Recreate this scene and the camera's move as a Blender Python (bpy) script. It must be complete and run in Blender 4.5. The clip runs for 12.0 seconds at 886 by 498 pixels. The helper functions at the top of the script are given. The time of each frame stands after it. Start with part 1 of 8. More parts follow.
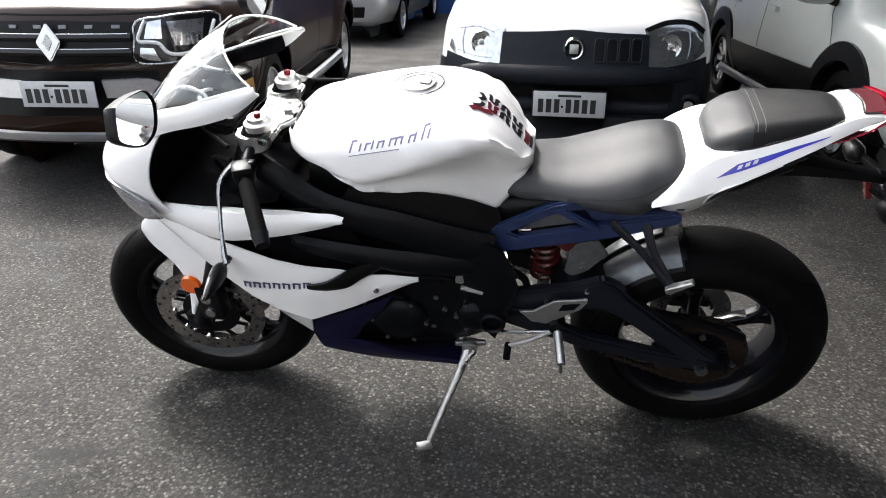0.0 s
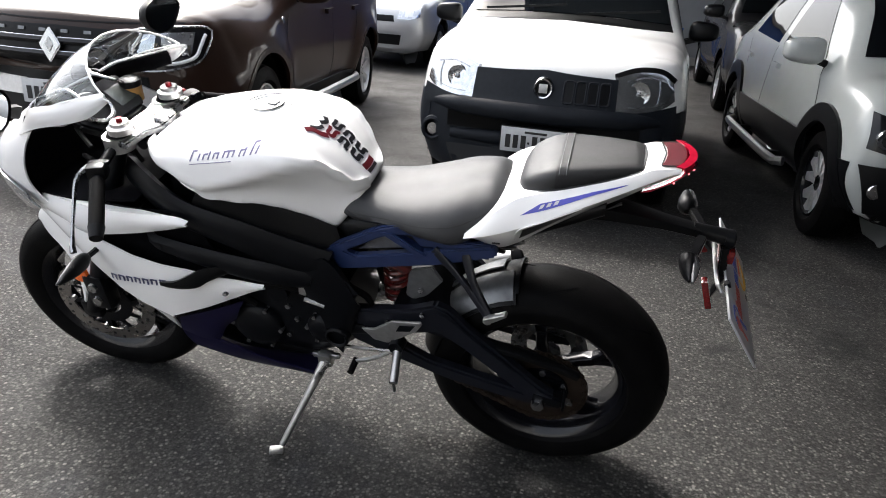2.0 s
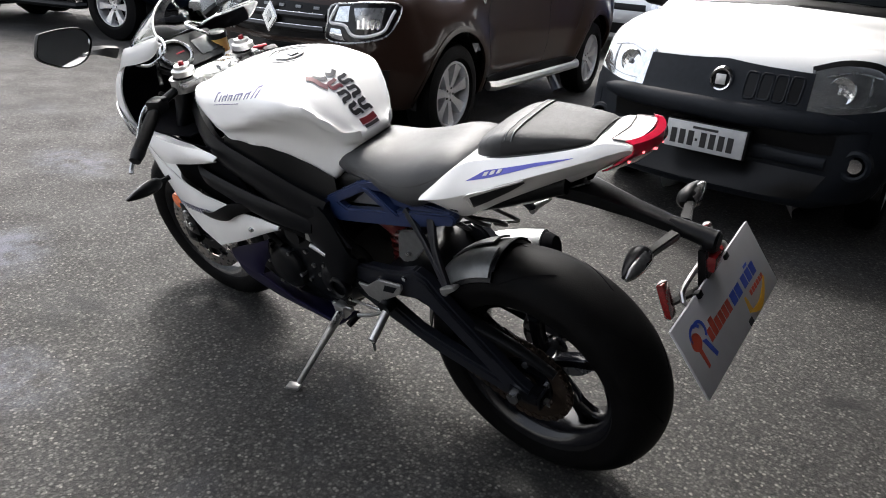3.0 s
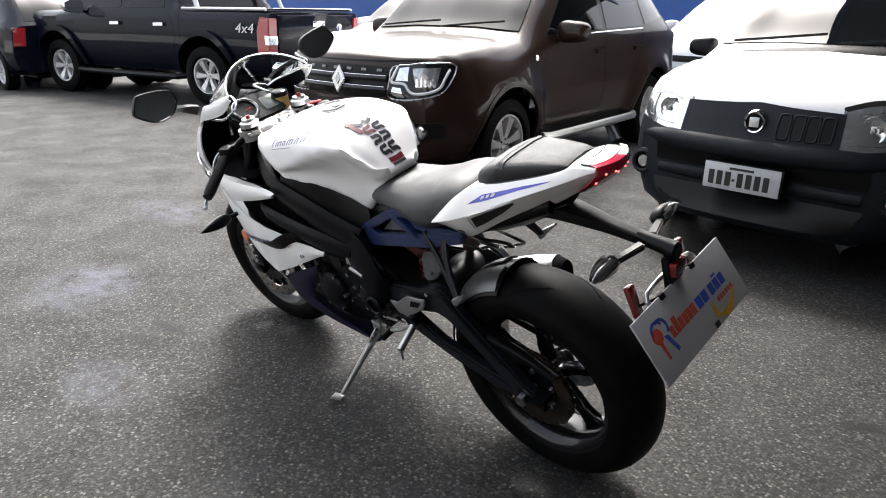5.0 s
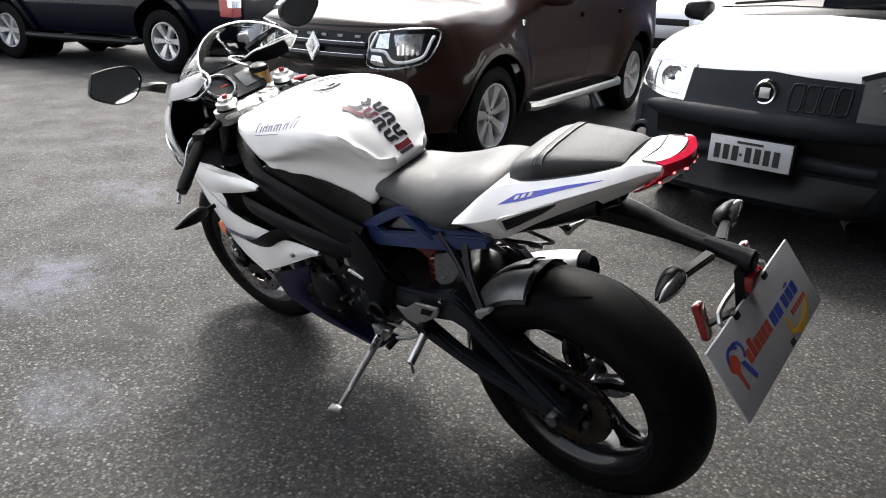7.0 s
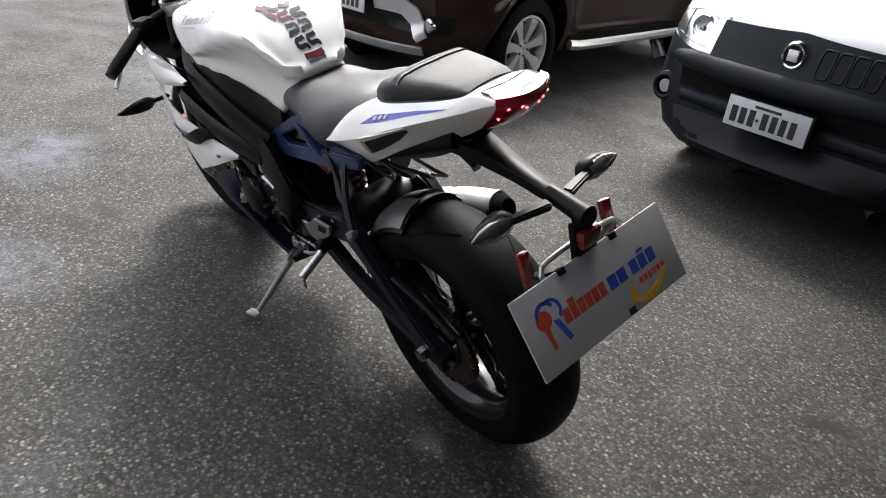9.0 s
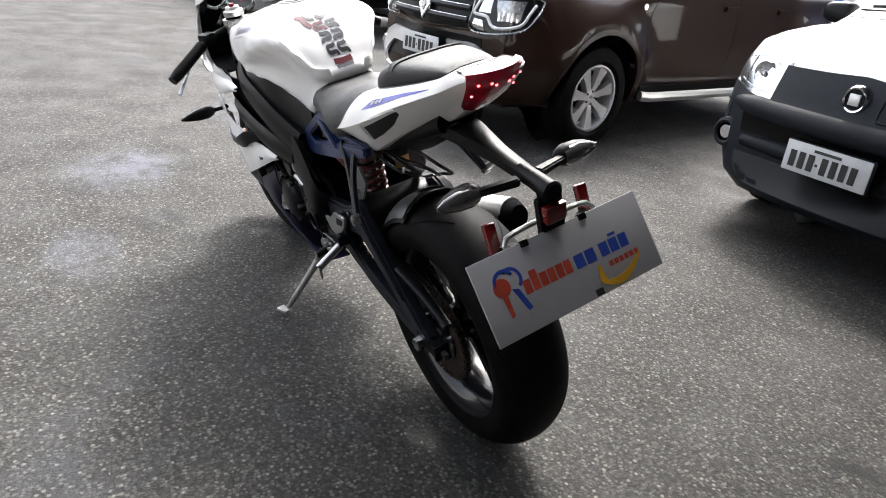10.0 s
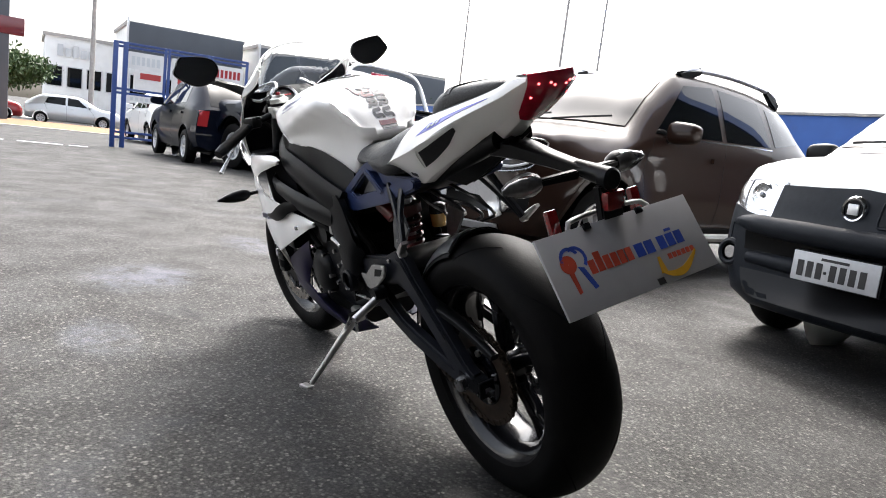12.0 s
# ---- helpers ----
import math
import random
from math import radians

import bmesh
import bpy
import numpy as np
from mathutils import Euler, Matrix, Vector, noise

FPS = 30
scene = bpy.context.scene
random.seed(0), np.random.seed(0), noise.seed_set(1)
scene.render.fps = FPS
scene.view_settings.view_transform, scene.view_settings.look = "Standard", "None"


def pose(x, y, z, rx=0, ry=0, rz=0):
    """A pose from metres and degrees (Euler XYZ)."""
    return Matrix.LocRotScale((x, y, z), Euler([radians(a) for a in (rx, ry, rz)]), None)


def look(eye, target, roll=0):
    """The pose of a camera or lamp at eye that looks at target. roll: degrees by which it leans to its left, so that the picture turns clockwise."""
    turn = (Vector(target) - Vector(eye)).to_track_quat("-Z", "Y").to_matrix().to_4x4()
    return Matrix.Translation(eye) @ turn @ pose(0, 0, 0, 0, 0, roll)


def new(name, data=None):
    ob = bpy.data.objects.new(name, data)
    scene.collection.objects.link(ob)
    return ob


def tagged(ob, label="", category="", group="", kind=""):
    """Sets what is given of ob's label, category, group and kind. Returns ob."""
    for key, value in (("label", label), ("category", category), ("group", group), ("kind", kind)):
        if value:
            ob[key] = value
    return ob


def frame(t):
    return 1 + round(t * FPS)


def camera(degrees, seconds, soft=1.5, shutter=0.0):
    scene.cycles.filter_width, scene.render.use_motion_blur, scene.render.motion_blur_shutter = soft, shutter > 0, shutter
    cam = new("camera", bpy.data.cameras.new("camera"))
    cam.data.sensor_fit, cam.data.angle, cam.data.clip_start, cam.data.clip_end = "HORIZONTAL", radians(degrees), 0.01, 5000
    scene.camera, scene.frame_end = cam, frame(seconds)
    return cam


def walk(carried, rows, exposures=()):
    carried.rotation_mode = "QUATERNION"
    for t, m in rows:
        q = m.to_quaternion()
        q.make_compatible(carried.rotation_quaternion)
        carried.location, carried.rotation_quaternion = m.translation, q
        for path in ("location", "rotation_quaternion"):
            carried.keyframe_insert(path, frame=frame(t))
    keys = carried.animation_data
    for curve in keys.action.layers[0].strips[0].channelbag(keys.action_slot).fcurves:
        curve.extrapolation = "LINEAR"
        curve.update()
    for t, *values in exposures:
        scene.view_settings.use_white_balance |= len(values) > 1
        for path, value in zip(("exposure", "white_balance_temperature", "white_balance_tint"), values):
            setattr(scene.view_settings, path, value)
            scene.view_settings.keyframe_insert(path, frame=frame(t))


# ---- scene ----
cam = camera(66.4, 12.0, soft=1.0)
PATH = [
    (0, (0.241, -1.725, 1.226), (-0.062, 0.072, 0.401), 0.1),
    (0.5, (0.257, -1.762, 1.231), (-0.023, 0.055, 0.442), 0.1),
    (1, (0.302, -1.895, 1.248), (-0.027, -0.074, 0.489), -2.0),
    (1.5, (0.447, -1.901, 1.254), (0.059, -0.08, 0.522), -2.4),
    (2, (0.731, -1.694, 1.252), (0.278, 0.103, 0.5), 3.9),
    (2.5, (1.13, -1.523, 1.214), (0.383, 0.166, 0.446), 6.1),
    (3, (1.286, -1.383, 1.207), (0.166, 0.063, 0.398), 3.5),
    (3.2, (1.37, -1.371, 1.19), (0.167, 0.02, 0.404), 3.5),
    (4.8, (1.571, -1.466, 1.221), (0.235, -0.132, 0.559), 1.1),
    (5, (1.568, -1.468, 1.219), (0.232, -0.136, 0.554), 0.8),
    (5.5, (1.534, -1.457, 1.216), (0.204, -0.127, 0.536), -0.2),
    (6, (1.426, -1.42, 1.22), (0.139, -0.068, 0.501), 0.1),
    (6.5, (1.337, -1.392, 1.216), (0.079, -0.024, 0.477), 0.5),
    (6.7, (1.312, -1.383, 1.219), (0.062, -0.014, 0.47), 0.6),
    (8.5, (1.343, -1.246, 1.222), (0.083, 0.031, 0.338), 4.4),
    (9, (1.575, -1.055, 1.212), (0.262, 0.12, 0.265), 6.6),
    (9.5, (1.665, -0.922, 1.184), (0.235, 0.202, 0.354), 5.4),
    (10, (1.795, -0.955, 1.119), (0.26, 0.039, 0.31), 6.5),
    (10.5, (1.787, -0.991, 0.989), (0.213, 0.128, 0.467), 8.3),
    (11, (1.815, -1.022, 0.795), (0.22, 0.136, 0.454), 7.6),
    (11.5, (1.84, -1.052, 0.784), (0.218, 0.072, 0.459), 8.6),
    (12, (1.84, -1.089, 0.792), (0.165, -0.038, 0.494), 6.9),
]
walk(cam, [(t, look(eye, target, roll)) for t, eye, target, roll in PATH], [(0, 2.00), (1.5, 1.98), (2.5, 1.84), (5, 2.00), (8.5, 1.95), (9.5, 2.16), (10.5, 2.46), (11, 2.34), (12, 2.24)])

# ---- world and light ----
world = bpy.data.worlds.new("sky")
scene.world = world
world.use_nodes = True
wn = world.node_tree
wn.nodes.clear()
sky = wn.nodes.new("ShaderNodeTexSky")
sky.sky_type, sky.sun_disc = "NISHITA", False
sky.sun_elevation, sky.sun_rotation = radians(54), radians(-48)
sky.air_density, sky.dust_density, sky.ozone_density = 1.0, 6.0, 1.0
tone = wn.nodes.new("ShaderNodeHueSaturation")
tone.inputs["Saturation"].default_value = 0.42
bg = wn.nodes.new("ShaderNodeBackground")
bg.inputs["Strength"].default_value = 0.15
wout = wn.nodes.new("ShaderNodeOutputWorld")
wn.links.new(sky.outputs[0], tone.inputs["Color"])
wn.links.new(tone.outputs[0], bg.inputs["Color"])
wn.links.new(bg.outputs[0], wout.inputs["Surface"])
sun = new("sun", bpy.data.lights.new("sun", "SUN"))
sun.data.energy, sun.data.angle, sun.data.color = 1.15, radians(10), (1.0, 0.98, 0.95)
sun.matrix_world = look((-4.5, 4.0, 8.2), (0, 0, 0))


# ---- small builders ----
from mathutils.bvhtree import BVHTree


def thing(name, label, category, m=None, group="", kind=""):
    ob = new(name)
    ob.empty_display_size = 0.1
    if m is not None:
        ob.matrix_basis = m
    return tagged(ob, label, category, group, kind)


def part(name, bm, mat, parent=None, label="", smooth=True, angle=40):
    if isinstance(bm, tuple):
        me = bpy.data.meshes.new(name)
        me.from_pydata([tuple(v) for v in bm[0]], [], bm[1])
    else:
        bmesh.ops.recalc_face_normals(bm, faces=bm.faces)
        me = bpy.data.meshes.new(name)
        bm.to_mesh(me)
        bm.free()
    me.materials.append(mat)
    if smooth:
        me.polygons.foreach_set("use_smooth", [True] * len(me.polygons))
        me.set_sharp_from_angle(angle=radians(angle))
    ob = new(name, me)
    if parent is not None:
        ob.parent = parent
    if label:
        ob["label"] = label
    return ob


def solo(name, bm, mat, label, category, m=None, group="", kind="", smooth=True, angle=40):
    ob = part(name, bm, mat, None, "", smooth, angle)
    if m is not None:
        ob.matrix_basis = m
    return tagged(ob, label, category, group, kind)


def spline(pts, n, closed=False):
    """Catmull-Rom through pts, n points evenly by length."""
    p = np.array(pts, float)
    k = len(p)
    if k == 2 and not closed:
        return p[0] + (p[1] - p[0]) * np.linspace(0, 1, n)[:, None]
    fine = []
    spans = k if closed else k - 1
    for i in range(spans):
        if closed:
            a, b, c, d = p[i - 1], p[i], p[(i + 1) % k], p[(i + 2) % k]
        else:
            a, b, c, d = p[max(i - 1, 0)], p[i], p[i + 1], p[min(i + 2, k - 1)]
        t = np.linspace(0, 1, 12, endpoint=False)[:, None]
        fine.append(0.5 * (2 * b + (c - a) * t + (2 * a - 5 * b + 4 * c - d) * t * t + (3 * b - a - 3 * c + d) * t ** 3))
    fine = np.vstack(fine + [p[:1] if closed else p[-1:]])
    s = np.concatenate([[0], np.cumsum(np.linalg.norm(np.diff(fine, axis=0), axis=1))])
    u = np.linspace(0, s[-1], n, endpoint=not closed)
    return np.stack([np.interp(u, s, fine[:, j]) for j in range(p.shape[1])], 1)


def poly(pts, n):
    """Straight-sided resampling of a polyline."""
    p = np.array(pts, float)
    s = np.concatenate([[0], np.cumsum(np.linalg.norm(np.diff(p, axis=0), axis=1))])
    u = np.linspace(0, s[-1], n)
    return np.stack([np.interp(u, s, p[:, j]) for j in range(p.shape[1])], 1)


def skin(grid, thick=0.0, flip=False, close_u=False):
    """A mesh over a grid of points (n, m, 3), given a thickness away from its front."""
    g = np.array(grid, float)
    n, m = g.shape[:2]
    idx = lambda i, j: (i % n) * m + j
    faces = []
    for i in range(n if close_u else n - 1):
        for j in range(m - 1):
            f = (idx(i, j), idx(i + 1, j), idx(i + 1, j + 1), idx(i, j + 1))
            faces.append(f[::-1] if flip else f)
    verts = g.reshape(-1, 3)
    if thick:
        du = np.gradient(g, axis=0)
        dv = np.gradient(g, axis=1)
        nr = np.cross(du, dv)
        nr /= np.linalg.norm(nr, axis=2)[..., None] + 1e-12
        if flip:
            nr = -nr
        back = (g - nr * thick).reshape(-1, 3)
        k = n * m
        faces += [tuple(q + k for q in f[::-1]) for f in faces]
        rim = [idx(i, 0) for i in range(n)] + [idx(n - 1, j) for j in range(1, m)] + [idx(i, m - 1) for i in range(n - 2, -1, -1)] + [idx(0, j) for j in range(m - 2, 0, -1)]
        if close_u:
            for i in range(n):
                for j, o in ((0, 1), (m - 1, -1)):
                    f = (idx(i, j), idx(i, j) + k, idx(i + 1, j) + k, idx(i + 1, j))
                    faces.append(f if (o == 1) != flip else f[::-1])
        else:
            for a, b in zip(rim, rim[1:] + rim[:1]):
                f = (a, a + k, b + k, b)
                faces.append(f[::-1] if flip else f)
        verts = np.vstack([verts, back])
    return verts, faces


def fix(vf):
    """A bmesh from points and faces."""
    bm = bmesh.new()
    vs = [bm.verts.new(tuple(v)) for v in vf[0]]
    for f in vf[1]:
        if len(set(f)) > 2:
            try:
                bm.faces.new([vs[i] for i in f])
            except ValueError:
                pass
    return bm


def ruled(a, b, n=16, m=6, bulge=0.0, thick=0.004, sharp=False):
    """A curved panel between two 3D edges, swelling sideways (y) by bulge."""
    r = poly if sharp else spline
    A, B = r(a, n), r(b, n)
    t = np.linspace(0, 1, m)[None, :, None]
    g = A[:, None] * (1 - t) + B[:, None] * t
    sgn = np.sign(g[..., 1].mean()) or 1
    g[..., 1] += sgn * bulge * np.sin(np.pi * t[..., 0])
    return fix(skin(g, thick))


def box(x0, x1, y0, y1, z0, z1, bevel=0.0):
    bm = bmesh.new()
    bmesh.ops.create_cube(bm, size=1)
    bmesh.ops.transform(bm, matrix=Matrix.LocRotScale(((x0 + x1) / 2, (y0 + y1) / 2, (z0 + z1) / 2), None, (abs(x1 - x0), abs(y1 - y0), abs(z1 - z0))), verts=bm.verts)
    if bevel:
        bmesh.ops.bevel(bm, geom=bm.edges[:], offset=bevel, segments=2, affect="EDGES", profile=0.6)
    return bm


def tube(pts, r, n=10, k=8, smooth=True, caps=True):
    """A round bar through points; r one radius or one for each point."""
    p = spline(pts, n) if smooth and len(pts) > 2 else poly(pts, max(n, 2)) if len(pts) > 2 else np.array(pts, float)
    n = len(p)
    rr = np.interp(np.linspace(0, 1, n), np.linspace(0, 1, len(r)), r) if isinstance(r, (list, tuple)) else np.full(n, r)
    tan = np.gradient(p, axis=0)
    tan /= np.linalg.norm(tan, axis=1)[:, None]
    up = np.array([0, 0, 1.0]) if abs(tan[0][2]) < 0.9 else np.array([1.0, 0, 0])
    g = []
    for i in range(n):
        s = np.cross(tan[i], up)
        s /= np.linalg.norm(s)
        u = np.cross(s, tan[i])
        up = u
        a = np.linspace(0, 2 * np.pi, k, endpoint=False)[:, None]
        g.append(p[i] + rr[i] * (np.cos(a) * s + np.sin(a) * u))
    g = np.array(g)
    verts = g.reshape(-1, 3)
    faces = [(i * k + j, i * k + (j + 1) % k, (i + 1) * k + (j + 1) % k, (i + 1) * k + j) for i in range(n - 1) for j in range(k)]
    if caps:
        faces += [tuple(range(k))[::-1], tuple((n - 1) * k + j for j in range(k))]
    return fix((verts, faces))


def revolve(profile, k=48, axis="y", centre=(0, 0, 0)):
    """A turned body: profile of (along the axis, radius), closed if its ends meet."""
    p = np.array(profile, float)
    a = np.linspace(0, 2 * np.pi, k, endpoint=False)
    c, s = np.cos(a)[:, None], np.sin(a)[:, None]
    h, r = p[:, 0][None], p[:, 1][None]
    if axis == "y":
        g = np.stack([r * c, h + 0 * c, r * s], -1)
    elif axis == "z":
        g = np.stack([r * c, r * s, h + 0 * c], -1)
    else:
        g = np.stack([h + 0 * c, r * c, r * s], -1)
    return fix(skin(g + np.array(centre), 0, False, True))


def slab(outline, y0, y1, bevel=0.0, axis="y"):
    """An outline in (x, z) given depth along y (or other axes: 'x' takes (y, z), 'z' takes (x, y))."""
    bm = bmesh.new()
    put = {"y": lambda a, b, d: (a, d, b), "x": lambda a, b, d: (d, a, b), "z": lambda a, b, d: (a, b, d)}[axis]
    f = bm.faces.new([bm.verts.new(put(a, b, y0)) for a, b in outline])
    r = bmesh.ops.extrude_face_region(bm, geom=[f])
    off = Vector(put(0, 0, y1 - y0))
    bmesh.ops.translate(bm, verts=[v for v in r["geom"] if isinstance(v, bmesh.types.BMVert)], vec=off)
    bmesh.ops.recalc_face_normals(bm, faces=bm.faces)
    if bevel:
        bmesh.ops.bevel(bm, geom=bm.edges[:], offset=bevel, segments=2, affect="EDGES")
    return bm


def bar(a, b, w, h, taper=1.0, bevel=0.0):
    """A straight bar of section w (sideways, y) by h from a to b."""
    a, b = Vector(a), Vector(b)
    d = (b - a).normalized()
    side = Vector((0, 1, 0)) if abs(d.y) < 0.9 else Vector((1, 0, 0))
    up = d.cross(side).normalized()
    side = up.cross(d).normalized()
    bm = bmesh.new()
    vs = []
    for p, k in ((a, 1.0), (b, taper)):
        vs.append([bm.verts.new(p + side * w / 2 * k * i + up * h / 2 * k * j) for i, j in ((-1, -1), (1, -1), (1, 1), (-1, 1))])
    bm.faces.new(vs[0][::-1])
    bm.faces.new(vs[1])
    for i in range(4):
        bm.faces.new((vs[0][i], vs[0][(i + 1) % 4], vs[1][(i + 1) % 4], vs[1][i]))
    bmesh.ops.recalc_face_normals(bm, faces=bm.faces)
    if bevel:
        bmesh.ops.bevel(bm, geom=bm.edges[:], offset=bevel, segments=2, affect="EDGES")
    return bm


def join(*bms):
    out = bmesh.new()
    for b in bms:
        me = bpy.data.meshes.new("tmp")
        b.to_mesh(me)
        b.free()
        out.from_mesh(me)
        bpy.data.meshes.remove(me)
    return out


def moved(bm, m):
    bmesh.ops.transform(bm, matrix=m, verts=bm.verts)
    return bm


def drape(bvh, a, b, side, n=14, m=6, off=0.004, thick=0.004, sharp=True):
    """A thin panel laid on a body, between two edges drawn in its front (x, z), left or right (y, z) or top (x, y) view."""
    r = poly if sharp else spline
    A, B = r(a, n), r(b, n)
    t = np.linspace(0, 1, m)[None, :, None]
    g2 = A[:, None] * (1 - t) + B[:, None] * t
    g = np.zeros((n, m, 3))
    for i in range(n):
        for j in range(m):
            u, v = g2[i, j]
            if side == "front":
                o, d = Vector((u, -3, v)), Vector((0, 1, 0))
            elif side == "back":
                o, d = Vector((u, 9, v)), Vector((0, -1, 0))
            elif side == "left":
                o, d = Vector((3, u, v)), Vector((-1, 0, 0))
            elif side == "right":
                o, d = Vector((-3, u, v)), Vector((1, 0, 0))
            else:
                o, d = Vector((u, v, 4)), Vector((0, 0, -1))
            hit, nr, _, _ = bvh.ray_cast(o, d)
            if hit is None:
                hit, nr, _, _ = bvh.find_nearest(o + d * 2.4)
            g[i, j] = hit - d * off
    vf = skin(g, thick)
    du, dv = g[1, 0] - g[0, 0], g[0, 1] - g[0, 0]
    if Vector(np.cross(du, dv)).dot(d) > 0:
        vf = skin(g, thick, True)
    return fix(vf)


def strip_on(bvh, line, w, side, n=24, off=0.003, thick=0.003):
    """A narrow band of width w along a line drawn on a body."""
    p = spline(line, n) if len(line) > 2 else poly(line, n)
    tan = np.gradient(p, axis=0)
    tan /= np.linalg.norm(tan, axis=1)[:, None]
    nr = np.stack([-tan[:, 1], tan[:, 0]], 1)
    return drape(bvh, p - nr * w / 2, p + nr * w / 2, side, n, 3, off, thick)


# ---- materials ----
def material(name, base, rough=0.5, metal=0.0, coat=0.0, spread=0.0, scale=30.0, bump=0.0, bump_scale=200.0, rough_var=0.0, spec=0.5, dirt=None, dirt_scale=3.0, dirt_cut=(0.5, 0.7), glow=None):
    mat = bpy.data.materials.new(name)
    mat.use_nodes = True
    nt = mat.node_tree
    b = nt.nodes["Principled BSDF"]
    b.inputs["Base Color"].default_value = (*base, 1)
    b.inputs["Roughness"].default_value = rough
    b.inputs["Metallic"].default_value = metal
    b.inputs["Coat Weight"].default_value = coat
    b.inputs["Coat Roughness"].default_value = 0.025
    b.inputs["Specular IOR Level"].default_value = spec
    co = nt.nodes.new("ShaderNodeTexCoord")

    def tex(s, detail=4.0):
        nz = nt.nodes.new("ShaderNodeTexNoise")
        nz.inputs["Scale"].default_value, nz.inputs["Detail"].default_value = s, detail
        nt.links.new(co.outputs["Object"], nz.inputs["Vector"])
        return nz.outputs["Fac"]

    def ramp(fac, lo, hi):
        r = nt.nodes.new("ShaderNodeMapRange")
        r.inputs["From Min"].default_value, r.inputs["From Max"].default_value = lo, hi
        nt.links.new(fac, r.inputs["Value"])
        return r.outputs["Result"]

    colour = None
    if spread:
        mix = nt.nodes.new("ShaderNodeMix")
        mix.data_type = "RGBA"
        mix.inputs[6].default_value = (*[c * (1 - spread) for c in base], 1)
        mix.inputs[7].default_value = (*[min(1, c * (1 + spread)) for c in base], 1)
        nt.links.new(ramp(tex(scale), 0.3, 0.7), mix.inputs[0])
        colour = mix.outputs[2]
    if dirt:
        mix = nt.nodes.new("ShaderNodeMix")
        mix.data_type = "RGBA"
        mix.inputs[6].default_value = (*base, 1)
        if colour:
            nt.links.new(colour, mix.inputs[6])
        mix.inputs[7].default_value = (*dirt, 1)
        nt.links.new(ramp(tex(dirt_scale, 6.0), *dirt_cut), mix.inputs[0])
        colour = mix.outputs[2]
    if colour:
        nt.links.new(colour, b.inputs["Base Color"])
    if rough_var:
        r = nt.nodes.new("ShaderNodeMapRange")
        r.inputs["From Min"].default_value, r.inputs["From Max"].default_value = 0.3, 0.7
        r.inputs["To Min"].default_value, r.inputs["To Max"].default_value = max(0.02, rough - rough_var), min(1, rough + rough_var)
        nt.links.new(tex(scale * 0.6), r.inputs["Value"])
        nt.links.new(r.outputs["Result"], b.inputs["Roughness"])
    if bump:
        bp = nt.nodes.new("ShaderNodeBump")
        bp.inputs["Strength"].default_value, bp.inputs["Distance"].default_value = bump, 0.002
        nt.links.new(tex(bump_scale, 3.0), bp.inputs["Height"])
        nt.links.new(bp.outputs["Normal"], b.inputs["Normal"])
    if glow:
        b.inputs["Emission Color"].default_value = (*glow[:3], 1)
        b.inputs["Emission Strength"].default_value = glow[3]
    return mat


def glass(name, tint, rough=0.0):
    mat = bpy.data.materials.new(name)
    mat.use_nodes = True
    b = mat.node_tree.nodes["Principled BSDF"]
    b.inputs["Base Color"].default_value = (*tint, 1)
    b.inputs["Roughness"].default_value = rough
    b.inputs["Transmission Weight"].default_value = 1.0
    b.inputs["IOR"].default_value = 1.45
    return mat


WHITE = material("white_paint", (0.80, 0.80, 0.79), 0.22, coat=0.6, spread=0.015, scale=6)
BIKE_WHITE = material("bike_white_paint", (0.88, 0.875, 0.865), 0.25, coat=0.7, spread=0.015, scale=9)
BROWN = material("brown_metallic_paint", (0.0185, 0.0090, 0.0060), 0.40, spec=0.08, coat=0.40, spread=0.06, scale=400)
NAVY = material("dark_navy_paint", (0.0024, 0.0038, 0.0090), 0.45, spec=0.03, coat=0.40, spread=0.08, scale=300)
BLACKP = material("black_paint", (0.005, 0.005, 0.006), 0.5, spec=0.1, coat=0.6, spread=0.1, scale=300)
# white paint with the crossover's shade put into its base colour
SHADED_WHITE = material("shaded_white_paint", (0.38, 0.40, 0.385), 0.25, coat=0.6, spread=0.02, scale=6)
SILVERP = material("silver_paint", (0.48, 0.49, 0.50), 0.3, metal=0.5, coat=0.8, spread=0.05, scale=400)
REDP = material("red_paint", (0.32, 0.012, 0.015), 0.3, coat=0.8, spread=0.05, scale=40)
PLASTIC = material("grey_plastic", (0.0088, 0.0110, 0.0150), 0.5, spec=0.18, spread=0.12, scale=40, bump=0.15, bump_scale=900)
BLACKPL = material("black_plastic", (0.0034, 0.0036, 0.0042), 0.36, spec=0.17, spread=0.15, scale=60, bump=0.1, bump_scale=700)
MATT = material("matt_black_metal", (0.0030, 0.0034, 0.0046), 0.36, metal=0.0, spec=0.13, spread=0.2, scale=30, bump=0.12, bump_scale=500)
RUBBER = material("tyre_rubber", (0.0028, 0.0027, 0.0029), 0.56, spec=0.06, spread=0.25, scale=25, bump=0.25, bump_scale=350, dirt=(0.006, 0.0058, 0.0056), dirt_scale=14, dirt_cut=(0.52, 0.8))
GLASSD = material("tinted_glass", (0.004, 0.005, 0.006), 0.03, spec=0.20, spread=0.1, scale=2)
CHROME = material("chrome", (0.75, 0.75, 0.76), 0.12, metal=1.0, spread=0.03, scale=50)
STEEL = material("brushed_steel", (0.40, 0.40, 0.40), 0.28, metal=1.0, spread=0.1, scale=60, rough_var=0.1)
ALU = material("cast_aluminium", (0.50, 0.50, 0.49), 0.36, metal=0.92, spread=0.1, scale=80, bump=0.2, bump_scale=400)
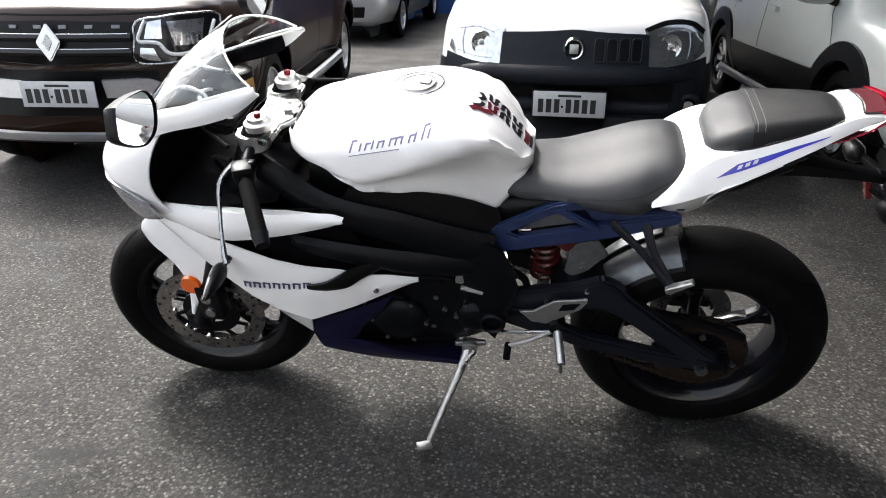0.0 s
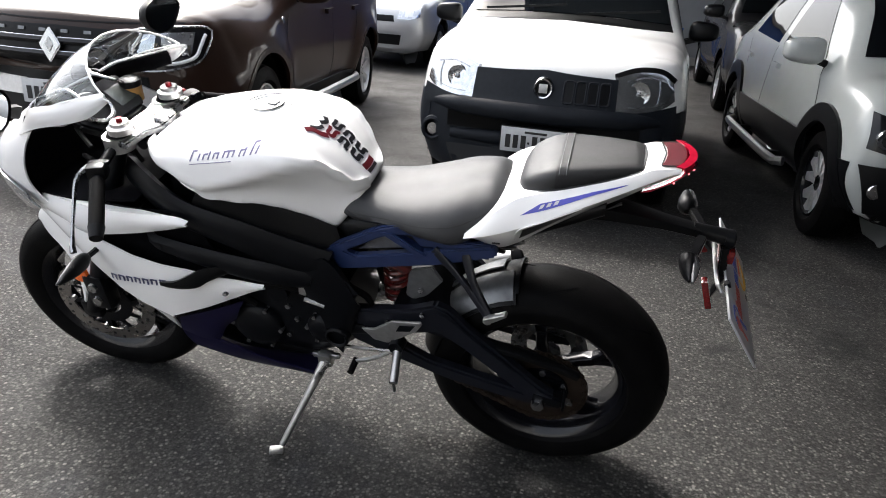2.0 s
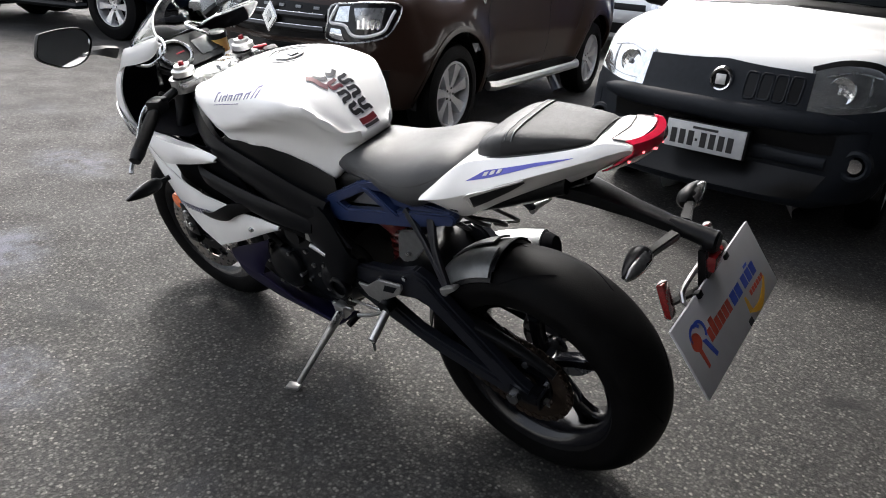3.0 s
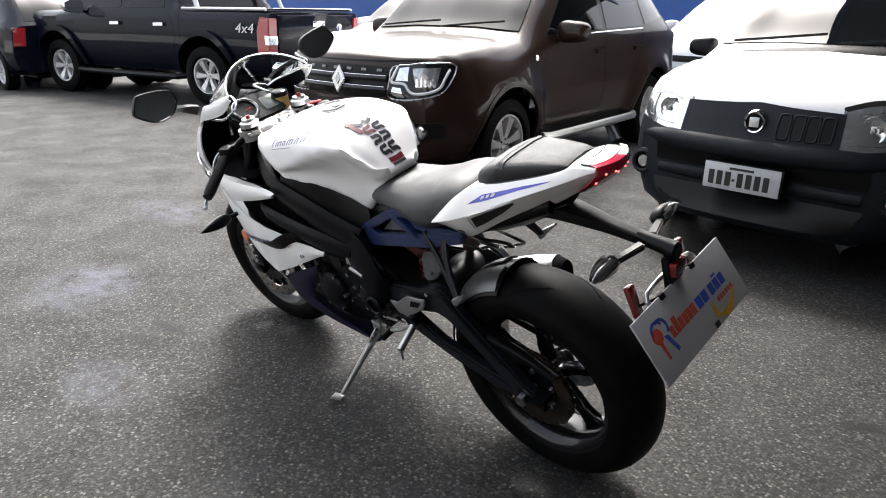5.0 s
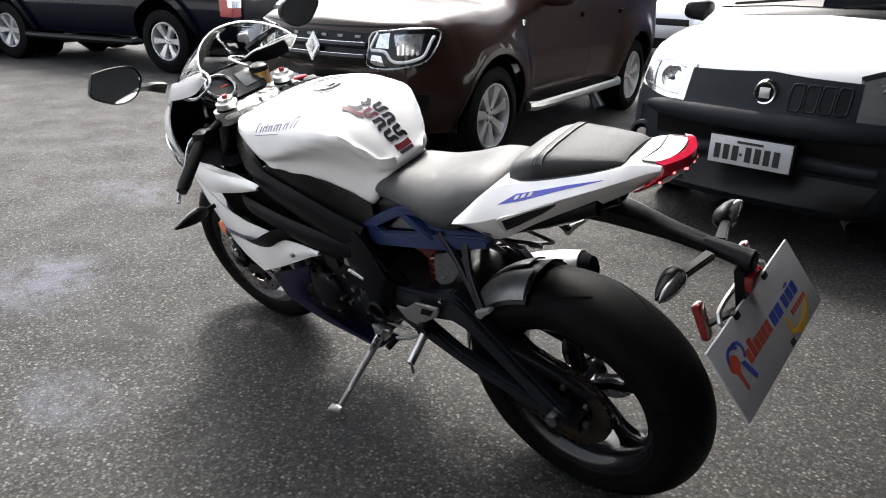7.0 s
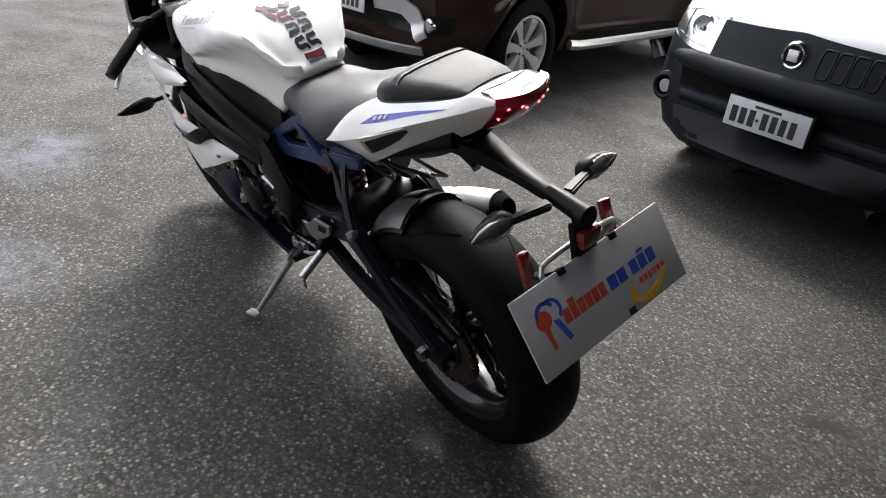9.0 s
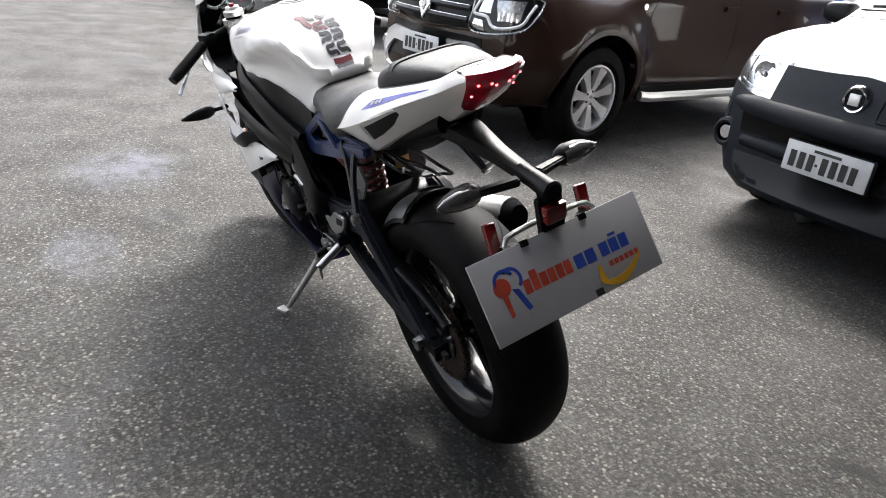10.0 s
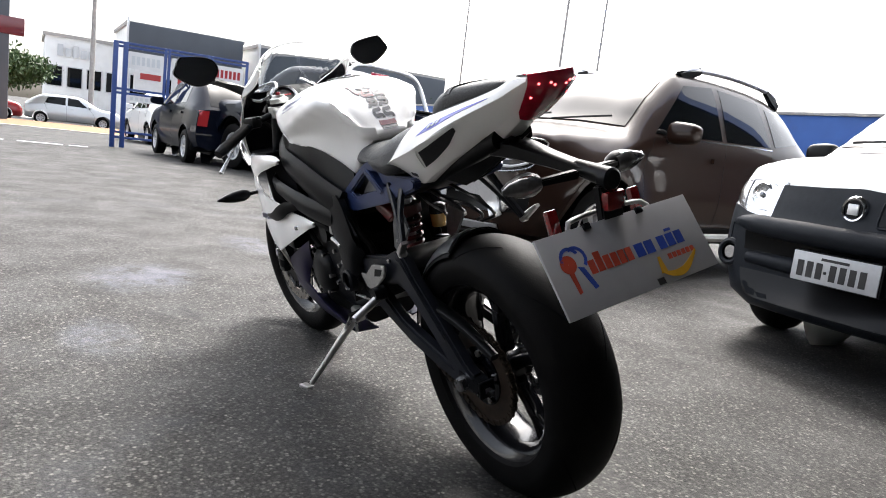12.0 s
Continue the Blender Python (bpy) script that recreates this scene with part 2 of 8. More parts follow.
ALLOY = material("alloy_silver", (0.58, 0.58, 0.59), 0.33, metal=0.75, spread=0.06, scale=60)
ALLOYD = material("dark_alloy", (0.0035, 0.0038, 0.0055), 0.20, metal=0.1, spec=0.28, coat=0.15, spread=0.12, scale=60)
LENS = material("lamp_glass", (0.60, 0.62, 0.64), 0.14, metal=0.9, coat=1.0, spread=0.15, scale=40, bump=0.12, bump_scale=60)
REDL = material("red_lens", (0.40, 0.007, 0.028), 0.1, coat=1.0, spread=0.2, scale=60)
CLEARL = material("clear_lens_cover", (0.12, 0.030, 0.036), 0.10, coat=1.0, spread=0.12, scale=60)
REFLECT = material("red_reflector", (0.15, 0.006, 0.007), 0.22, coat=1.0, spread=0.25, scale=300)
AMBER = material("amber_lens", (0.75, 0.13, 0.015), 0.15, coat=1.0, spread=0.15, scale=200)
PLATE = material("plate_grey", (0.50, 0.51, 0.52), 0.4, metal=0.2, spread=0.05, scale=40)
INK = material("black_ink", (0.012, 0.012, 0.013), 0.5, spread=0.1, scale=60)
SIGNW = material("white_board", (0.58, 0.58, 0.60), 0.3, spread=0.02, scale=30, coat=0.2)
SPROCKET = material("oily_brown_steel", (0.035, 0.024, 0.017), 0.45, metal=0.6, spread=0.3, scale=60)
BOARD = material("board_grey_white", (0.33, 0.33, 0.34), 0.35, spread=0.03, scale=30, coat=0.1)
LINING = material("matt_lining", (0.004, 0.004, 0.005), 0.85, spec=0.03, spread=0.2, scale=40)
DISC = material("disc_steel", (0.36, 0.34, 0.32), 0.30, metal=1.0, spread=0.15, scale=60, rough_var=0.08)
LAMPD = material("smoked_reflector", (0.34, 0.35, 0.37), 0.18, metal=0.7, coat=1.0, spread=0.3, scale=45, bump=0.3, bump_scale=70)
ORANGE = material("orange_print", (0.40, 0.055, 0.03), 0.4, spread=0.04, scale=60)
BLUEPR = material("blue_print", (0.025, 0.06, 0.33), 0.4, spread=0.04, scale=60)
YELLOW = material("yellow_print", (0.52, 0.29, 0.02), 0.4, spread=0.05, scale=60)
SEAT = material("seat_vinyl", (0.026, 0.027, 0.029), 0.46, spec=0.42, spread=0.1, scale=25, bump=0.35, bump_scale=1100, rough_var=0.06)
SEATD = material("seat_grip_vinyl", (0.0100, 0.0103, 0.0112), 0.45, spec=0.40, spread=0.1, scale=40, bump=0.5, bump_scale=1500)
BLUEF = material("blue_frame_paint", (0.016, 0.030, 0.092), 0.38, metal=0.2, coat=0.25, spread=0.08, scale=60)
BLUEG = material("blue_decal", (0.045, 0.050, 0.42), 0.3, coat=0.6, spread=0.05, scale=40)
INDIGO = material("indigo_fairing_paint", (0.0050, 0.0040, 0.025), 0.42, spec=0.25, coat=0.08, spread=0.1, scale=40)
SPRING = material("red_spring_paint", (0.09, 0.006, 0.005), 0.35, coat=0.4, spread=0.1, scale=60)
REDAN = material("red_anodised", (0.20, 0.010, 0.016), 0.3, metal=0.7, spread=0.1, scale=60)
DECALB = material("dark_blue_decal", (0.035, 0.035, 0.10), 0.35, spread=0.1, scale=100)
DECALG = material("grey_decal", (0.16, 0.15, 0.27), 0.4, spread=0.1, scale=100)
CARBON = material("sticker_black", (0.014, 0.014, 0.017), 0.3, coat=0.6, spread=0.1, scale=90)
STICKR = material("sticker_dark_red", (0.11, 0.009, 0.014), 0.3, coat=0.6, spread=0.15, scale=90)
GOLD = material("amber_fluid", (0.55, 0.33, 0.10), 0.25, coat=0.6, spread=0.1, scale=60)
BLUEW = material("blue_wall_paint", (0.022, 0.085, 0.30), 0.6, spread=0.08, scale=2.5, bump=0.2, bump_scale=60, dirt=(0.03, 0.06, 0.16), dirt_scale=1.3, dirt_cut=(0.55, 0.8))
BLUEM = material("blue_gate_paint", (0.018, 0.045, 0.17), 0.4, spread=0.12, scale=12)
RENDERW = material("white_render", (0.74, 0.74, 0.73), 0.75, spread=0.05, scale=1.4, bump=0.3, bump_scale=50, dirt=(0.56, 0.55, 0.53), dirt_scale=0.9, dirt_cut=(0.55, 0.85))
GREYW = material("grey_wall_paint", (0.22, 0.225, 0.235), 0.7, spread=0.08, scale=2.0, bump=0.3, bump_scale=60, dirt=(0.2, 0.2, 0.2), dirt_scale=1.1, dirt_cut=(0.55, 0.8))
ROOFM = material("sheet_metal_roof", (0.14, 0.145, 0.15), 0.5, metal=0.4, spread=0.1, scale=2)
PANELD = material("slate_grey_cladding", (0.060, 0.070, 0.085), 0.6, spread=0.1, scale=0.6)
CONCRETE = material("concrete", (0.34, 0.32, 0.30), 0.85, spread=0.15, scale=6, bump=0.4, bump_scale=80)
EARTH = material("red_earth", (0.20, 0.092, 0.038), 0.9, spread=0.25, scale=3, bump=0.5, bump_scale=40)
LEAF = material("leaf_green", (0.036, 0.072, 0.018), 0.6, spread=0.4, scale=6)
BARK = material("bark", (0.10, 0.075, 0.055), 0.85, spread=0.25, scale=12, bump=0.6, bump_scale=60)
SWING = material("satin_dark_blue_grey", (0.0078, 0.0088, 0.013), 0.34, spec=0.28, spread=0.15, scale=40, bump=0.1, bump_scale=400)
SHIELD = material("satin_grey_metal", (0.16, 0.165, 0.17), 0.35, metal=0.6, spread=0.15, scale=50, bump=0.1, bump_scale=300)
POSTER = material("poster_paper", (0.62, 0.61, 0.60), 0.6, spread=0.05, scale=5)
SCREEN = glass("windscreen_polycarbonate", (0.90, 0.93, 0.94))


def asphalt():
    mat = bpy.data.materials.new("asphalt")
    mat.use_nodes = True
    nt = mat.node_tree
    L, N = nt.links, nt.nodes
    b = N["Principled BSDF"]
    co = N.new("ShaderNodeTexCoord")

    def noise_at(s, d=4.0, r=0.5):
        q = N.new("ShaderNodeTexNoise")
        q.inputs["Scale"].default_value, q.inputs["Detail"].default_value, q.inputs["Roughness"].default_value = s, d, r
        L.new(co.outputs["Object"], q.inputs["Vector"])
        return q.outputs["Fac"]

    def cells(s):
        q = N.new("ShaderNodeTexVoronoi")
        q.inputs["Scale"].default_value = s
        L.new(co.outputs["Object"], q.inputs["Vector"])
        return q

    def rng(v, a, c, lo=0.0, hi=1.0):
        q = N.new("ShaderNodeMapRange")
        for k, val in (("From Min", a), ("From Max", c), ("To Min", lo), ("To Max", hi)):
            q.inputs[k].default_value = val
        L.new(v, q.inputs["Value"])
        return q.outputs["Result"]

    def mix(f, a, c):
        q = N.new("ShaderNodeMix")
        q.data_type = "RGBA"
        L.new(f, q.inputs[0])
        for s, val in ((6, a), (7, c)):
            if isinstance(val, tuple):
                q.inputs[s].default_value = (*val, 1)
            else:
                L.new(val, q.inputs[s])
        return q.outputs[2]

    def mul(a, c):
        q = N.new("ShaderNodeMath")
        q.operation = "MULTIPLY"
        L.new(a, q.inputs[0])
        L.new(c, q.inputs[1])
        return q.outputs[0]

    stones = cells(110)
    sep = N.new("ShaderNodeSeparateColor")
    L.new(stones.outputs["Color"], sep.inputs[0])
    tone = N.new("ShaderNodeValToRGB")
    e = tone.color_ramp.elements
    e[0].position, e[0].color = 0.0, (0.013, 0.0127, 0.0122, 1)
    e[1].position, e[1].color = 1.0, (0.150, 0.143, 0.130, 1)
    for pos, v in ((0.42, 0.031), (0.78, 0.060), (0.93, 0.095)):
        q = e.new(pos)
        q.color = (v, v * 0.965, v * 0.91, 1)
    L.new(sep.outputs[0], tone.inputs[0])
    edge = rng(stones.outputs["Distance"], 0.75, 0.35)
    base = mix(edge, (0.014, 0.0137, 0.0132), tone.outputs[0])
    base = mix(rng(noise_at(60, 3.0), 0.4, 0.75, 0.0, 0.55), base, (0.043, 0.0415, 0.039))
    wide = N.new("ShaderNodeHueSaturation")
    L.new(rng(noise_at(0.8, 5.0), 0.3, 0.7, 0.84, 1.14), wide.inputs["Value"])
    L.new(base, wide.inputs["Color"])
    base = wide.outputs["Color"]
    stain = mul(rng(noise_at(1.9, 6.0, 0.62), 0.60, 0.74), rng(noise_at(0.45, 2.0), 0.42, 0.62))
    base = mix(stain, base, (0.018, 0.0175, 0.0172))
    # irregular pale bluish patches
    bluish = mul(rng(noise_at(2.6, 5.0, 0.6), 0.50, 0.66), rng(noise_at(0.55, 2.0), 0.52, 0.64, 0.0, 0.35))
    base = mix(bluish, base, (0.050, 0.053, 0.062))
    for px, py, r in ((1.67, 1.01, 0.13), (1.48, 1.22, 0.10), (1.82, 0.62, 0.08), (1.25, 0.75, 0.07), (-0.95, -0.55, 0.10)):
        far = N.new("ShaderNodeVectorMath")
        far.operation = "DISTANCE"
        far.inputs[1].default_value = (px, py, 0)
        L.new(co.outputs["Object"], far.inputs[0])
        spot = mul(rng(far.outputs["Value"], r * 1.6, r * 0.5), rng(noise_at(11 + 20 * r, 5.0, 0.6), 0.42, 0.55))
        base = mix(spot, base, (0.012, 0.012, 0.012))
    for px, py, rx, ry in ((-1.60, -0.64, 0.30, 0.24), (-1.70, -0.50, 0.22, 0.16), (-0.70, -0.86, 0.22, 0.12), (-2.6, 0.2, 0.35, 0.2)):
        shift = N.new("ShaderNodeVectorMath")
        shift.operation = "SUBTRACT"
        shift.inputs[1].default_value = (px, py, 0)
        L.new(co.outputs["Object"], shift.inputs[0])
        squash = N.new("ShaderNodeVectorMath")
        squash.operation = "DIVIDE"
        squash.inputs[1].default_value = (rx, ry, 1)
        L.new(shift.outputs[0], squash.inputs[0])
        far = N.new("ShaderNodeVectorMath")
        far.operation = "LENGTH"
        L.new(squash.outputs[0], far.inputs[0])
        spot = mul(rng(far.outputs["Value"], 1.25, 0.35), rng(noise_at(9, 5.0, 0.65), 0.36, 0.62, 0.0, 0.75))
        base = mix(spot, base, (0.082, 0.086, 0.104))
    fine = cells(330)
    sep3 = N.new("ShaderNodeSeparateColor")
    L.new(fine.outputs["Color"], sep3.inputs[0])
    grain = N.new("ShaderNodeHueSaturation")
    L.new(rng(sep3.outputs[0], 0.0, 1.0, 0.68, 1.32), grain.inputs["Value"])
    L.new(base, grain.inputs["Color"])
    base = grain.outputs["Color"]
    L.new(base, b.inputs["Base Color"])
    L.new(rng(noise_at(3, 4.0), 0.3, 0.7, 0.66, 0.9), b.inputs["Roughness"])
    b.inputs["Specular IOR Level"].default_value = 0.22
    bp = N.new("ShaderNodeBump")
    bp.inputs["Strength"].default_value, bp.inputs["Distance"].default_value = 0.6, 0.006
    L.new(noise_at(170, 3.0, 0.6), bp.inputs["Height"])
    L.new(bp.outputs["Normal"], b.inputs["Normal"])
    return mat


ASPHALT = asphalt()


# ---- ground ----
def slope(x):
    """The lot is level; towards the gate the ground falls gently to the street."""
    return -0.0165 * max(0.0, -x - 9.5) if x > -80 else -0.0165 * 70.5


def ground():
    xs = [-900, -300, -80] + list(np.linspace(-70, -14, 15)) + [-12, -9.5, -6, -2, 2, 8, 20, 80, 300, 900]
    ys = [-900, -200, -60, -20, -8, -2, 4, 10, 20, 60, 200, 900]
    g = np.array([[(x, y, slope(x)) for y in ys] for x in xs])
    return skin(g)


solo("ground", fix(ground()), ASPHALT, "worn grey asphalt with pale stones and dark stains", "asphalt ground", kind="structure")


# ---- vehicles ----
def car_wheel(car, x, y, r, w, side, spokes=6, rim=0.66, metal=None, turn=0.0, face=None):
    """One road wheel; side +1 or -1 is the way its face points."""
    metal = metal or ALLOY
    hub = new("wheel")
    hub.empty_display_size = 0.05
    hub.parent = car
    hub.matrix_basis = Matrix.Translation((x, y, r)) @ Matrix.Rotation(0 if side > 0 else math.pi, 4, "Z")
    R = r * rim
    h = w / 2
    tyre = [(-h * 0.8, R), (-h, R + 0.02), (-h * 1.02, (R + r) / 2), (-h * 0.85, r - 0.015), (-h * 0.5, r - 0.001), (0, r), (h * 0.5, r - 0.001), (h * 0.85, r - 0.015), (h * 1.02, (R + r) / 2), (h, R + 0.02), (h * 0.8, R)]
    part("tyre", revolve(tyre, 40, "x"), RUBBER, hub, "black rubber tyre")
    part("rim", revolve([(-h * 0.8, R * 0.99), (h * 0.75, R * 0.99), (h * 0.86, R * 0.985), (h * 0.86, R * 0.93), (h * 0.55, R * 0.89), (-h * 0.2, R * 0.87), (-h * 0.3, 0.05)], 40, "x"), metal, hub)
    part("brake_disc", revolve([(-h * 0.25, 0.03), (-h * 0.15, 0.03), (-h * 0.15, R * 0.8), (-h * 0.25, R * 0.8)], 28, "x"), MATT, hub)
    part("hub_cap", revolve([(h * 0.45, 0.001), (h * 0.58, 0.02), (h * 0.55, R * 0.26), (h * 0.3, R * 0.3)], 24, "x"), metal, hub)
    for k in range(spokes):
        a = 2 * math.pi * k / spokes + turn
        bm = bmesh.new()
        ring = []
        for rr, hw, t0, t1 in ((R * 0.2, R * 0.115, h * 0.1, h * 0.55), (R * 0.55, R * min(0.16, 1.05 / spokes), h * 0.25, h * 0.64), (R * 0.92, R * min(0.25, 1.75 / spokes), h * 0.4, h * 0.70)):
            ring.append([bm.verts.new((t, rr * math.cos(a) - s * math.sin(a), rr * math.sin(a) + s * math.cos(a))) for t, s in ((t0, -hw), (t1, -hw * 0.75), (t1, hw * 0.75), (t0, hw))])
        for p, q in zip(ring, ring[1:]):
            for i in range(4):
                bm.faces.new((p[i], p[(i + 1) % 4], q[(i + 1) % 4], q[i]))
        bm.faces.new(ring[0])
        bm.faces.new(ring[-1])
        part("spoke", bm, face or metal, hub)
    for k in range(5):
        a = 2 * math.pi * k / 5
        part("wheel_bolt", revolve([(h * 0.50, 0.008), (h * 0.60, 0.008), (h * 0.60, 0.0005)], 6, "x", (0, R * 0.19 * math.cos(a), R * 0.19 * math.sin(a))), BLACKPL, hub)
    return hub


def car_body(stations, n=90):
    """The skin of a car from stations: y, sill half width, floor z, widest half width, its z, belt half width, belt z, roof half width, roof edge z, roof centre z."""
    s = np.array(stations, float)
    ys = np.concatenate([np.linspace(s[0, 0], s[0, 0] + 0.25, 9, endpoint=False), np.linspace(s[0, 0] + 0.25, s[-1, 0], n)])
    cols = []
    for j in range(1, s.shape[1]):
        m = np.gradient(s[:, j], s[:, 0])
        out = []
        for y in ys:
            i = min(max(np.searchsorted(s[:, 0], y) - 1, 0), len(s) - 2)
            h = s[i + 1, 0] - s[i, 0]
            t = (y - s[i, 0]) / h
            d = (s[i + 1, j] - s[i, j]) / h
            m0, m1 = (0 if m[i] * d < 0 else m[i]), (0 if m[i + 1] * d < 0 else m[i + 1])
            lim = 3 * abs(d)
            m0, m1 = max(-lim, min(lim, m0)), max(-lim, min(lim, m1))
            out.append((2 * t ** 3 - 3 * t ** 2 + 1) * s[i, j] + (t ** 3 - 2 * t ** 2 + t) * h * m0 + (-2 * t ** 3 + 3 * t ** 2) * s[i + 1, j] + (t ** 3 - t ** 2) * h * m1)
        cols.append(out)
    c = np.array(cols).T
    grid = []
    for y, (ws, zb, wm, zm, wb, zt0, wt, zt, zc) in zip(ys, c):
        half = [(0, zb), (ws * 0.9, zb), (ws, zb + 0.05), (wm, zm), (wb, zt0), (wt, zt), (wt * 0.55, zt * 0.35 + zc * 0.65), (0, zc)]
        half = np.vstack([poly(half[:3], 5)[:-1], spline(half[2:5], 10)[:-1], spline(half[4:6] if False else half[4:8], 16)])
        full = np.vstack([half, (half * [-1, 1])[::-1][1:-1]])
        grid.append([(x, y, z) for x, z in full])
    return np.array(grid)


def bowed(g, depth, reach, half=0.8):
    """The same body with its front drawn back towards the corners."""
    g = g.copy()
    near = np.clip(1 - (g[..., 1] - g[..., 1].min()) / reach, 0, 1) ** 1.3
    g[..., 1] += depth * (np.abs(g[..., 0]) / half) ** 2.3 * near
    return g


def levelled(g, z, reach):
    """The same body with one run of its mesh drawn level at height z, up to reach behind the nose, for a clean panel joint."""
    g = g.copy()
    m = g.shape[1]
    for row in g:
        if row[:, 1].min() > reach + 0.05:
            continue
        for j in range(m):
            a, b = row[j].copy(), row[(j + 1) % m].copy()
            if (a[2] - z) * (b[2] - z) < 0:
                t = (z - a[2]) / (b[2] - a[2])
                row[j if t < 0.5 else (j + 1) % m] = a + (b - a) * t
    return g


def flared(g, wheels, r, width, amount):
    """The same body with soft flares swelling out round the wheel arches and a pinched waist between them."""
    g = g.copy()
    side = np.clip((np.abs(g[..., 0]) - 0.62) / 0.12, 0, 1)
    swell = np.zeros(g.shape[:2])
    for y0, z0 in wheels:
        d = np.hypot(g[..., 1] - y0, g[..., 2] - z0)
        swell = np.maximum(swell, np.exp(-((d - r) / width) ** 2))
    fade = np.clip((1.02 - g[..., 2]) / 0.12, 0, 1)
    g[..., 0] += np.sign(g[..., 0]) * side * fade * (swell * amount - 0.012)
    return g


def face_y(bvh, x, z):
    hit = bvh.ray_cast(Vector((x, -3, z)), Vector((0, 1, 0)))[0]
    return hit.y if hit else 0.1


def bead_on(bvh, line, r, n=30, off=0.0, closed=False):
    """A round bead lying along a line drawn on the front of a body."""
    p = spline(line, n, closed) if len(line) > 2 else poly(line, n)
    pts = [(x, face_y(bvh, x, z) - off, z) for x, z in p]
    return tube(pts + pts[:1] if closed else pts, r, len(pts) + (1 if closed else 0), 8)


def car_shell(grid, wheels, arch, keep=None):
    """Mesh over the body grid with its ends closed and its wheel arches cut out; keep(x, y, z) picks faces."""
    g = grid.copy()
    n, m = g.shape[:2]
    wide = np.abs(g[..., 0]).max()
    inside = np.zeros((n, m), bool)
    for y0, z0 in wheels:
        d = np.hypot(g[..., 1] - y0, g[..., 2] - z0)
        inside |= (d < arch) & (np.abs(g[..., 0]) > wide * 0.45)
    faces, touched = [], set()
    for i in range(n - 1):
        for j in range(m):
            q = [(i, j), (i, (j + 1) % m), (i + 1, (j + 1) % m), (i + 1, j)]
            if all(inside[a] for a in q):
                continue
            if keep is not None:
                c = sum(grid[a] for a in q) / 4
                if not keep(*c):
                    continue
            faces.append([a[0] * m + a[1] for a in q])
            touched.update(a for a in q if inside[a])
    for a in touched:
        y0, z0 = min(wheels, key=lambda w: math.hypot(g[a][1] - w[0], g[a][2] - w[1]))
        dy, dz = g[a][1] - y0, g[a][2] - z0
        d = math.hypot(dy, dz) or 1
        g[a][1], g[a][2] = y0 + dy / d * arch, z0 + dz / d * arch
    if keep is None or keep(*grid[0].mean(axis=0)):
        faces.append([j for j in range(m)][::-1])
    if keep is None or keep(*grid[-1].mean(axis=0)):
        faces.append([(n - 1) * m + j for j in range(m)])
    bm = fix((g.reshape(-1, 3), faces))
    bmesh.ops.delete(bm, geom=[v for v in bm.verts if not v.link_faces], context="VERTS")
    return bm


def body_tree(grid):
    n, m = grid.shape[:2]
    faces = [[i * m + j, i * m + (j + 1) % m, (i + 1) * m + (j + 1) % m, (i + 1) * m + j] for i in range(n - 1) for j in range(m)]
    faces += [list(range(m)), [(n - 1) * m + j for j in range(m)]]
    return BVHTree.FromPolygons([tuple(v) for v in grid.reshape(-1, 3)], faces)


def wheel_wells(car, wheels, arch, half):
    for y0, z0 in wheels:
        for s in (1, -1):
            a = np.linspace(-0.15, math.pi + 0.15, 15)
            g = np.array([[(s * x, y0 + (arch + 0.006) * math.cos(t), z0 + (arch + 0.006) * math.sin(t)) for t in a] for x in (half * 0.45, half * 0.97)])
            part("wheel_well", fix(skin(g, 0.004)), BLACKPL, car, "black wheel arch liner")
        part("axle_beam", box(-half * 0.5, half * 0.5, y0 - arch, y0 + arch, 0.2, 0.24), BLACKPL, car)


def arch_trim(car, bvh, wheels, arch, width, mat, off=0.012, ends=(-0.25, math.pi + 0.25)):
    for y0, z0 in wheels:
        for side in ("left", "right"):
            a = np.linspace(*ends, 26)
            inner = [(y0 + arch * math.cos(t), z0 + arch * math.sin(t)) for t in a]
            outer = [(y0 + (arch + width) * math.cos(t), z0 + (arch + width) * math.sin(t)) for t in a]
            part("arch_trim", drape(bvh, inner, outer, side, 26, 4, off, 0.03), mat, car)


def number_plate(parent, m, w=0.40, h=0.13, chars=(3, 4)):
    """A grey plate whose characters are plain bars."""
    plate = part("number_plate", box(-w / 2, w / 2, -0.004, 0.004, -h / 2, h / 2, 0.003), PLATE, parent, "grey number plate with black bars")
    plate.matrix_basis = m
    part("plate_heading", box(-w * 0.16, w * 0.16, -0.0062, -0.004, h * 0.29, h * 0.38), INK, plate)
    pitch = w * 0.112
    x = -w * 0.44
    for k in range(sum(chars)):
        if k == chars[0]:
            part("plate_dot", box(x - 0.002, x + 0.010, -0.0062, -0.004, -h * 0.14, -h * 0.05), INK, plate)
            x += pitch * 0.45
        part("plate_bar", box(x + 0.004, x + 0.004 + pitch * 0.66, -0.0062, -0.004, -h * 0.34, h * 0.2), INK, plate)
        x += pitch
    return plate


def windows(car, bvh, rows, wind, back=None, frame_mat=None):
    """Side windows as (bottom edge, top edge) in (y, z), and the windscreen in (x, z)."""
    for a, b in rows:
        for side in ("left", "right"):
            part("side_window", drape(bvh, a, b, side, 12, 6, 0.004, 0.004), GLASSD, car, "dark tinted glass")
    part("windscreen", drape(bvh, *wind, "front", 24, 14, 0.016, 0.006), GLASSD, car, "dark reflecting windscreen")
    if back:
        part("rear_window", drape(bvh, *back, "back", 14, 6, 0.005, 0.004), GLASSD, car, "dark tinted glass")


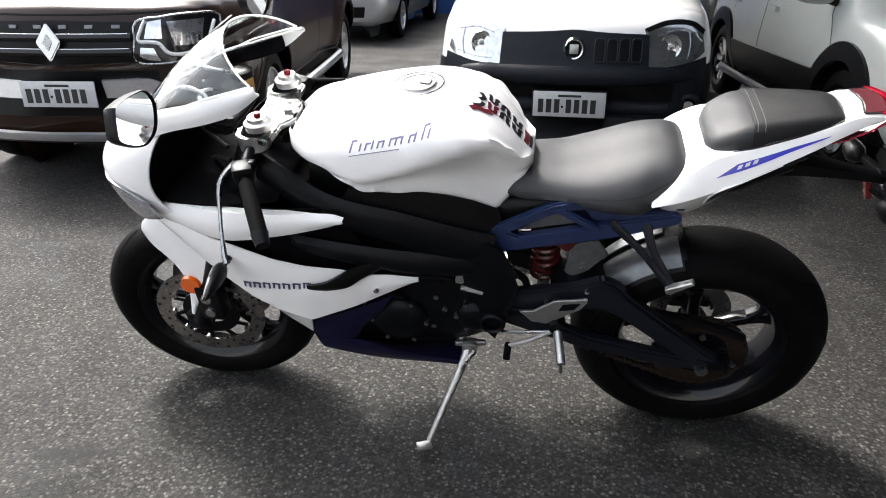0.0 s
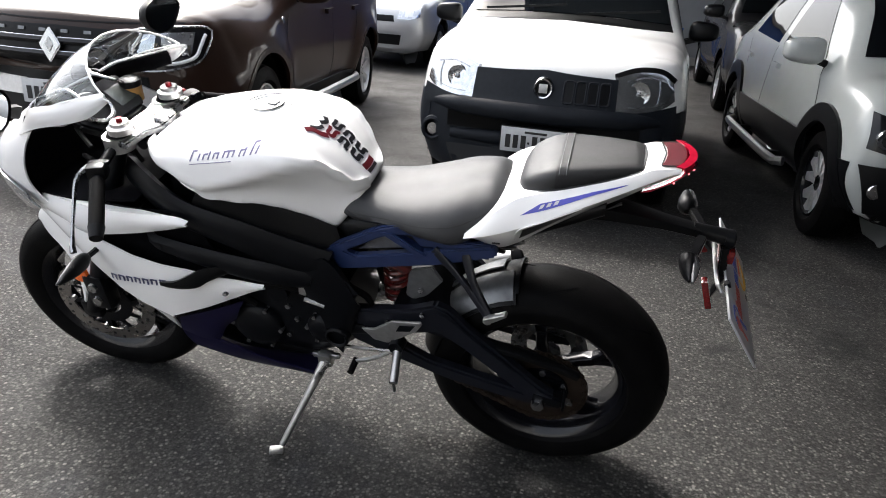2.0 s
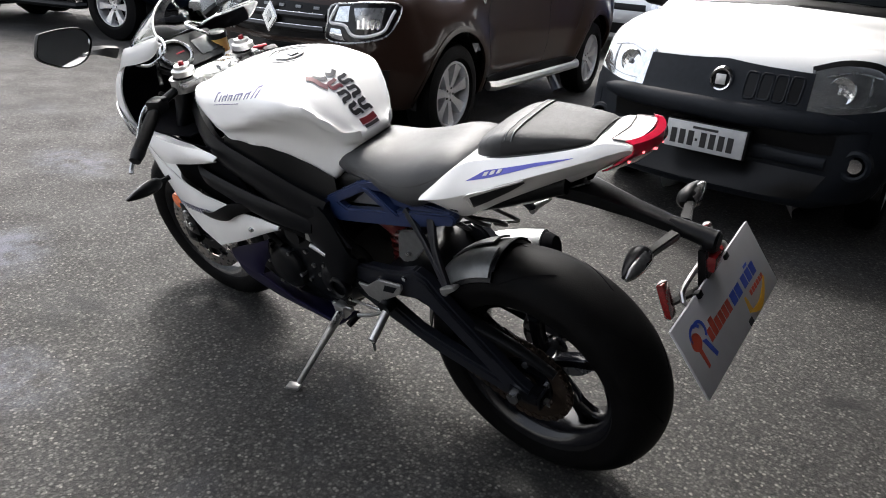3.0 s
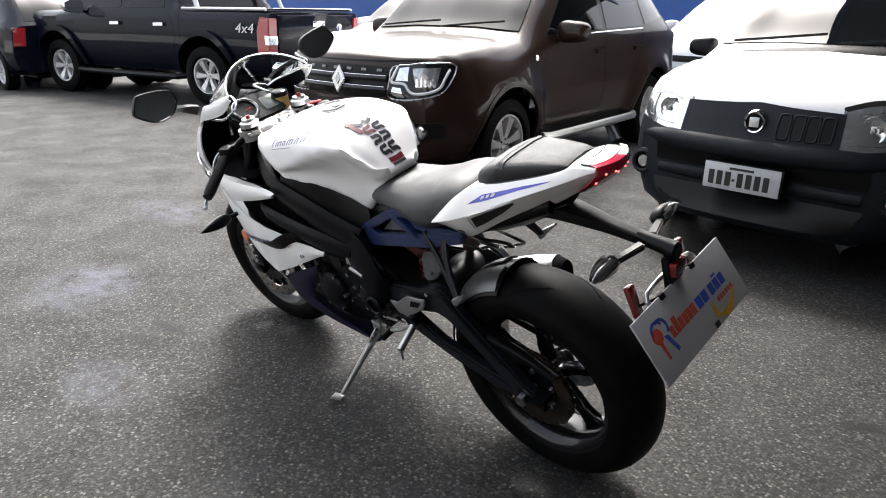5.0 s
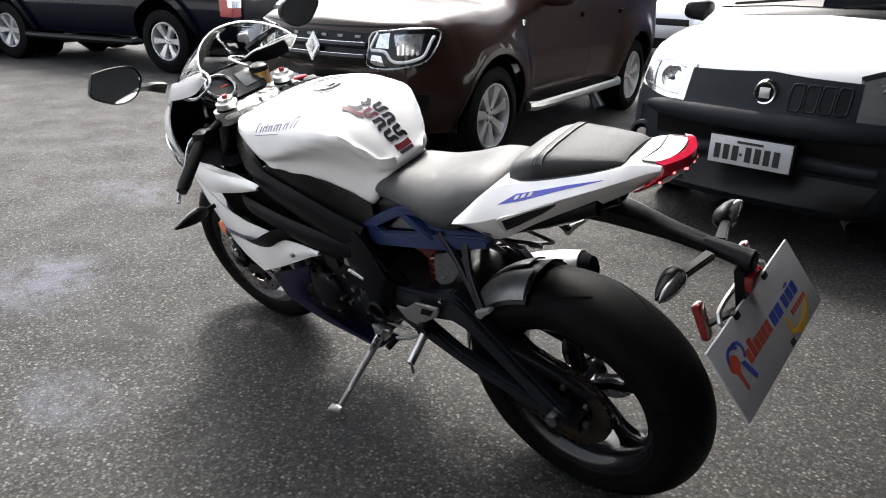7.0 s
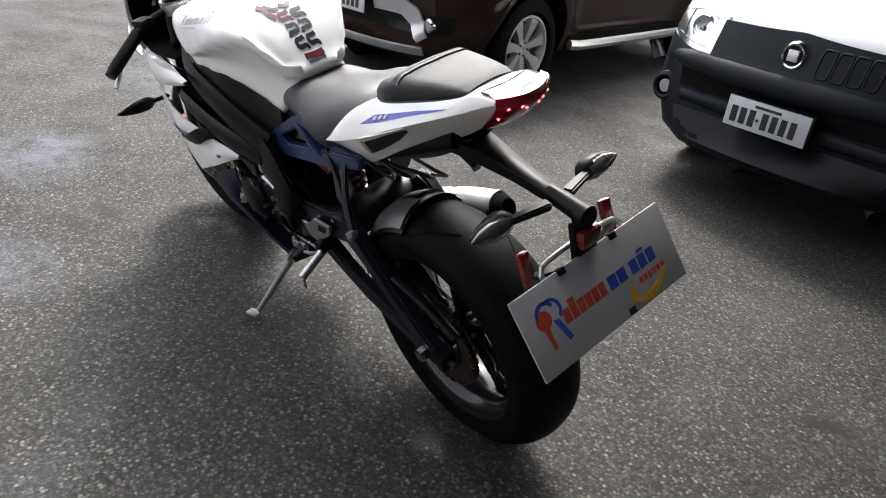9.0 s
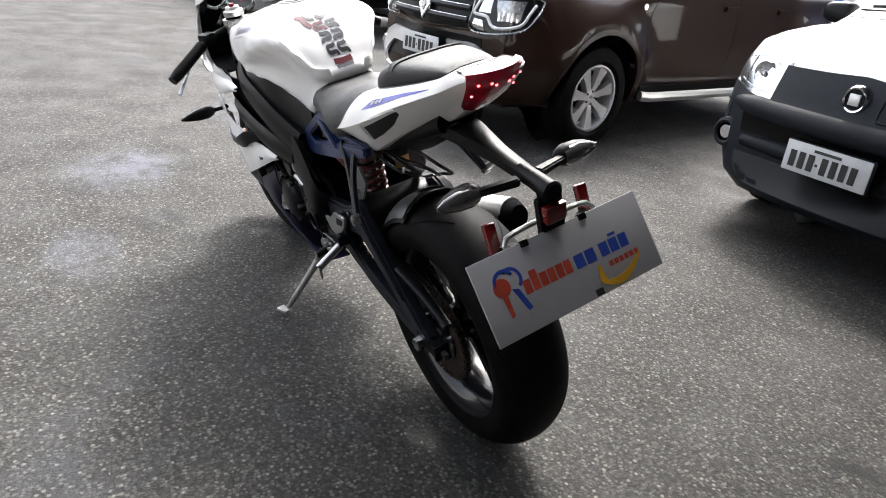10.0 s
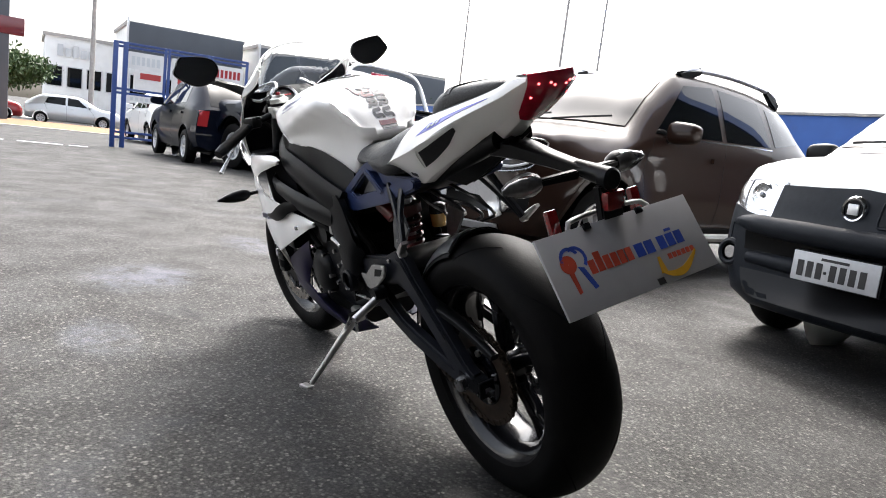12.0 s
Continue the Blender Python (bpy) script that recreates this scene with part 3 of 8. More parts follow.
def door_mirror(car, x, y, z, mat, s, size=1.0):
    bm = bmesh.new()
    bmesh.ops.create_uvsphere(bm, u_segments=20, v_segments=12, radius=0.5)
    for v in bm.verts:
        q = [math.copysign(abs(c * 2) ** 0.62, c) / 2 for c in v.co]
        lean = 1.0 - 0.22 * (q[0] * s + 0.5)
        v.co = (x + s * 0.12 * size + q[0] * 0.24 * size, min(y + q[1] * 0.15 * size, y + 0.035), z + 0.03 + q[2] * 0.165 * size * lean)
    mirror = part("door_mirror", bm, mat, car)
    part("mirror_arm", bar((x - s * 0.03, y, z - 0.04), (x + s * 0.08, y, z - 0.01), 0.05, 0.04, 0.9, 0.008), BLACKPL, mirror)
    return mirror


def pick_up_line(car, bvh, lines, side_list=("left", "right"), w=0.007, mat=None):
    for line in lines:
        for side in side_list:
            part("panel_gap", strip_on(bvh, line, w, side, 20, 0.0015, 0.002), mat or BLACKPL, car)


def nose_panel_hatchback(m):
    car = thing("white_hatchback", "white small hatchback with grey plastic bumper and nose panel", "car", m)
    st = [
        (0.00, 0.50, 0.25, 0.60, 0.40, 0.60, 0.56, 0.55, 0.60, 0.615),
        (0.03, 0.60, 0.22, 0.70, 0.42, 0.70, 0.60, 0.62, 0.655, 0.665),
        (0.075, 0.66, 0.205, 0.755, 0.44, 0.745, 0.66, 0.66, 0.78, 0.80),
        (0.14, 0.70, 0.20, 0.785, 0.45, 0.765, 0.70, 0.68, 0.855, 0.875),
        (0.30, 0.73, 0.20, 0.81, 0.47, 0.785, 0.76, 0.70, 0.905, 0.925),
        (0.60, 0.75, 0.20, 0.82, 0.50, 0.80, 0.82, 0.70, 0.95, 0.985),
        (0.92, 0.76, 0.20, 0.82, 0.50, 0.80, 0.89, 0.69, 0.995, 1.045),
        (1.30, 0.76, 0.20, 0.82, 0.50, 0.79, 0.91, 0.63, 1.24, 1.29),
        (1.62, 0.76, 0.20, 0.82, 0.50, 0.79, 0.92, 0.58, 1.42, 1.46),
        (2.40, 0.76, 0.20, 0.82, 0.50, 0.79, 0.93, 0.57, 1.45, 1.49),
        (3.30, 0.76, 0.20, 0.82, 0.52, 0.78, 0.96, 0.56, 1.42, 1.46),
        (3.62, 0.74, 0.24, 0.80, 0.52, 0.77, 0.96, 0.56, 1.20, 1.24),
        (3.77, 0.70, 0.28, 0.76, 0.52, 0.74, 0.92, 0.60, 1.00, 1.02),
    ]
    g = levelled(bowed(car_body(st, 150), 0.20, 1.0), 0.645, 0.62)
    bvh = body_tree(g)
    wheels = [(0.79, 0.29), (3.15, 0.29)]
    low = lambda x, y, z: y < 0.62 and z < 0.645
    tail_low = lambda x, y, z: y > 3.4 and z < 0.6
    part("body", car_shell(g, wheels, 0.34, lambda x, y, z: not low(x, y, z) and not tail_low(x, y, z)), WHITE, car, "white paint")
    part("rear_bumper", car_shell(g, wheels, 0.34, tail_low), PLASTIC, car)
    bumper = part("bumper", car_shell(g, wheels, 0.34, low), PLASTIC, car, "unpainted dark grey plastic bumper")
    wheel_wells(car, wheels, 0.34, 0.80)
    arch_trim(car, bvh, wheels, 0.335, 0.045, PLASTIC, 0.008)
    for y0, _ in wheels:
        for s in (1, -1):
            car_wheel(car, s * 0.70, y0, 0.285, 0.17, s, 8)
    nose = part("nose_panel", drape(bvh, [(-0.41, 0.640), (-0.2, 0.640), (0.2, 0.640), (0.41, 0.640)], [(-0.40, 0.805), (-0.2, 0.812), (-0.10, 0.818), (0.0, 0.826), (0.10, 0.818), (0.2, 0.812), (0.40, 0.805)], "front", 28, 8, 0.018, 0.018), PLASTIC, car, "grey plastic panel between the headlamps")
    for k in range(4):
        x = 0.118 + 0.066 * k
        part("grille_slot", drape(bvh, poly([(x, 0.680), (x + 0.048, 0.680)], 4), poly([(x, 0.775), (x + 0.048, 0.775)], 4), "front", 4, 4, 0.0205, 0.003), BLACKPL, nose)
        part("slot_rim", bead_on(bvh, [(x, 0.676), (x + 0.024, 0.672), (x + 0.048, 0.676), (x + 0.052, 0.727), (x + 0.048, 0.778), (x + 0.024, 0.782), (x, 0.778), (x - 0.004, 0.727)], 0.0055, 28, 0.020, True), PLASTIC, nose)
    badge = part("badge", revolve([(-0.014, 0.0005), (-0.014, 0.038), (-0.006, 0.042), (0.01, 0.042)], 28, "y", (0.0, 0.036, 0.735)), MATT, nose, "round dark badge with a plain light face")
    part("badge_ring", revolve([(-0.018, 0.043), (-0.022, 0.050), (-0.012, 0.058), (0.012, 0.060), (0.012, 0.043)], 28, "y", (0.0, 0.036, 0.735)), CHROME, badge)
    part("badge_face", box(-0.024, 0.024, 0.014, 0.023, 0.712, 0.758, 0.002), ALLOY, badge)
    for s in (1, -1):
        lamp = part("headlamp", drape(bvh, [(s * 0.400, 0.648), (s * 0.54, 0.652), (s * 0.66, 0.676), (s * 0.72, 0.715)], [(s * 0.390, 0.815), (s * 0.50, 0.848), (s * 0.62, 0.846), (s * 0.70, 0.80)], "front", 14, 7, 0.012, 0.012, False), LENS, car, "clear headlamp with dark seams")
        part("lamp_bezel", strip_on(bvh, [(s * 0.388, 0.82), (s * 0.392, 0.74), (s * 0.400, 0.645)], 0.010, "front", 12, 0.016, 0.012), LAMPD, lamp)
        part("lamp_bowl", revolve([(-0.006, 0.0005), (0.0, 0.045), (-0.008, 0.058), (0.004, 0.062)], 22, "y", (s * 0.52, face_y(bvh, s * 0.52, 0.745) - 0.008, 0.745)), LENS, lamp)
        part("lamp_seam", strip_on(bvh, [(s * 0.45, 0.80), (s * 0.55, 0.825), (s * 0.66, 0.81)], 0.006, "front", 12, 0.0165, 0.004), LAMPD, lamp)
        part("lamp_seam", strip_on(bvh, [(s * 0.46, 0.675), (s * 0.56, 0.68), (s * 0.67, 0.705)], 0.005, "front", 12, 0.0165, 0.004), LAMPD, lamp)
        part("lamp_seam", strip_on(bvh, [(s * 0.625, 0.685), (s * 0.635, 0.75), (s * 0.625, 0.82)], 0.007, "front", 10, 0.0165, 0.004), LAMPD, lamp)
        part("lamp_bulb", revolve([(-0.012, 0.0005), (-0.010, 0.010), (0.0, 0.013)], 14, "y", (s * 0.52, face_y(bvh, s * 0.52, 0.745) - 0.017, 0.745)), LAMPD, lamp)
        part("fog_lamp", revolve([(-0.012, 0.0005), (-0.012, 0.032), (-0.004, 0.040), (0.03, 0.042)], 20, "y", (s * 0.66, face_y(bvh, s * 0.66, 0.44) - 0.004, 0.44)), CHROME, bumper)
        part("fog_surround", revolve([(-0.022, 0.046), (-0.030, 0.056), (-0.022, 0.070), (0.03, 0.074), (0.03, 0.046)], 26, "y", (s * 0.66, face_y(bvh, s * 0.66, 0.44), 0.44)), PLASTIC, bumper)
    part("bumper_intake", drape(bvh, [(-0.56, 0.475), (0.56, 0.475)], [(-0.56, 0.565), (0.56, 0.565)], "front", 14, 4, 0.006, 0.006), BLACKPL, bumper)
    part("bumper_roll", tube([(x, face_y(bvh, x, 0.60) + 0.022, 0.603) for x in np.linspace(-0.70, 0.70, 29)], [0.02, 0.052, 0.056, 0.056, 0.056, 0.052, 0.02], 29, 12), PLASTIC, bumper)
    part("bumper_bar", tube([(x, face_y(bvh, x, 0.43) + 0.010, 0.435) for x in np.linspace(-0.54, 0.54, 23)], [0.03, 0.044, 0.044, 0.044, 0.03], 23, 12), PLASTIC, bumper)
    for side in ("left", "right"):
        part("bumper_flank", drape(bvh, [(0.16, 0.42), (0.30, 0.42), (0.44, 0.42)], [(0.16, 0.650), (0.30, 0.655), (0.40, 0.640)], side, 10, 6, 0.006, 0.006), PLASTIC, bumper)
    for s in (1, -1):
        part("bumper_corner", drape(bvh, [(s * 0.40, 0.59), (s * 0.55, 0.59), (s * 0.68, 0.59), (s * 0.75, 0.59)], [(s * 0.40, 0.648), (s * 0.54, 0.652), (s * 0.66, 0.674), (s * 0.735, 0.69)], "front", 14, 4, 0.010, 0.010), PLASTIC, bumper)
    part("lamp_brow", strip_on(bvh, [(0.38, 0.822), (0.50, 0.858), (0.63, 0.855), (0.71, 0.81)], 0.022, "front", 16, 0.014, 0.010), BLACKPL, car)
    part("lower_grille", drape(bvh, [(-0.50, 0.255), (0.50, 0.255)], [(-0.56, 0.38), (0.56, 0.38)], "front", 12, 4, 0.006, 0.006), BLACKPL, bumper)
    part("plate_holder", box(-0.212, 0.205, -0.018, 0.03, 0.393, 0.533, 0.006), BLACKPL, bumper)
    number_plate(bumper, pose(-0.005, -0.024, 0.463), 0.40, 0.13)
    windows(car, bvh, [([(1.32, 0.98), (2.12, 1.0)], [(1.66, 1.36), (2.10, 1.39)]), ([(2.20, 1.0), (2.95, 1.03)], [(2.20, 1.39), (2.90, 1.37)])],
            ([(-0.66, 1.055), (-0.3, 1.075), (0.3, 1.075), (0.66, 1.055)], [(-0.54, 1.40), (-0.25, 1.435), (0.25, 1.435), (0.54, 1.40)]),
            ([(-0.5, 1.02), (0.5, 1.02)], [(-0.46, 1.36), (0.46, 1.36)]))
    part("cowl", drape(bvh, [(-0.68, 1.015), (0, 1.04), (0.68, 1.015)], [(-0.66, 1.055), (0, 1.078), (0.66, 1.055)], "front", 16, 3, 0.008, 0.006), BLACKPL, car)
    for x0, x1 in ((-0.55, -0.02), (0.05, 0.58)):
        part("wiper", tube([(x0, 0.93, 1.075), ((x0 + x1) / 2, 0.955, 1.10), (x1, 0.965, 1.125)], 0.008, 8, 6), BLACKPL, car)
    for s in (1, -1):
        door_mirror(car, s * 0.79, 1.22, 0.99, BLACKPL, s, 0.8)
    pick_up_line(car, bvh, [[(1.15, 0.3), (1.12, 0.6), (1.28, 0.95)], [(2.16, 0.28), (2.16, 0.97)]])
    return car


def brown_suv(m):
    car = thing("brown_suv", "dark brown compact suv with silver front guard and roof rails", "car", m)
    st = [
        (0.00, 0.55, 0.34, 0.66, 0.50, 0.66, 0.66, 0.56, 0.72, 0.74),
        (0.04, 0.66, 0.29, 0.76, 0.50, 0.76, 0.70, 0.68, 0.905, 0.93),
        (0.12, 0.74, 0.26, 0.84, 0.52, 0.83, 0.75, 0.74, 0.950, 0.985),
        (0.30, 0.78, 0.25, 0.885, 0.55, 0.87, 0.80, 0.755, 0.982, 1.020),
        (0.70, 0.82, 0.25, 0.90, 0.60, 0.885, 0.86, 0.765, 1.015, 1.066),
        (1.12, 0.82, 0.25, 0.90, 0.60, 0.885, 0.95, 0.755, 1.055, 1.110),
        (1.50, 0.82, 0.25, 0.90, 0.60, 0.88, 1.00, 0.705, 1.335, 1.395),
        (1.85, 0.82, 0.25, 0.90, 0.60, 0.88, 1.03, 0.655, 1.545, 1.60),
        (2.60, 0.82, 0.25, 0.90, 0.60, 0.88, 1.05, 0.645, 1.585, 1.64),
        (3.50, 0.82, 0.25, 0.91, 0.62, 0.88, 1.08, 0.62, 1.54, 1.60),
        (3.95, 0.80, 0.30, 0.90, 0.62, 0.87, 1.08, 0.60, 1.40, 1.46),
        (4.22, 0.78, 0.34, 0.86, 0.62, 0.83, 1.02, 0.64, 1.14, 1.18),
        (4.30, 0.74, 0.38, 0.80, 0.62, 0.78, 0.95, 0.64, 1.02, 1.04),
    ]
    wheels = [(0.82, 0.35), (3.53, 0.35)]
    g = flared(bowed(car_body(st, 150), 0.20, 1.0), wheels, 0.43, 0.13, 0.055)
    bvh = body_tree(g)
    part("body", car_shell(g, wheels, 0.41), BROWN, car, "dark brown metallic paint")
    wheel_wells(car, wheels, 0.41, 0.88)
    arch_trim(car, bvh, wheels, 0.405, 0.035, BROWN, 0.006)
    for y0, _ in wheels:
        for s in (1, -1):
            car_wheel(car, s * 0.80, y0, 0.34, 0.215, s, 7, 0.66, turn=0.3)
    part("grille", drape(bvh, [(-0.40, 0.705), (0, 0.690), (0.40, 0.705)], [(-0.42, 0.895), (0, 0.905), (0.42, 0.895)], "front", 20, 6, 0.006, 0.006), BLACKPL, car, "black grille with chrome trimmed slats")
    for z in (0.755, 0.825):
        part("grille_slat", bead_on(bvh, [(-0.40, z), (0.40, z)], 0.020, 24, 0.012), BLACKP, car)
        part("slat_bead", bead_on(bvh, [(-0.39, z + 0.018), (0.39, z + 0.018)], 0.0035, 24, 0.024), CHROME, car)
    for k in range(6):
        x = -0.33 + 0.132 * k
        part("slat_stud", drape(bvh, [(x - 0.02, 0.868), (x + 0.02, 0.868)], [(x - 0.02, 0.884), (x + 0.02, 0.884)], "front", 4, 3, 0.012, 0.006), SHIELD, car)
    part("grille_rim", strip_on(bvh, [(-0.42, 0.705), (-0.3, 0.690), (0, 0.682), (0.3, 0.690), (0.42, 0.705)], 0.010, "front", 24, 0.016, 0.012), BROWN, car)
    bd = slab([(0, -0.095), (0.066, 0), (0, 0.095), (-0.066, 0)], -0.012, 0.012, 0.006)
    badge = part("badge", bd, CHROME, car, "chrome lozenge badge")
    badge.matrix_basis = pose(0, -0.020, 0.805, -8)
    part("badge_hole", slab([(0, -0.040), (0.024, 0), (0, 0.040), (-0.024, 0)], -0.0165, -0.0125), STEEL, badge)
    for s in (1, -1):
        lamp = part("headlamp", drape(bvh, [(s * 0.405, 0.705), (s * 0.52, 0.692), (s * 0.67, 0.712), (s * 0.765, 0.765)], [(s * 0.425, 0.895), (s * 0.54, 0.918), (s * 0.68, 0.932), (s * 0.785, 0.915)], "front", 16, 8, 0.010, 0.010), BLACKP, car, "clear headlamp with bright surrounds")
        part("lamp_surround", bead_on(bvh, [(s * 0.470, 0.902), (s * 0.450, 0.860), (s * 0.432, 0.806), (s * 0.490, 0.800), (s * 0.530, 0.790), (s * 0.560, 0.752), (s * 0.600, 0.736), (s * 0.670, 0.744), (s * 0.735, 0.775), (s * 0.760, 0.84), (s * 0.770, 0.890)], 0.010, 44, 0.013), WHITE, lamp)
        part("lamp_frame", bead_on(bvh, [(s * 0.425, 0.895), (s * 0.412, 0.80), (s * 0.408, 0.708), (s * 0.52, 0.694), (s * 0.67, 0.714), (s * 0.765, 0.767), (s * 0.785, 0.912), (s * 0.68, 0.930), (s * 0.54, 0.916)], 0.006, 44, 0.008, True), STEEL, lamp)
        part("lamp_bowl", drape(bvh, [(s * 0.60, 0.775), (s * 0.72, 0.790)], [(s * 0.57, 0.895), (s * 0.735, 0.905)], "front", 8, 5, 0.013, 0.006), LAMPD, lamp)
        part("lamp_bowl", drape(bvh, [(s * 0.43, 0.715), (s * 0.53, 0.708)], [(s * 0.44, 0.775), (s * 0.50, 0.770)], "front", 6, 4, 0.013, 0.006), LENS, lamp)
        part("lamp_bowl", drape(bvh, [(s * 0.46, 0.815), (s * 0.545, 0.815)], [(s * 0.48, 0.895), (s * 0.545, 0.905)], "front", 6, 4, 0.013, 0.006), LENS, lamp)
        for k in range(5):
            part("lamp_tooth", drape(bvh, [(s * (0.60 + 0.026 * k), 0.780), (s * (0.612 + 0.026 * k), 0.782)], [(s * (0.598 + 0.026 * k), 0.83 + 0.012 * (k % 2)), (s * (0.612 + 0.026 * k), 0.83 + 0.012 * (k % 2))], "front", 3, 3, 0.017, 0.005), CHROME, lamp)
        part("fog_pocket", drape(bvh, [(s * 0.56, 0.43), (s * 0.76, 0.45)], [(s * 0.55, 0.55), (s * 0.77, 0.55)], "front", 8, 5, 0.005, 0.005), BLACKPL, car)
        part("fog_lamp", revolve([(-0.012, 0.0005), (-0.012, 0.034), (0.0, 0.045), (0.04, 0.046)], 22, "y", (s * 0.63, face_y(bvh, s * 0.63, 0.485) - 0.01, 0.485)), CHROME, car)
        part("roof_rail", join(tube([(s * 0.60, 1.98, 1.60), (s * 0.62, 2.15, 1.655), (s * 0.62, 2.8, 1.68), (s * 0.60, 3.5, 1.65), (s * 0.58, 3.7, 1.58)], 0.022, 18, 8)), ALLOY, car, "satin silver roof rail")
        part("rail_foot", bar((s * 0.60, 1.93, 1.57), (s * 0.62, 2.24, 1.665), 0.06, 0.09, 0.7, 0.015), BLACKPL, car)
        part("rail_foot", bar((s * 0.58, 3.72, 1.54), (s * 0.61, 3.40, 1.655), 0.06, 0.09, 0.7, 0.015), BLACKPL, car)
        part("side_step", tube([(s * 0.90, 1.32, 0.34), (s * 0.93, 1.45, 0.335), (s * 0.93, 3.0, 0.335), (s * 0.90, 3.12, 0.34)], 0.035, 14, 8), ALU, car, "bright tubular side step")
        door_mirror(car, s * 0.86, 1.56, 1.08, BROWN, s, 1.1)
        part("indicator", revolve([(0.0, 0.001), (0.0, 0.02), (-0.02, 0.022)] if s > 0 else [(0.0, 0.001), (0.0, 0.02), (0.02, 0.022)], 14, "x", (s * 0.888, 1.20, 0.93)), CHROME, car)
    # lower guard and bumper
    part("lower_intake", drape(bvh, [(-0.52, 0.43), (0.52, 0.43)], [(-0.50, 0.66), (0.50, 0.66)], "front", 14, 6, 0.006, 0.006), BLACKPL, car)
    for s in (1, -1):
        part("guard_wing", drape(bvh, [(s * 0.22, 0.525), (s * 0.44, 0.525), (s * 0.52, 0.47), (s * 0.58, 0.38)], [(s * 0.215, 0.615), (s * 0.46, 0.62), (s * 0.58, 0.57), (s * 0.64, 0.42)], "front", 16, 5, 0.03, 0.02), ALLOY, car, "satin silver bumper guard")
    part("skid_plate", drape(bvh, [(-0.60, 0.30), (0.60, 0.30)], [(-0.60, 0.345), (0.60, 0.345)], "front", 14, 3, 0.03, 0.02), ALLOY, car)
    number_plate(car, pose(0.0, -0.035, 0.555), 0.40, 0.13)
    windows(car, bvh, [([(1.41, 1.09), (2.36, 1.12)], [(1.90, 1.50), (2.34, 1.54)]), ([(2.44, 1.12), (3.22, 1.14)], [(2.44, 1.54), (3.14, 1.51)]), ([(3.32, 1.15), (3.86, 1.22)], [(3.28, 1.48), (3.66, 1.45)])],
            ([(-0.71, 1.115), (-0.3, 1.14), (0.3, 1.14), (0.71, 1.115)], [(-0.60, 1.54), (-0.25, 1.585), (0.25, 1.585), (0.60, 1.54)]),
            ([(-0.5, 1.16), (0.5, 1.16)], [(-0.48, 1.44), (0.48, 1.44)]))
    for x0, x1 in ((-0.6, -0.02), (0.02, 0.6)):
        part("wiper", tube([(x0, 1.13, 1.135), ((x0 + x1) / 2, 1.15, 1.16), (x1, 1.16, 1.18)], 0.008, 8, 6), BLACKPL, car)
    pick_up_line(car, bvh, [[(1.30, 0.36), (1.27, 0.8), (1.40, 1.06)], [(2.41, 0.34), (2.41, 1.1)], [(3.24, 1.12), (3.16, 0.85), (2.98, 0.6)]])
    pick_up_line(car, bvh, [[(1.50, 1.075), (2.4, 1.10), (3.25, 1.12)]], w=0.010, mat=CHROME)
    part("bonnet_gap", strip_on(bvh, [(-0.74, 0.952), (-0.4, 0.935), (0, 0.930), (0.4, 0.935), (0.74, 0.952)], 0.008, "front", 24, 0.003, 0.003), BLACKPL, car)
    for s in ("left", "right"):
        for y in (2.28, 3.10):
            part("door_handle", drape(bvh, [(y - 0.09, 0.93), (y + 0.09, 0.935)], [(y - 0.09, 0.965), (y + 0.09, 0.97)], s, 8, 3, 0.03, 0.03), BROWN, car)
    for s in ("left", "right"):
        part("sill_cladding", drape(bvh, [(1.33, 0.31), (3.05, 0.31)], [(1.33, 0.40), (3.05, 0.40)], s, 14, 3, 0.01, 0.01), BLACKPL, car)
    return car


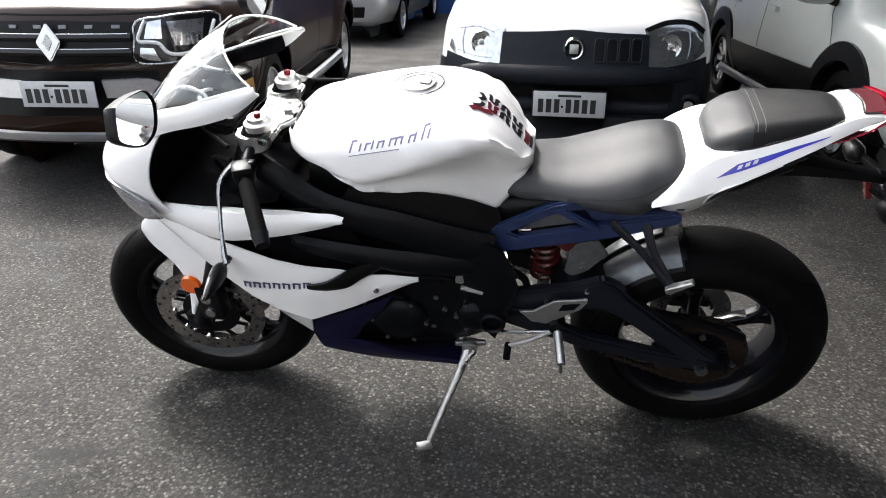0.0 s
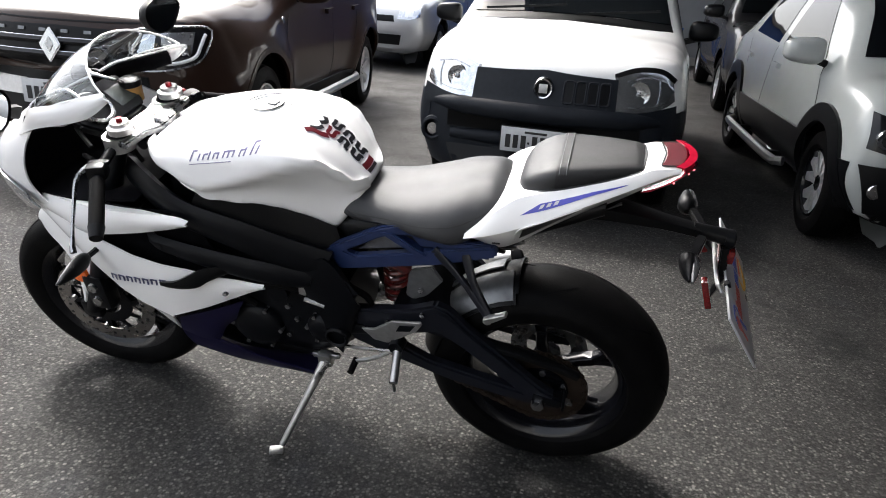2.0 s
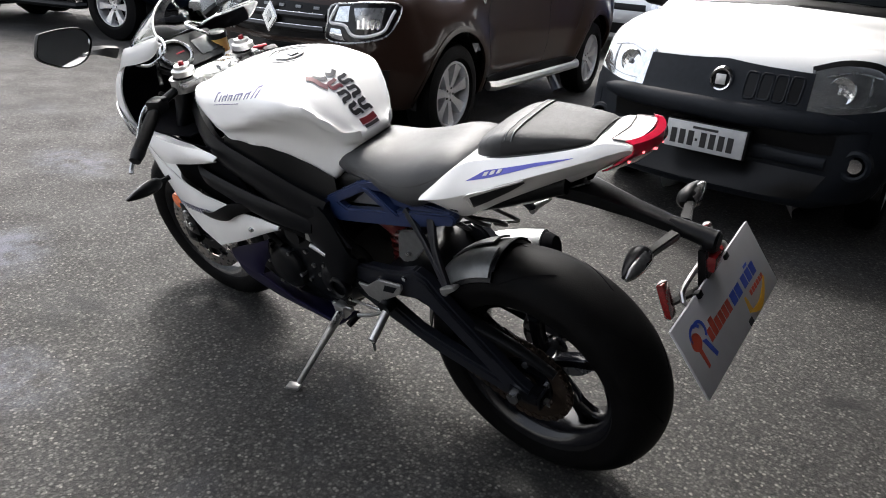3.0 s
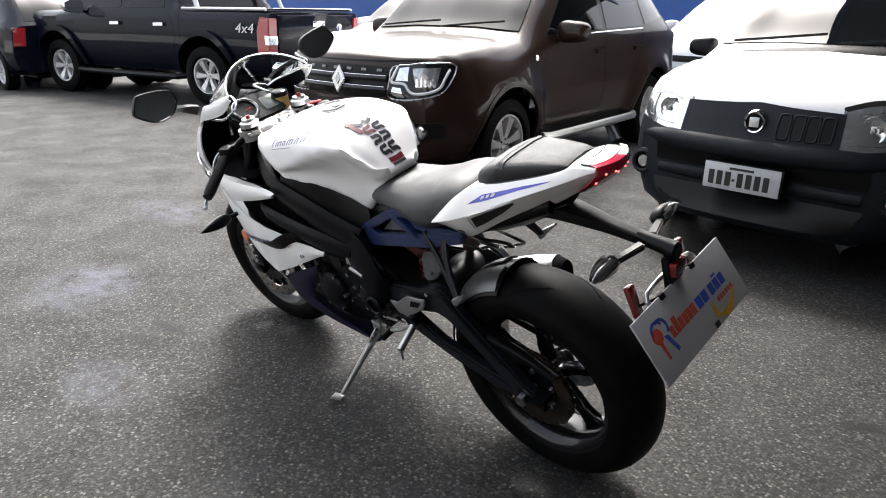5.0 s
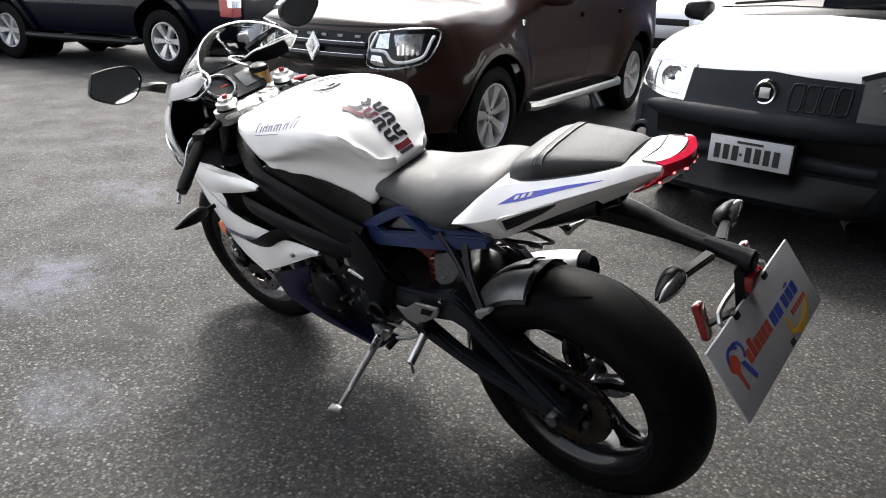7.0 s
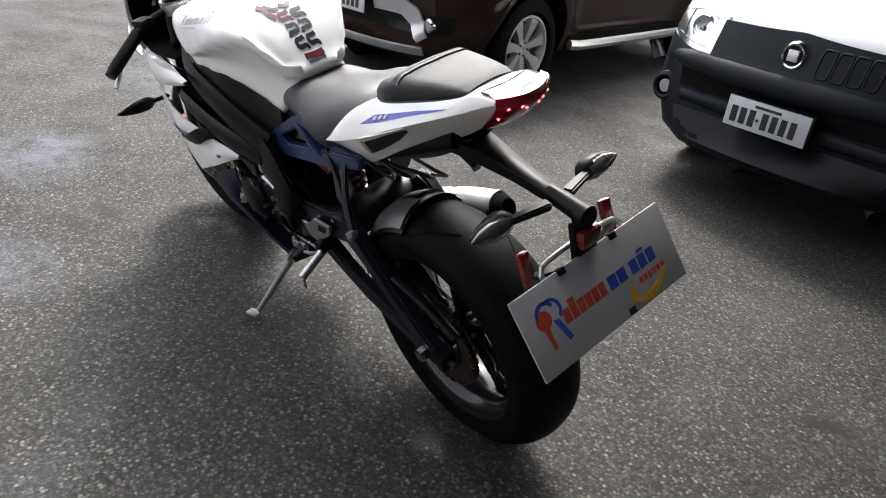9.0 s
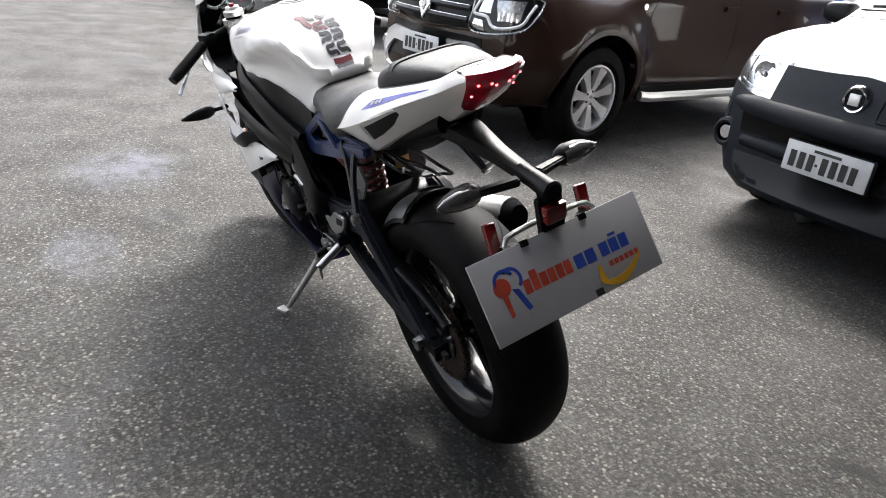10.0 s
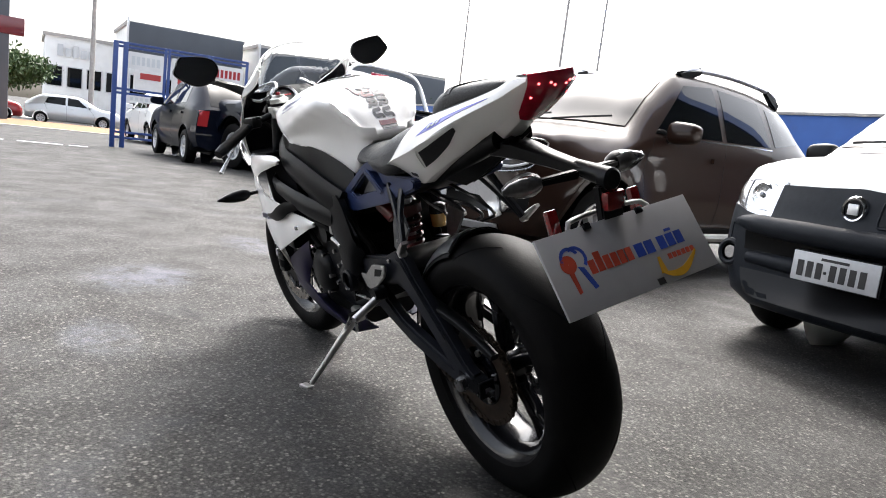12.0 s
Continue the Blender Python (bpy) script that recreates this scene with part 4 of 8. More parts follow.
def small_car(m, name, label, paint, cladding=False, rails=False, length=3.85, tall=1.0, wide=1.0, rim=None, spokes=8):
    """A five-door hatchback of the usual shape."""
    car = thing(name, label, "car", m)
    k = length / 3.85
    st = [
        (0.00, 0.50, 0.28, 0.60, 0.42, 0.60, 0.58, 0.54, 0.64, 0.66),
        (0.05, 0.64, 0.23, 0.74, 0.44, 0.74, 0.64, 0.66, 0.74, 0.76),
        (0.15, 0.70, 0.21, 0.80, 0.46, 0.78, 0.70, 0.70, 0.84, 0.86),
        (0.40, 0.74, 0.21, 0.83, 0.48, 0.80, 0.78, 0.71, 0.92, 0.95),
        (0.95, 0.76, 0.21, 0.835, 0.50, 0.81, 0.88, 0.70, 1.00, 1.05),
        (1.45, 0.76, 0.21, 0.835, 0.50, 0.80, 0.92, 0.62, 1.30, 1.35),
        (1.75, 0.76, 0.21, 0.835, 0.50, 0.80, 0.93, 0.58, 1.43, 1.48),
        (2.45, 0.76, 0.21, 0.835, 0.52, 0.80, 0.96, 0.57, 1.46, 1.51),
        (3.20, 0.76, 0.22, 0.835, 0.52, 0.79, 0.99, 0.56, 1.41, 1.46),
        (3.62, 0.74, 0.26, 0.81, 0.54, 0.77, 0.98, 0.56, 1.16, 1.20),
        (3.85, 0.70, 0.30, 0.76, 0.54, 0.73, 0.90, 0.58, 0.96, 0.98),
    ]
    fwd = lambda y: float(np.interp(y, (0, 0.4, 0.95, 1.45, 1.75, 2.45, 4), (0.27, 0.50, 0.84, 1.22, 1.58, 2.45, 4))) if cladding else y * k
    st = [(fwd(y), a * wide, b, c * wide, d * tall, e * wide, f * tall, h * wide, i * tall, j * tall) for y, a, b, c, d, e, f, h, i, j in st]
    g = car_body(st, 80)
    bvh = body_tree(g)
    wheels = [(0.78 * k, 0.31), (3.24 * k, 0.31)]
    arch = 0.335 if cladding else 0.365
    W = wide
    part("body", car_shell(g, wheels, arch), paint, car)
    wheel_wells(car, wheels, arch, 0.81 * wide)
    for y0, _ in wheels:
        for s in (1, -1):
            car_wheel(car, s * 0.72 * wide, y0, 0.30, 0.19, s, spokes, 0.64, rim or ALLOY, face=ALLOY)
    T = tall
    windows(car, bvh, [([(fwd(1.42), 1.0 * T), (fwd(2.22), 1.02 * T)], [(fwd(1.80), 1.37 * T), (fwd(2.20), 1.40 * T)]), ([(2.30 * k, 1.02 * T), (3.10 * k, 1.06 * T)], [(2.30 * k, 1.40 * T), (2.98 * k, 1.36 * T)])],
            ([(-0.66 * W, 1.06 * T), (-0.3, 1.085 * T), (0.3, 1.085 * T), (0.66 * W, 1.06 * T)], [(-0.55 * W, 1.40 * T), (-0.25, 1.45 * T), (0.25, 1.45 * T), (0.55 * W, 1.40 * T)]),
            ([(-0.5 * W, 1.03 * T), (0.5 * W, 1.03 * T)], [(-0.47 * W, 1.38 * T), (0.47 * W, 1.38 * T)]))
    for s in (1, -1):
        part("tail_lamp", drape(bvh, [(s * 0.56 * W, 0.68 * T), (s * 0.74 * W, 0.68 * T)], [(s * 0.53 * W, 0.94 * T), (s * 0.71 * W, 0.94 * T)], "back", 8, 6, 0.008, 0.008), REDP, car, "red tail lamp")
        door_mirror(car, s * 0.80 * W, fwd(1.36), 1.02 * T, paint, s)
        if cladding:
            lamp = part("headlamp", drape(bvh, [(s * 0.50, 0.63 * T), (s * 0.64, 0.62 * T), (s * 0.755, 0.645 * T)], [(s * 0.50, 0.74 * T), (s * 0.62, 0.79 * T), (s * 0.745, 0.83 * T)], "front", 12, 6, 0.010, 0.010), BLACKP, car, "clear headlamp in a black bezel")
            for x in (0.57, 0.675):
                part("lamp_bowl", revolve([(0.012, 0.0005), (0.006, 0.025), (-0.006, 0.046), (0.004, 0.050), (0.02, 0.050)], 22, "y", (s * x, face_y(bvh, s * x, 0.68 * T) - 0.012, 0.70 * T)), LENS, lamp)
            continue
        lamp = part("headlamp", drape(bvh, [(s * 0.42 * W, 0.66 * T), (s * 0.60 * W, 0.66 * T), (s * 0.72 * W, 0.70 * T)], [(s * 0.44 * W, 0.78 * T), (s * 0.60 * W, 0.83 * T), (s * 0.71 * W, 0.84 * T)], "front", 12, 6, 0.008, 0.008), LENS, car, "clear headlamp")
        part("lamp_bowl", drape(bvh, [(s * 0.52 * W, 0.69 * T), (s * 0.63 * W, 0.70 * T)], [(s * 0.52 * W, 0.78 * T), (s * 0.63 * W, 0.79 * T)], "front", 6, 4, 0.012, 0.006), CHROME, lamp)
    part("grille", drape(bvh, [(-0.38, 0.62 * T), (0.38, 0.62 * T)], [(-0.36, 0.70 * T), (0.36, 0.70 * T)], "front", 10, 3, 0.005, 0.005), BLACKPL, car)
    part("lower_grille", drape(bvh, [(-0.46, 0.33), (0.46, 0.33)], [(-0.48, 0.46), (0.48, 0.46)], "front", 10, 4, 0.005, 0.005), BLACKPL, car)
    part("rear_plate", box(-0.2, 0.2, length + 0.002, length + 0.010, 0.5, 0.63, 0.002), PLATE, car, "grey number plate")
    pick_up_line(car, bvh, [[(fwd(1.18), 0.3), (fwd(1.16), 0.65), (fwd(1.38), 0.98 * T)], [(2.26 * k, 0.28), (2.26 * k, 1.0 * T)], [(3.0 * k, 0.75), (3.12 * k, 1.02 * T)]])
    for s in ("left", "right"):
        for y in (2.08, 2.95):
            part("door_handle", drape(bvh, [(y * k - 0.08, 0.86 * T), (y * k + 0.08, 0.865 * T)], [(y * k - 0.08, 0.89 * T), (y * k + 0.08, 0.895 * T)], s, 6, 3, 0.028, 0.028), paint, car)
    if cladding:
        arch_trim(car, bvh, wheels, arch - 0.005, 0.10, BLACKPL, 0.022)
        for s in ("left", "right"):
            part("sill_cladding", drape(bvh, [(1.12 * k, 0.25), (2.92 * k, 0.25)], [(1.12 * k, 0.54), (2.92 * k, 0.52)], s, 14, 5, 0.02, 0.02), BLACKPL, car, "black plastic sill")
            e = -1 if s == "left" else 1
            part("side_step", tube([(e * 0.86, 1.22, 0.315), (e * 0.915, 1.34, 0.305), (e * 0.915, 2.72, 0.305), (e * 0.86, 2.84, 0.315)], 0.030, 16, 8), ALU, car, "bright tubular side step")
            for y in (1.55, 2.5):
                part("step_bracket", bar((e * 0.74, y, 0.30), (e * 0.90, y, 0.300), 0.04, 0.03), BLACKPL, car)
        part("bumper_cladding", drape(bvh, [(-0.66, 0.225), (0.66, 0.225)], [(-0.77, 0.52), (0.77, 0.52)], "front", 20, 7, 0.012, 0.012), BLACKPL, car)
        for s in ("left", "right"):
            part("bumper_flank", drape(bvh, [(0.34, 0.23), (0.47, 0.23)], [(0.34, 0.52), (0.45, 0.52)], s, 6, 6, 0.014, 0.012), BLACKPL, car)
        for s in (1, -1):
            part("fog_lamp", revolve([(-0.012, 0.0005), (-0.012, 0.034), (0.0, 0.045), (0.05, 0.046)], 22, "y", (s * 0.66, face_y(bvh, s * 0.66, 0.40) - 0.012, 0.40)), CHROME, car)
    if rails:
        for s in (1, -1):
            part("roof_rail", tube([(s * 0.56 * W, 1.85 * k, 1.44 * T), (s * 0.58 * W, 2.0 * k, 1.52 * T), (s * 0.57 * W, 3.0 * k, 1.50 * T), (s * 0.55 * W, 3.2 * k, 1.42 * T)], 0.02, 14, 8), BLACKPL, car)
    return car


def pickup(m):
    car = thing("navy_pickup", "dark navy double cab pickup truck with wide wheel arches", "pickup truck", m)
    st = [
        (0.00, 0.60, 0.45, 0.70, 0.60, 0.70, 0.74, 0.62, 0.80, 0.82),
        (0.06, 0.74, 0.38, 0.84, 0.62, 0.84, 0.90, 0.74, 1.02, 1.04),
        (0.30, 0.80, 0.36, 0.90, 0.66, 0.88, 1.00, 0.78, 1.10, 1.13),
        (1.25, 0.82, 0.36, 0.92, 0.70, 0.90, 1.08, 0.78, 1.18, 1.22),
        (1.75, 0.82, 0.36, 0.92, 0.70, 0.89, 1.10, 0.68, 1.60, 1.66),
        (2.10, 0.82, 0.36, 0.92, 0.70, 0.89, 1.12, 0.64, 1.72, 1.77),
        (3.10, 0.82, 0.36, 0.92, 0.70, 0.89, 1.14, 0.64, 1.72, 1.77),
        (3.48, 0.82, 0.36, 0.92, 0.70, 0.89, 1.14, 0.68, 1.50, 1.53),
        (3.62, 0.82, 0.38, 0.92, 0.70, 0.89, 1.14, 0.86, 1.17, 1.18),
        (4.90, 0.82, 0.42, 0.92, 0.70, 0.89, 1.14, 0.86, 1.17, 1.18),
        (5.10, 0.80, 0.46, 0.91, 0.70, 0.88, 1.13, 0.85, 1.16, 1.17),
    ]
    g = car_body(st, 100)
    bvh = body_tree(g)
    wheels = [(1.08, 0.40), (4.00, 0.40)]
    part("body", car_shell(g, wheels, 0.48), NAVY, car, "dark navy paint")
    wheel_wells(car, wheels, 0.48, 0.89)
    arch_trim(car, bvh, wheels, 0.475, 0.08, NAVY, 0.05, (-0.1, math.pi + 0.1))
    for y0, _ in wheels:
        for s in (1, -1):
            car_wheel(car, s * 0.80, y0, 0.38, 0.24, s, 6, 0.60)
    windows(car, bvh, [([(1.62, 1.18), (2.48, 1.20)], [(2.10, 1.64), (2.46, 1.67)]), ([(2.56, 1.20), (3.32, 1.21)], [(2.56, 1.67), (3.22, 1.64)])],
            ([(-0.74, 1.24), (0.74, 1.24)], [(-0.60, 1.66), (0.60, 1.66)]),
            ([(-0.6, 1.24), (0.6, 1.24)], [(-0.58, 1.62), (0.58, 1.62)]))
    part("bed_cover", box(-0.84, 0.84, 3.66, 5.02, 1.19, 1.215, 0.008), BLACKPL, car, "black bed cover")
    for s in (1, -1):
        part("bed_rail", tube([(s * 0.86, 3.64, 1.20), (s * 0.86, 5.04, 1.20)], 0.02, 2, 8), ALLOY, car)
    part("roll_bar", join(*[tube([(s * 0.80, 3.85, 1.2), (s * 0.72, 3.66, 1.66), (s * 0.5, 3.62, 1.80), (0, 3.62, 1.82)], 0.032, 16, 8) for s in (1, -1)]), ALLOY, car, "bright tubular roll bar")
    part("high_brake_lamp", box(-0.16, 0.16, 3.50, 3.545, 1.70, 1.745, 0.006), REDL, car, "red high brake lamp")
    for s in (1, -1):
        lamp = part("tail_lamp", join(slab([(4.93, 0.70), (5.12, 0.70), (5.13, 1.10), (4.99, 1.12), (4.93, 0.95)], s * 0.78, s * 0.935, 0.01, "x")), REDP, car, "red and clear tail lamp")
        part("clear_band", slab([(5.06, 0.80), (5.135, 0.80), (5.138, 0.90), (5.06, 0.91)], s * 0.79, s * 0.941, 0.004, "x"), LENS, lamp)
        door_mirror(car, s * 0.90, 1.72, 1.18, CHROME, s, 1.2)
        part("side_step", tube([(s * 0.84, 1.45, 0.36), (s * 0.93, 1.6, 0.35), (s * 0.93, 3.4, 0.35), (s * 0.84, 3.55, 0.36)], 0.04, 14, 8), BLACKPL, car)
    part("tailgate", box(-0.76, 0.76, 5.095, 5.125, 0.66, 1.14, 0.012), NAVY, car)
    part("tailgate_handle", box(-0.12, 0.12, 5.125, 5.145, 1.0, 1.07, 0.008), CHROME, car)
    part("rear_bumper", box(-0.86, 0.86, 5.06, 5.25, 0.46, 0.64, 0.03), CHROME, car, "bright rear bumper")
    part("badge", revolve([(0, 0.0005), (0.012, 0.05), (0, 0.055)], 20, "y", (-0.45, 5.125, 0.98)), CHROME, car)
    pick_up_line(car, bvh, [[(1.50, 0.42), (1.46, 0.8), (1.60, 1.14)], [(2.52, 0.42), (2.52, 1.16)], [(3.40, 1.16), (3.50, 0.9), (3.40, 0.6)], [(3.60, 0.46), (3.60, 1.14)]])
    for s in ("left", "right"):
        for y in (2.38, 3.24):
            part("door_handle", drape(bvh, [(y - 0.09, 0.98), (y + 0.09, 0.985)], [(y - 0.09, 1.02), (y + 0.09, 1.025)], s, 6, 3, 0.03, 0.03), CHROME, car)
    txt = bpy.data.curves.new("marking", "FONT")
    txt.body, txt.size, txt.extrude, txt.shear = "4x4", 0.20, 0.002, 0.2
    ob = new("tmp_text", txt)
    dg = bpy.context.evaluated_depsgraph_get()
    me = bpy.data.meshes.new_from_object(ob.evaluated_get(dg))
    bpy.data.objects.remove(ob)
    for v in me.vertices:
        u, w = v.co.x, v.co.y
        v.co = (0.928 + v.co.z, 4.58 + u, 0.93 + w * 0.8)
    me.materials.append(ALLOY)
    mark = new("side_marking", me)
    mark.parent = car
    return car


nose_panel_hatchback(pose(0.305, 1.86, 0) @ Matrix.Diagonal((0.925, 0.925, 1.0, 1)))
brown_suv(pose(-2.190, 1.30, 0, 0, 0, 7.6) @ Matrix.Diagonal((0.94, 0.94, 0.975, 1)))
small_car(pose(2.60, 1.74, 0, 0, 0, 4.5) @ Matrix.Diagonal((0.93, 0.93, 1.0, 1)), "white_crossover", "white crossover hatchback with black wheel arch cladding", SHADED_WHITE, True, True, 3.85, 0.93, 1.0, rim=ALLOYD, spokes=10)
pickup(pose(-11.02, 2.36, 0, 0, 0, -73))
small_car(pose(-2.78, 7.25, 0), "silver_hatchback", "silver hatchback parked by the blue wall", SILVERP)
small_car(pose(2.50, 6.0, 0, 0, 0, 1), "black_hatchback", "black hatchback in the shade of the wall", BLACKP)
small_car(pose(-5.0, 3.4, 0, 0, 0, 8), "pale_hatchback", "white hatchback parked behind the brown suv", WHITE)
small_car(pose(-13.75, 1.80, slope(-12), 0, 0, -87), "dark_hatchback", "dark navy hatchback parked by the gate", NAVY, length=3.6, wide=0.92)


# ---- the motorcycle ----
LEAN_DEG, HEAD_DEG = 16, 1.0
BIKE = pose(0, -0.032, 0.003, LEAN_DEG, 0, HEAD_DEG)


def beam(pts, w, h, n=16, bevel=True):
    """A bar of rectangular section swept along points in one upright plane; w sideways, h across, lists allowed."""
    p = spline(pts, n)
    tan = np.gradient(p, axis=0)
    tan /= np.linalg.norm(tan, axis=1)[:, None]
    u = np.linspace(0, 1, n)
    ww = np.interp(u, np.linspace(0, 1, len(w)), w) if isinstance(w, (list, tuple)) else np.full(n, w)
    hh = np.interp(u, np.linspace(0, 1, len(h)), h) if isinstance(h, (list, tuple)) else np.full(n, h)
    side = np.array([0, 1.0, 0])
    g = []
    for i in range(n):
        nr = np.cross(tan[i], side)
        nr /= np.linalg.norm(nr)
        sd = np.cross(nr, tan[i])
        c = 0.72
        ring = [(-1, -c), (-c, -1), (c, -1), (1, -c), (1, c), (c, 1), (-c, 1), (-1, c)]
        g.append([p[i] + sd * ww[i] / 2 * a + nr * hh[i] / 2 * b for a, b in ring])
    g = np.array(g)
    k = 8
    faces = [(i * k + j, i * k + (j + 1) % k, (i + 1) * k + (j + 1) % k, (i + 1) * k + j) for i in range(n - 1) for j in range(k)]
    faces += [tuple(range(k))[::-1], tuple((n - 1) * k + j for j in range(k))]
    return fix((g.reshape(-1, 3), faces))


def loft_x(sections, n=40, m=22):
    """A closed body from half sections: (x, [(y, z), ...] from the bottom centre round to the top centre)."""
    xs = np.array([s[0] for s in sections])
    curves = np.array([spline(s[1], m) for s in sections])
    flat = curves.reshape(len(xs), -1)
    path = np.hstack([xs[:, None], flat])
    u = np.linspace(xs[0], xs[-1], n)
    fine = np.stack([np.interp(u, *_smooth(xs, path[:, j])) for j in range(1, path.shape[1])], 1).reshape(n, m, 2)
    g = []
    for x, half in zip(u, fine):
        full = np.vstack([half, (half * [-1, 1])[::-1][1:-1]])
        g.append([(x, y, z) for y, z in full])
    return np.array(g)


def loft_sharp(sections, n=40, r=0.006):
    """A closed body with crisp, slightly eased creases: (x, [(y, z), ...]) from the bottom centre to the top centre."""
    xs = np.array([s[0] for s in sections])
    pts = np.array([s[1] for s in sections], float)
    u = np.linspace(xs[0], xs[-1], n)
    fine = np.stack([np.interp(u, *_smooth(xs, pts.reshape(len(xs), -1)[:, j])) for j in range(pts.shape[1] * 2)], 1).reshape(n, pts.shape[1], 2)
    g = []
    for x, half in zip(u, fine):
        row = [half[0]]
        for a, b, c in zip(half, half[1:], half[2:]):
            for q, k in ((a, 1), (c, 1)):
                d = q - b
                l = np.linalg.norm(d) + 1e-9
                row.append(b + d / l * min(r, l * 0.4))
            row.insert(-1, b * 0.5 + (row[-1] + row[-2]) * 0.25)
        row.append(half[-1])
        row = np.array(row)
        full = np.vstack([row, (row * [-1, 1])[::-1][1:-1]])
        g.append([(x, y, z) for y, z in full])
    return np.array(g)


def _smooth(xs, v):
    p = spline(np.stack([xs, v], 1), 160)
    return p[:, 0], p[:, 1]


def closed_skin(g):
    n, m = g.shape[:2]
    faces = [[i * m + j, i * m + (j + 1) % m, (i + 1) * m + (j + 1) % m, (i + 1) * m + j] for i in range(n - 1) for j in range(m)]
    faces += [list(range(m))[::-1], [(n - 1) * m + j for j in range(m)]]
    return g.reshape(-1, 3), faces


def flipped(pts, s):
    """Points given for the left flank (y negative), for side s (-1 left, +1 right)."""
    return [(x, -s * y, z) for x, y, z in pts]


def bike_wheel(bike, name, centre, R, half, rim_r, turn, rear):
    w = new(name)
    w.empty_display_size = 0.05
    w.parent = bike
    w.matrix_basis = pose(*centre, 0, 0, turn)
    arc = []
    for a in np.linspace(-82, 82, 17):
        t = radians(a)
        arc.append((half * math.sin(t) / math.sin(radians(82)), R - half * (0.80 if rear else 0.85) * (1 - math.cos(t))))
    prof = [(-half * 0.72, rim_r - 0.004), (-half * 0.88, rim_r + 0.004)] + arc + [(half * 0.88, rim_r + 0.004), (half * 0.72, rim_r - 0.004)]
    part("tyre", revolve(prof, 72), RUBBER, w, "black sport tyre with sparse grooves")
    rw = half * 0.74
    part("rim", revolve([(-rw, rim_r + 0.004), (-rw - 0.003, rim_r - 0.002), (-rw + 0.006, rim_r - 0.016), (-rw * 0.5, rim_r - 0.030), (rw * 0.5, rim_r - 0.030), (rw - 0.006, rim_r - 0.016), (rw + 0.003, rim_r - 0.002), (rw, rim_r + 0.004), (0, rim_r - 0.014), (-rw, rim_r + 0.004)], 64), ALLOYD, w, "dark grey cast wheel rim")
    part("hub", revolve([(-0.055, 0.014), (-0.055, 0.035), (-0.03, 0.042), (0.03, 0.042), (0.055, 0.035), (0.055, 0.014)], 28), ALLOYD, w)
    for k in range(5):
        a = 2 * math.pi * k / 5 + 0.45
        d = lambda r, o: (r * math.cos(a) - o * math.sin(a), 0, r * math.sin(a) + o * math.cos(a))
        part("spoke", join(beam([d(0.03, 0), d(0.09, 0.004), d(rim_r * 0.62, 0.0)], 0.034, [0.034, 0.026, 0.030], 6), beam([d(rim_r * 0.58, 0.0), d(rim_r * 0.8, 0.016), d(rim_r - 0.022, 0.034)], 0.030, [0.024, 0.017, 0.022], 6), beam([d(rim_r * 0.58, 0.0), d(rim_r * 0.8, -0.016), d(rim_r - 0.022, -0.034)], 0.030, [0.024, 0.017, 0.022], 6)), ALLOYD, w)
    part("axle", revolve([(-0.085, 0.0005), (-0.085, 0.012), (-0.06, 0.016), (0.06, 0.016), (0.085, 0.012), (0.085, 0.0005)], 16), STEEL, w)
    return w


def ring_disc(r0, r1, y, t):
    return revolve([(y - t, r0), (y + t, r0), (y + t, r1), (y - t, r1), (y - t, r0)], 48)


def pod(parent, name, centre, size, turn, mat, label=""):
    bm = bmesh.new()
    bmesh.ops.create_uvsphere(bm, u_segments=18, v_segments=12, radius=0.5)
    bmesh.ops.transform(bm, matrix=pose(*centre, *turn) @ Matrix.Diagonal((*size, 1)), verts=bm.verts)
    return part(name, bm, mat, parent, label)


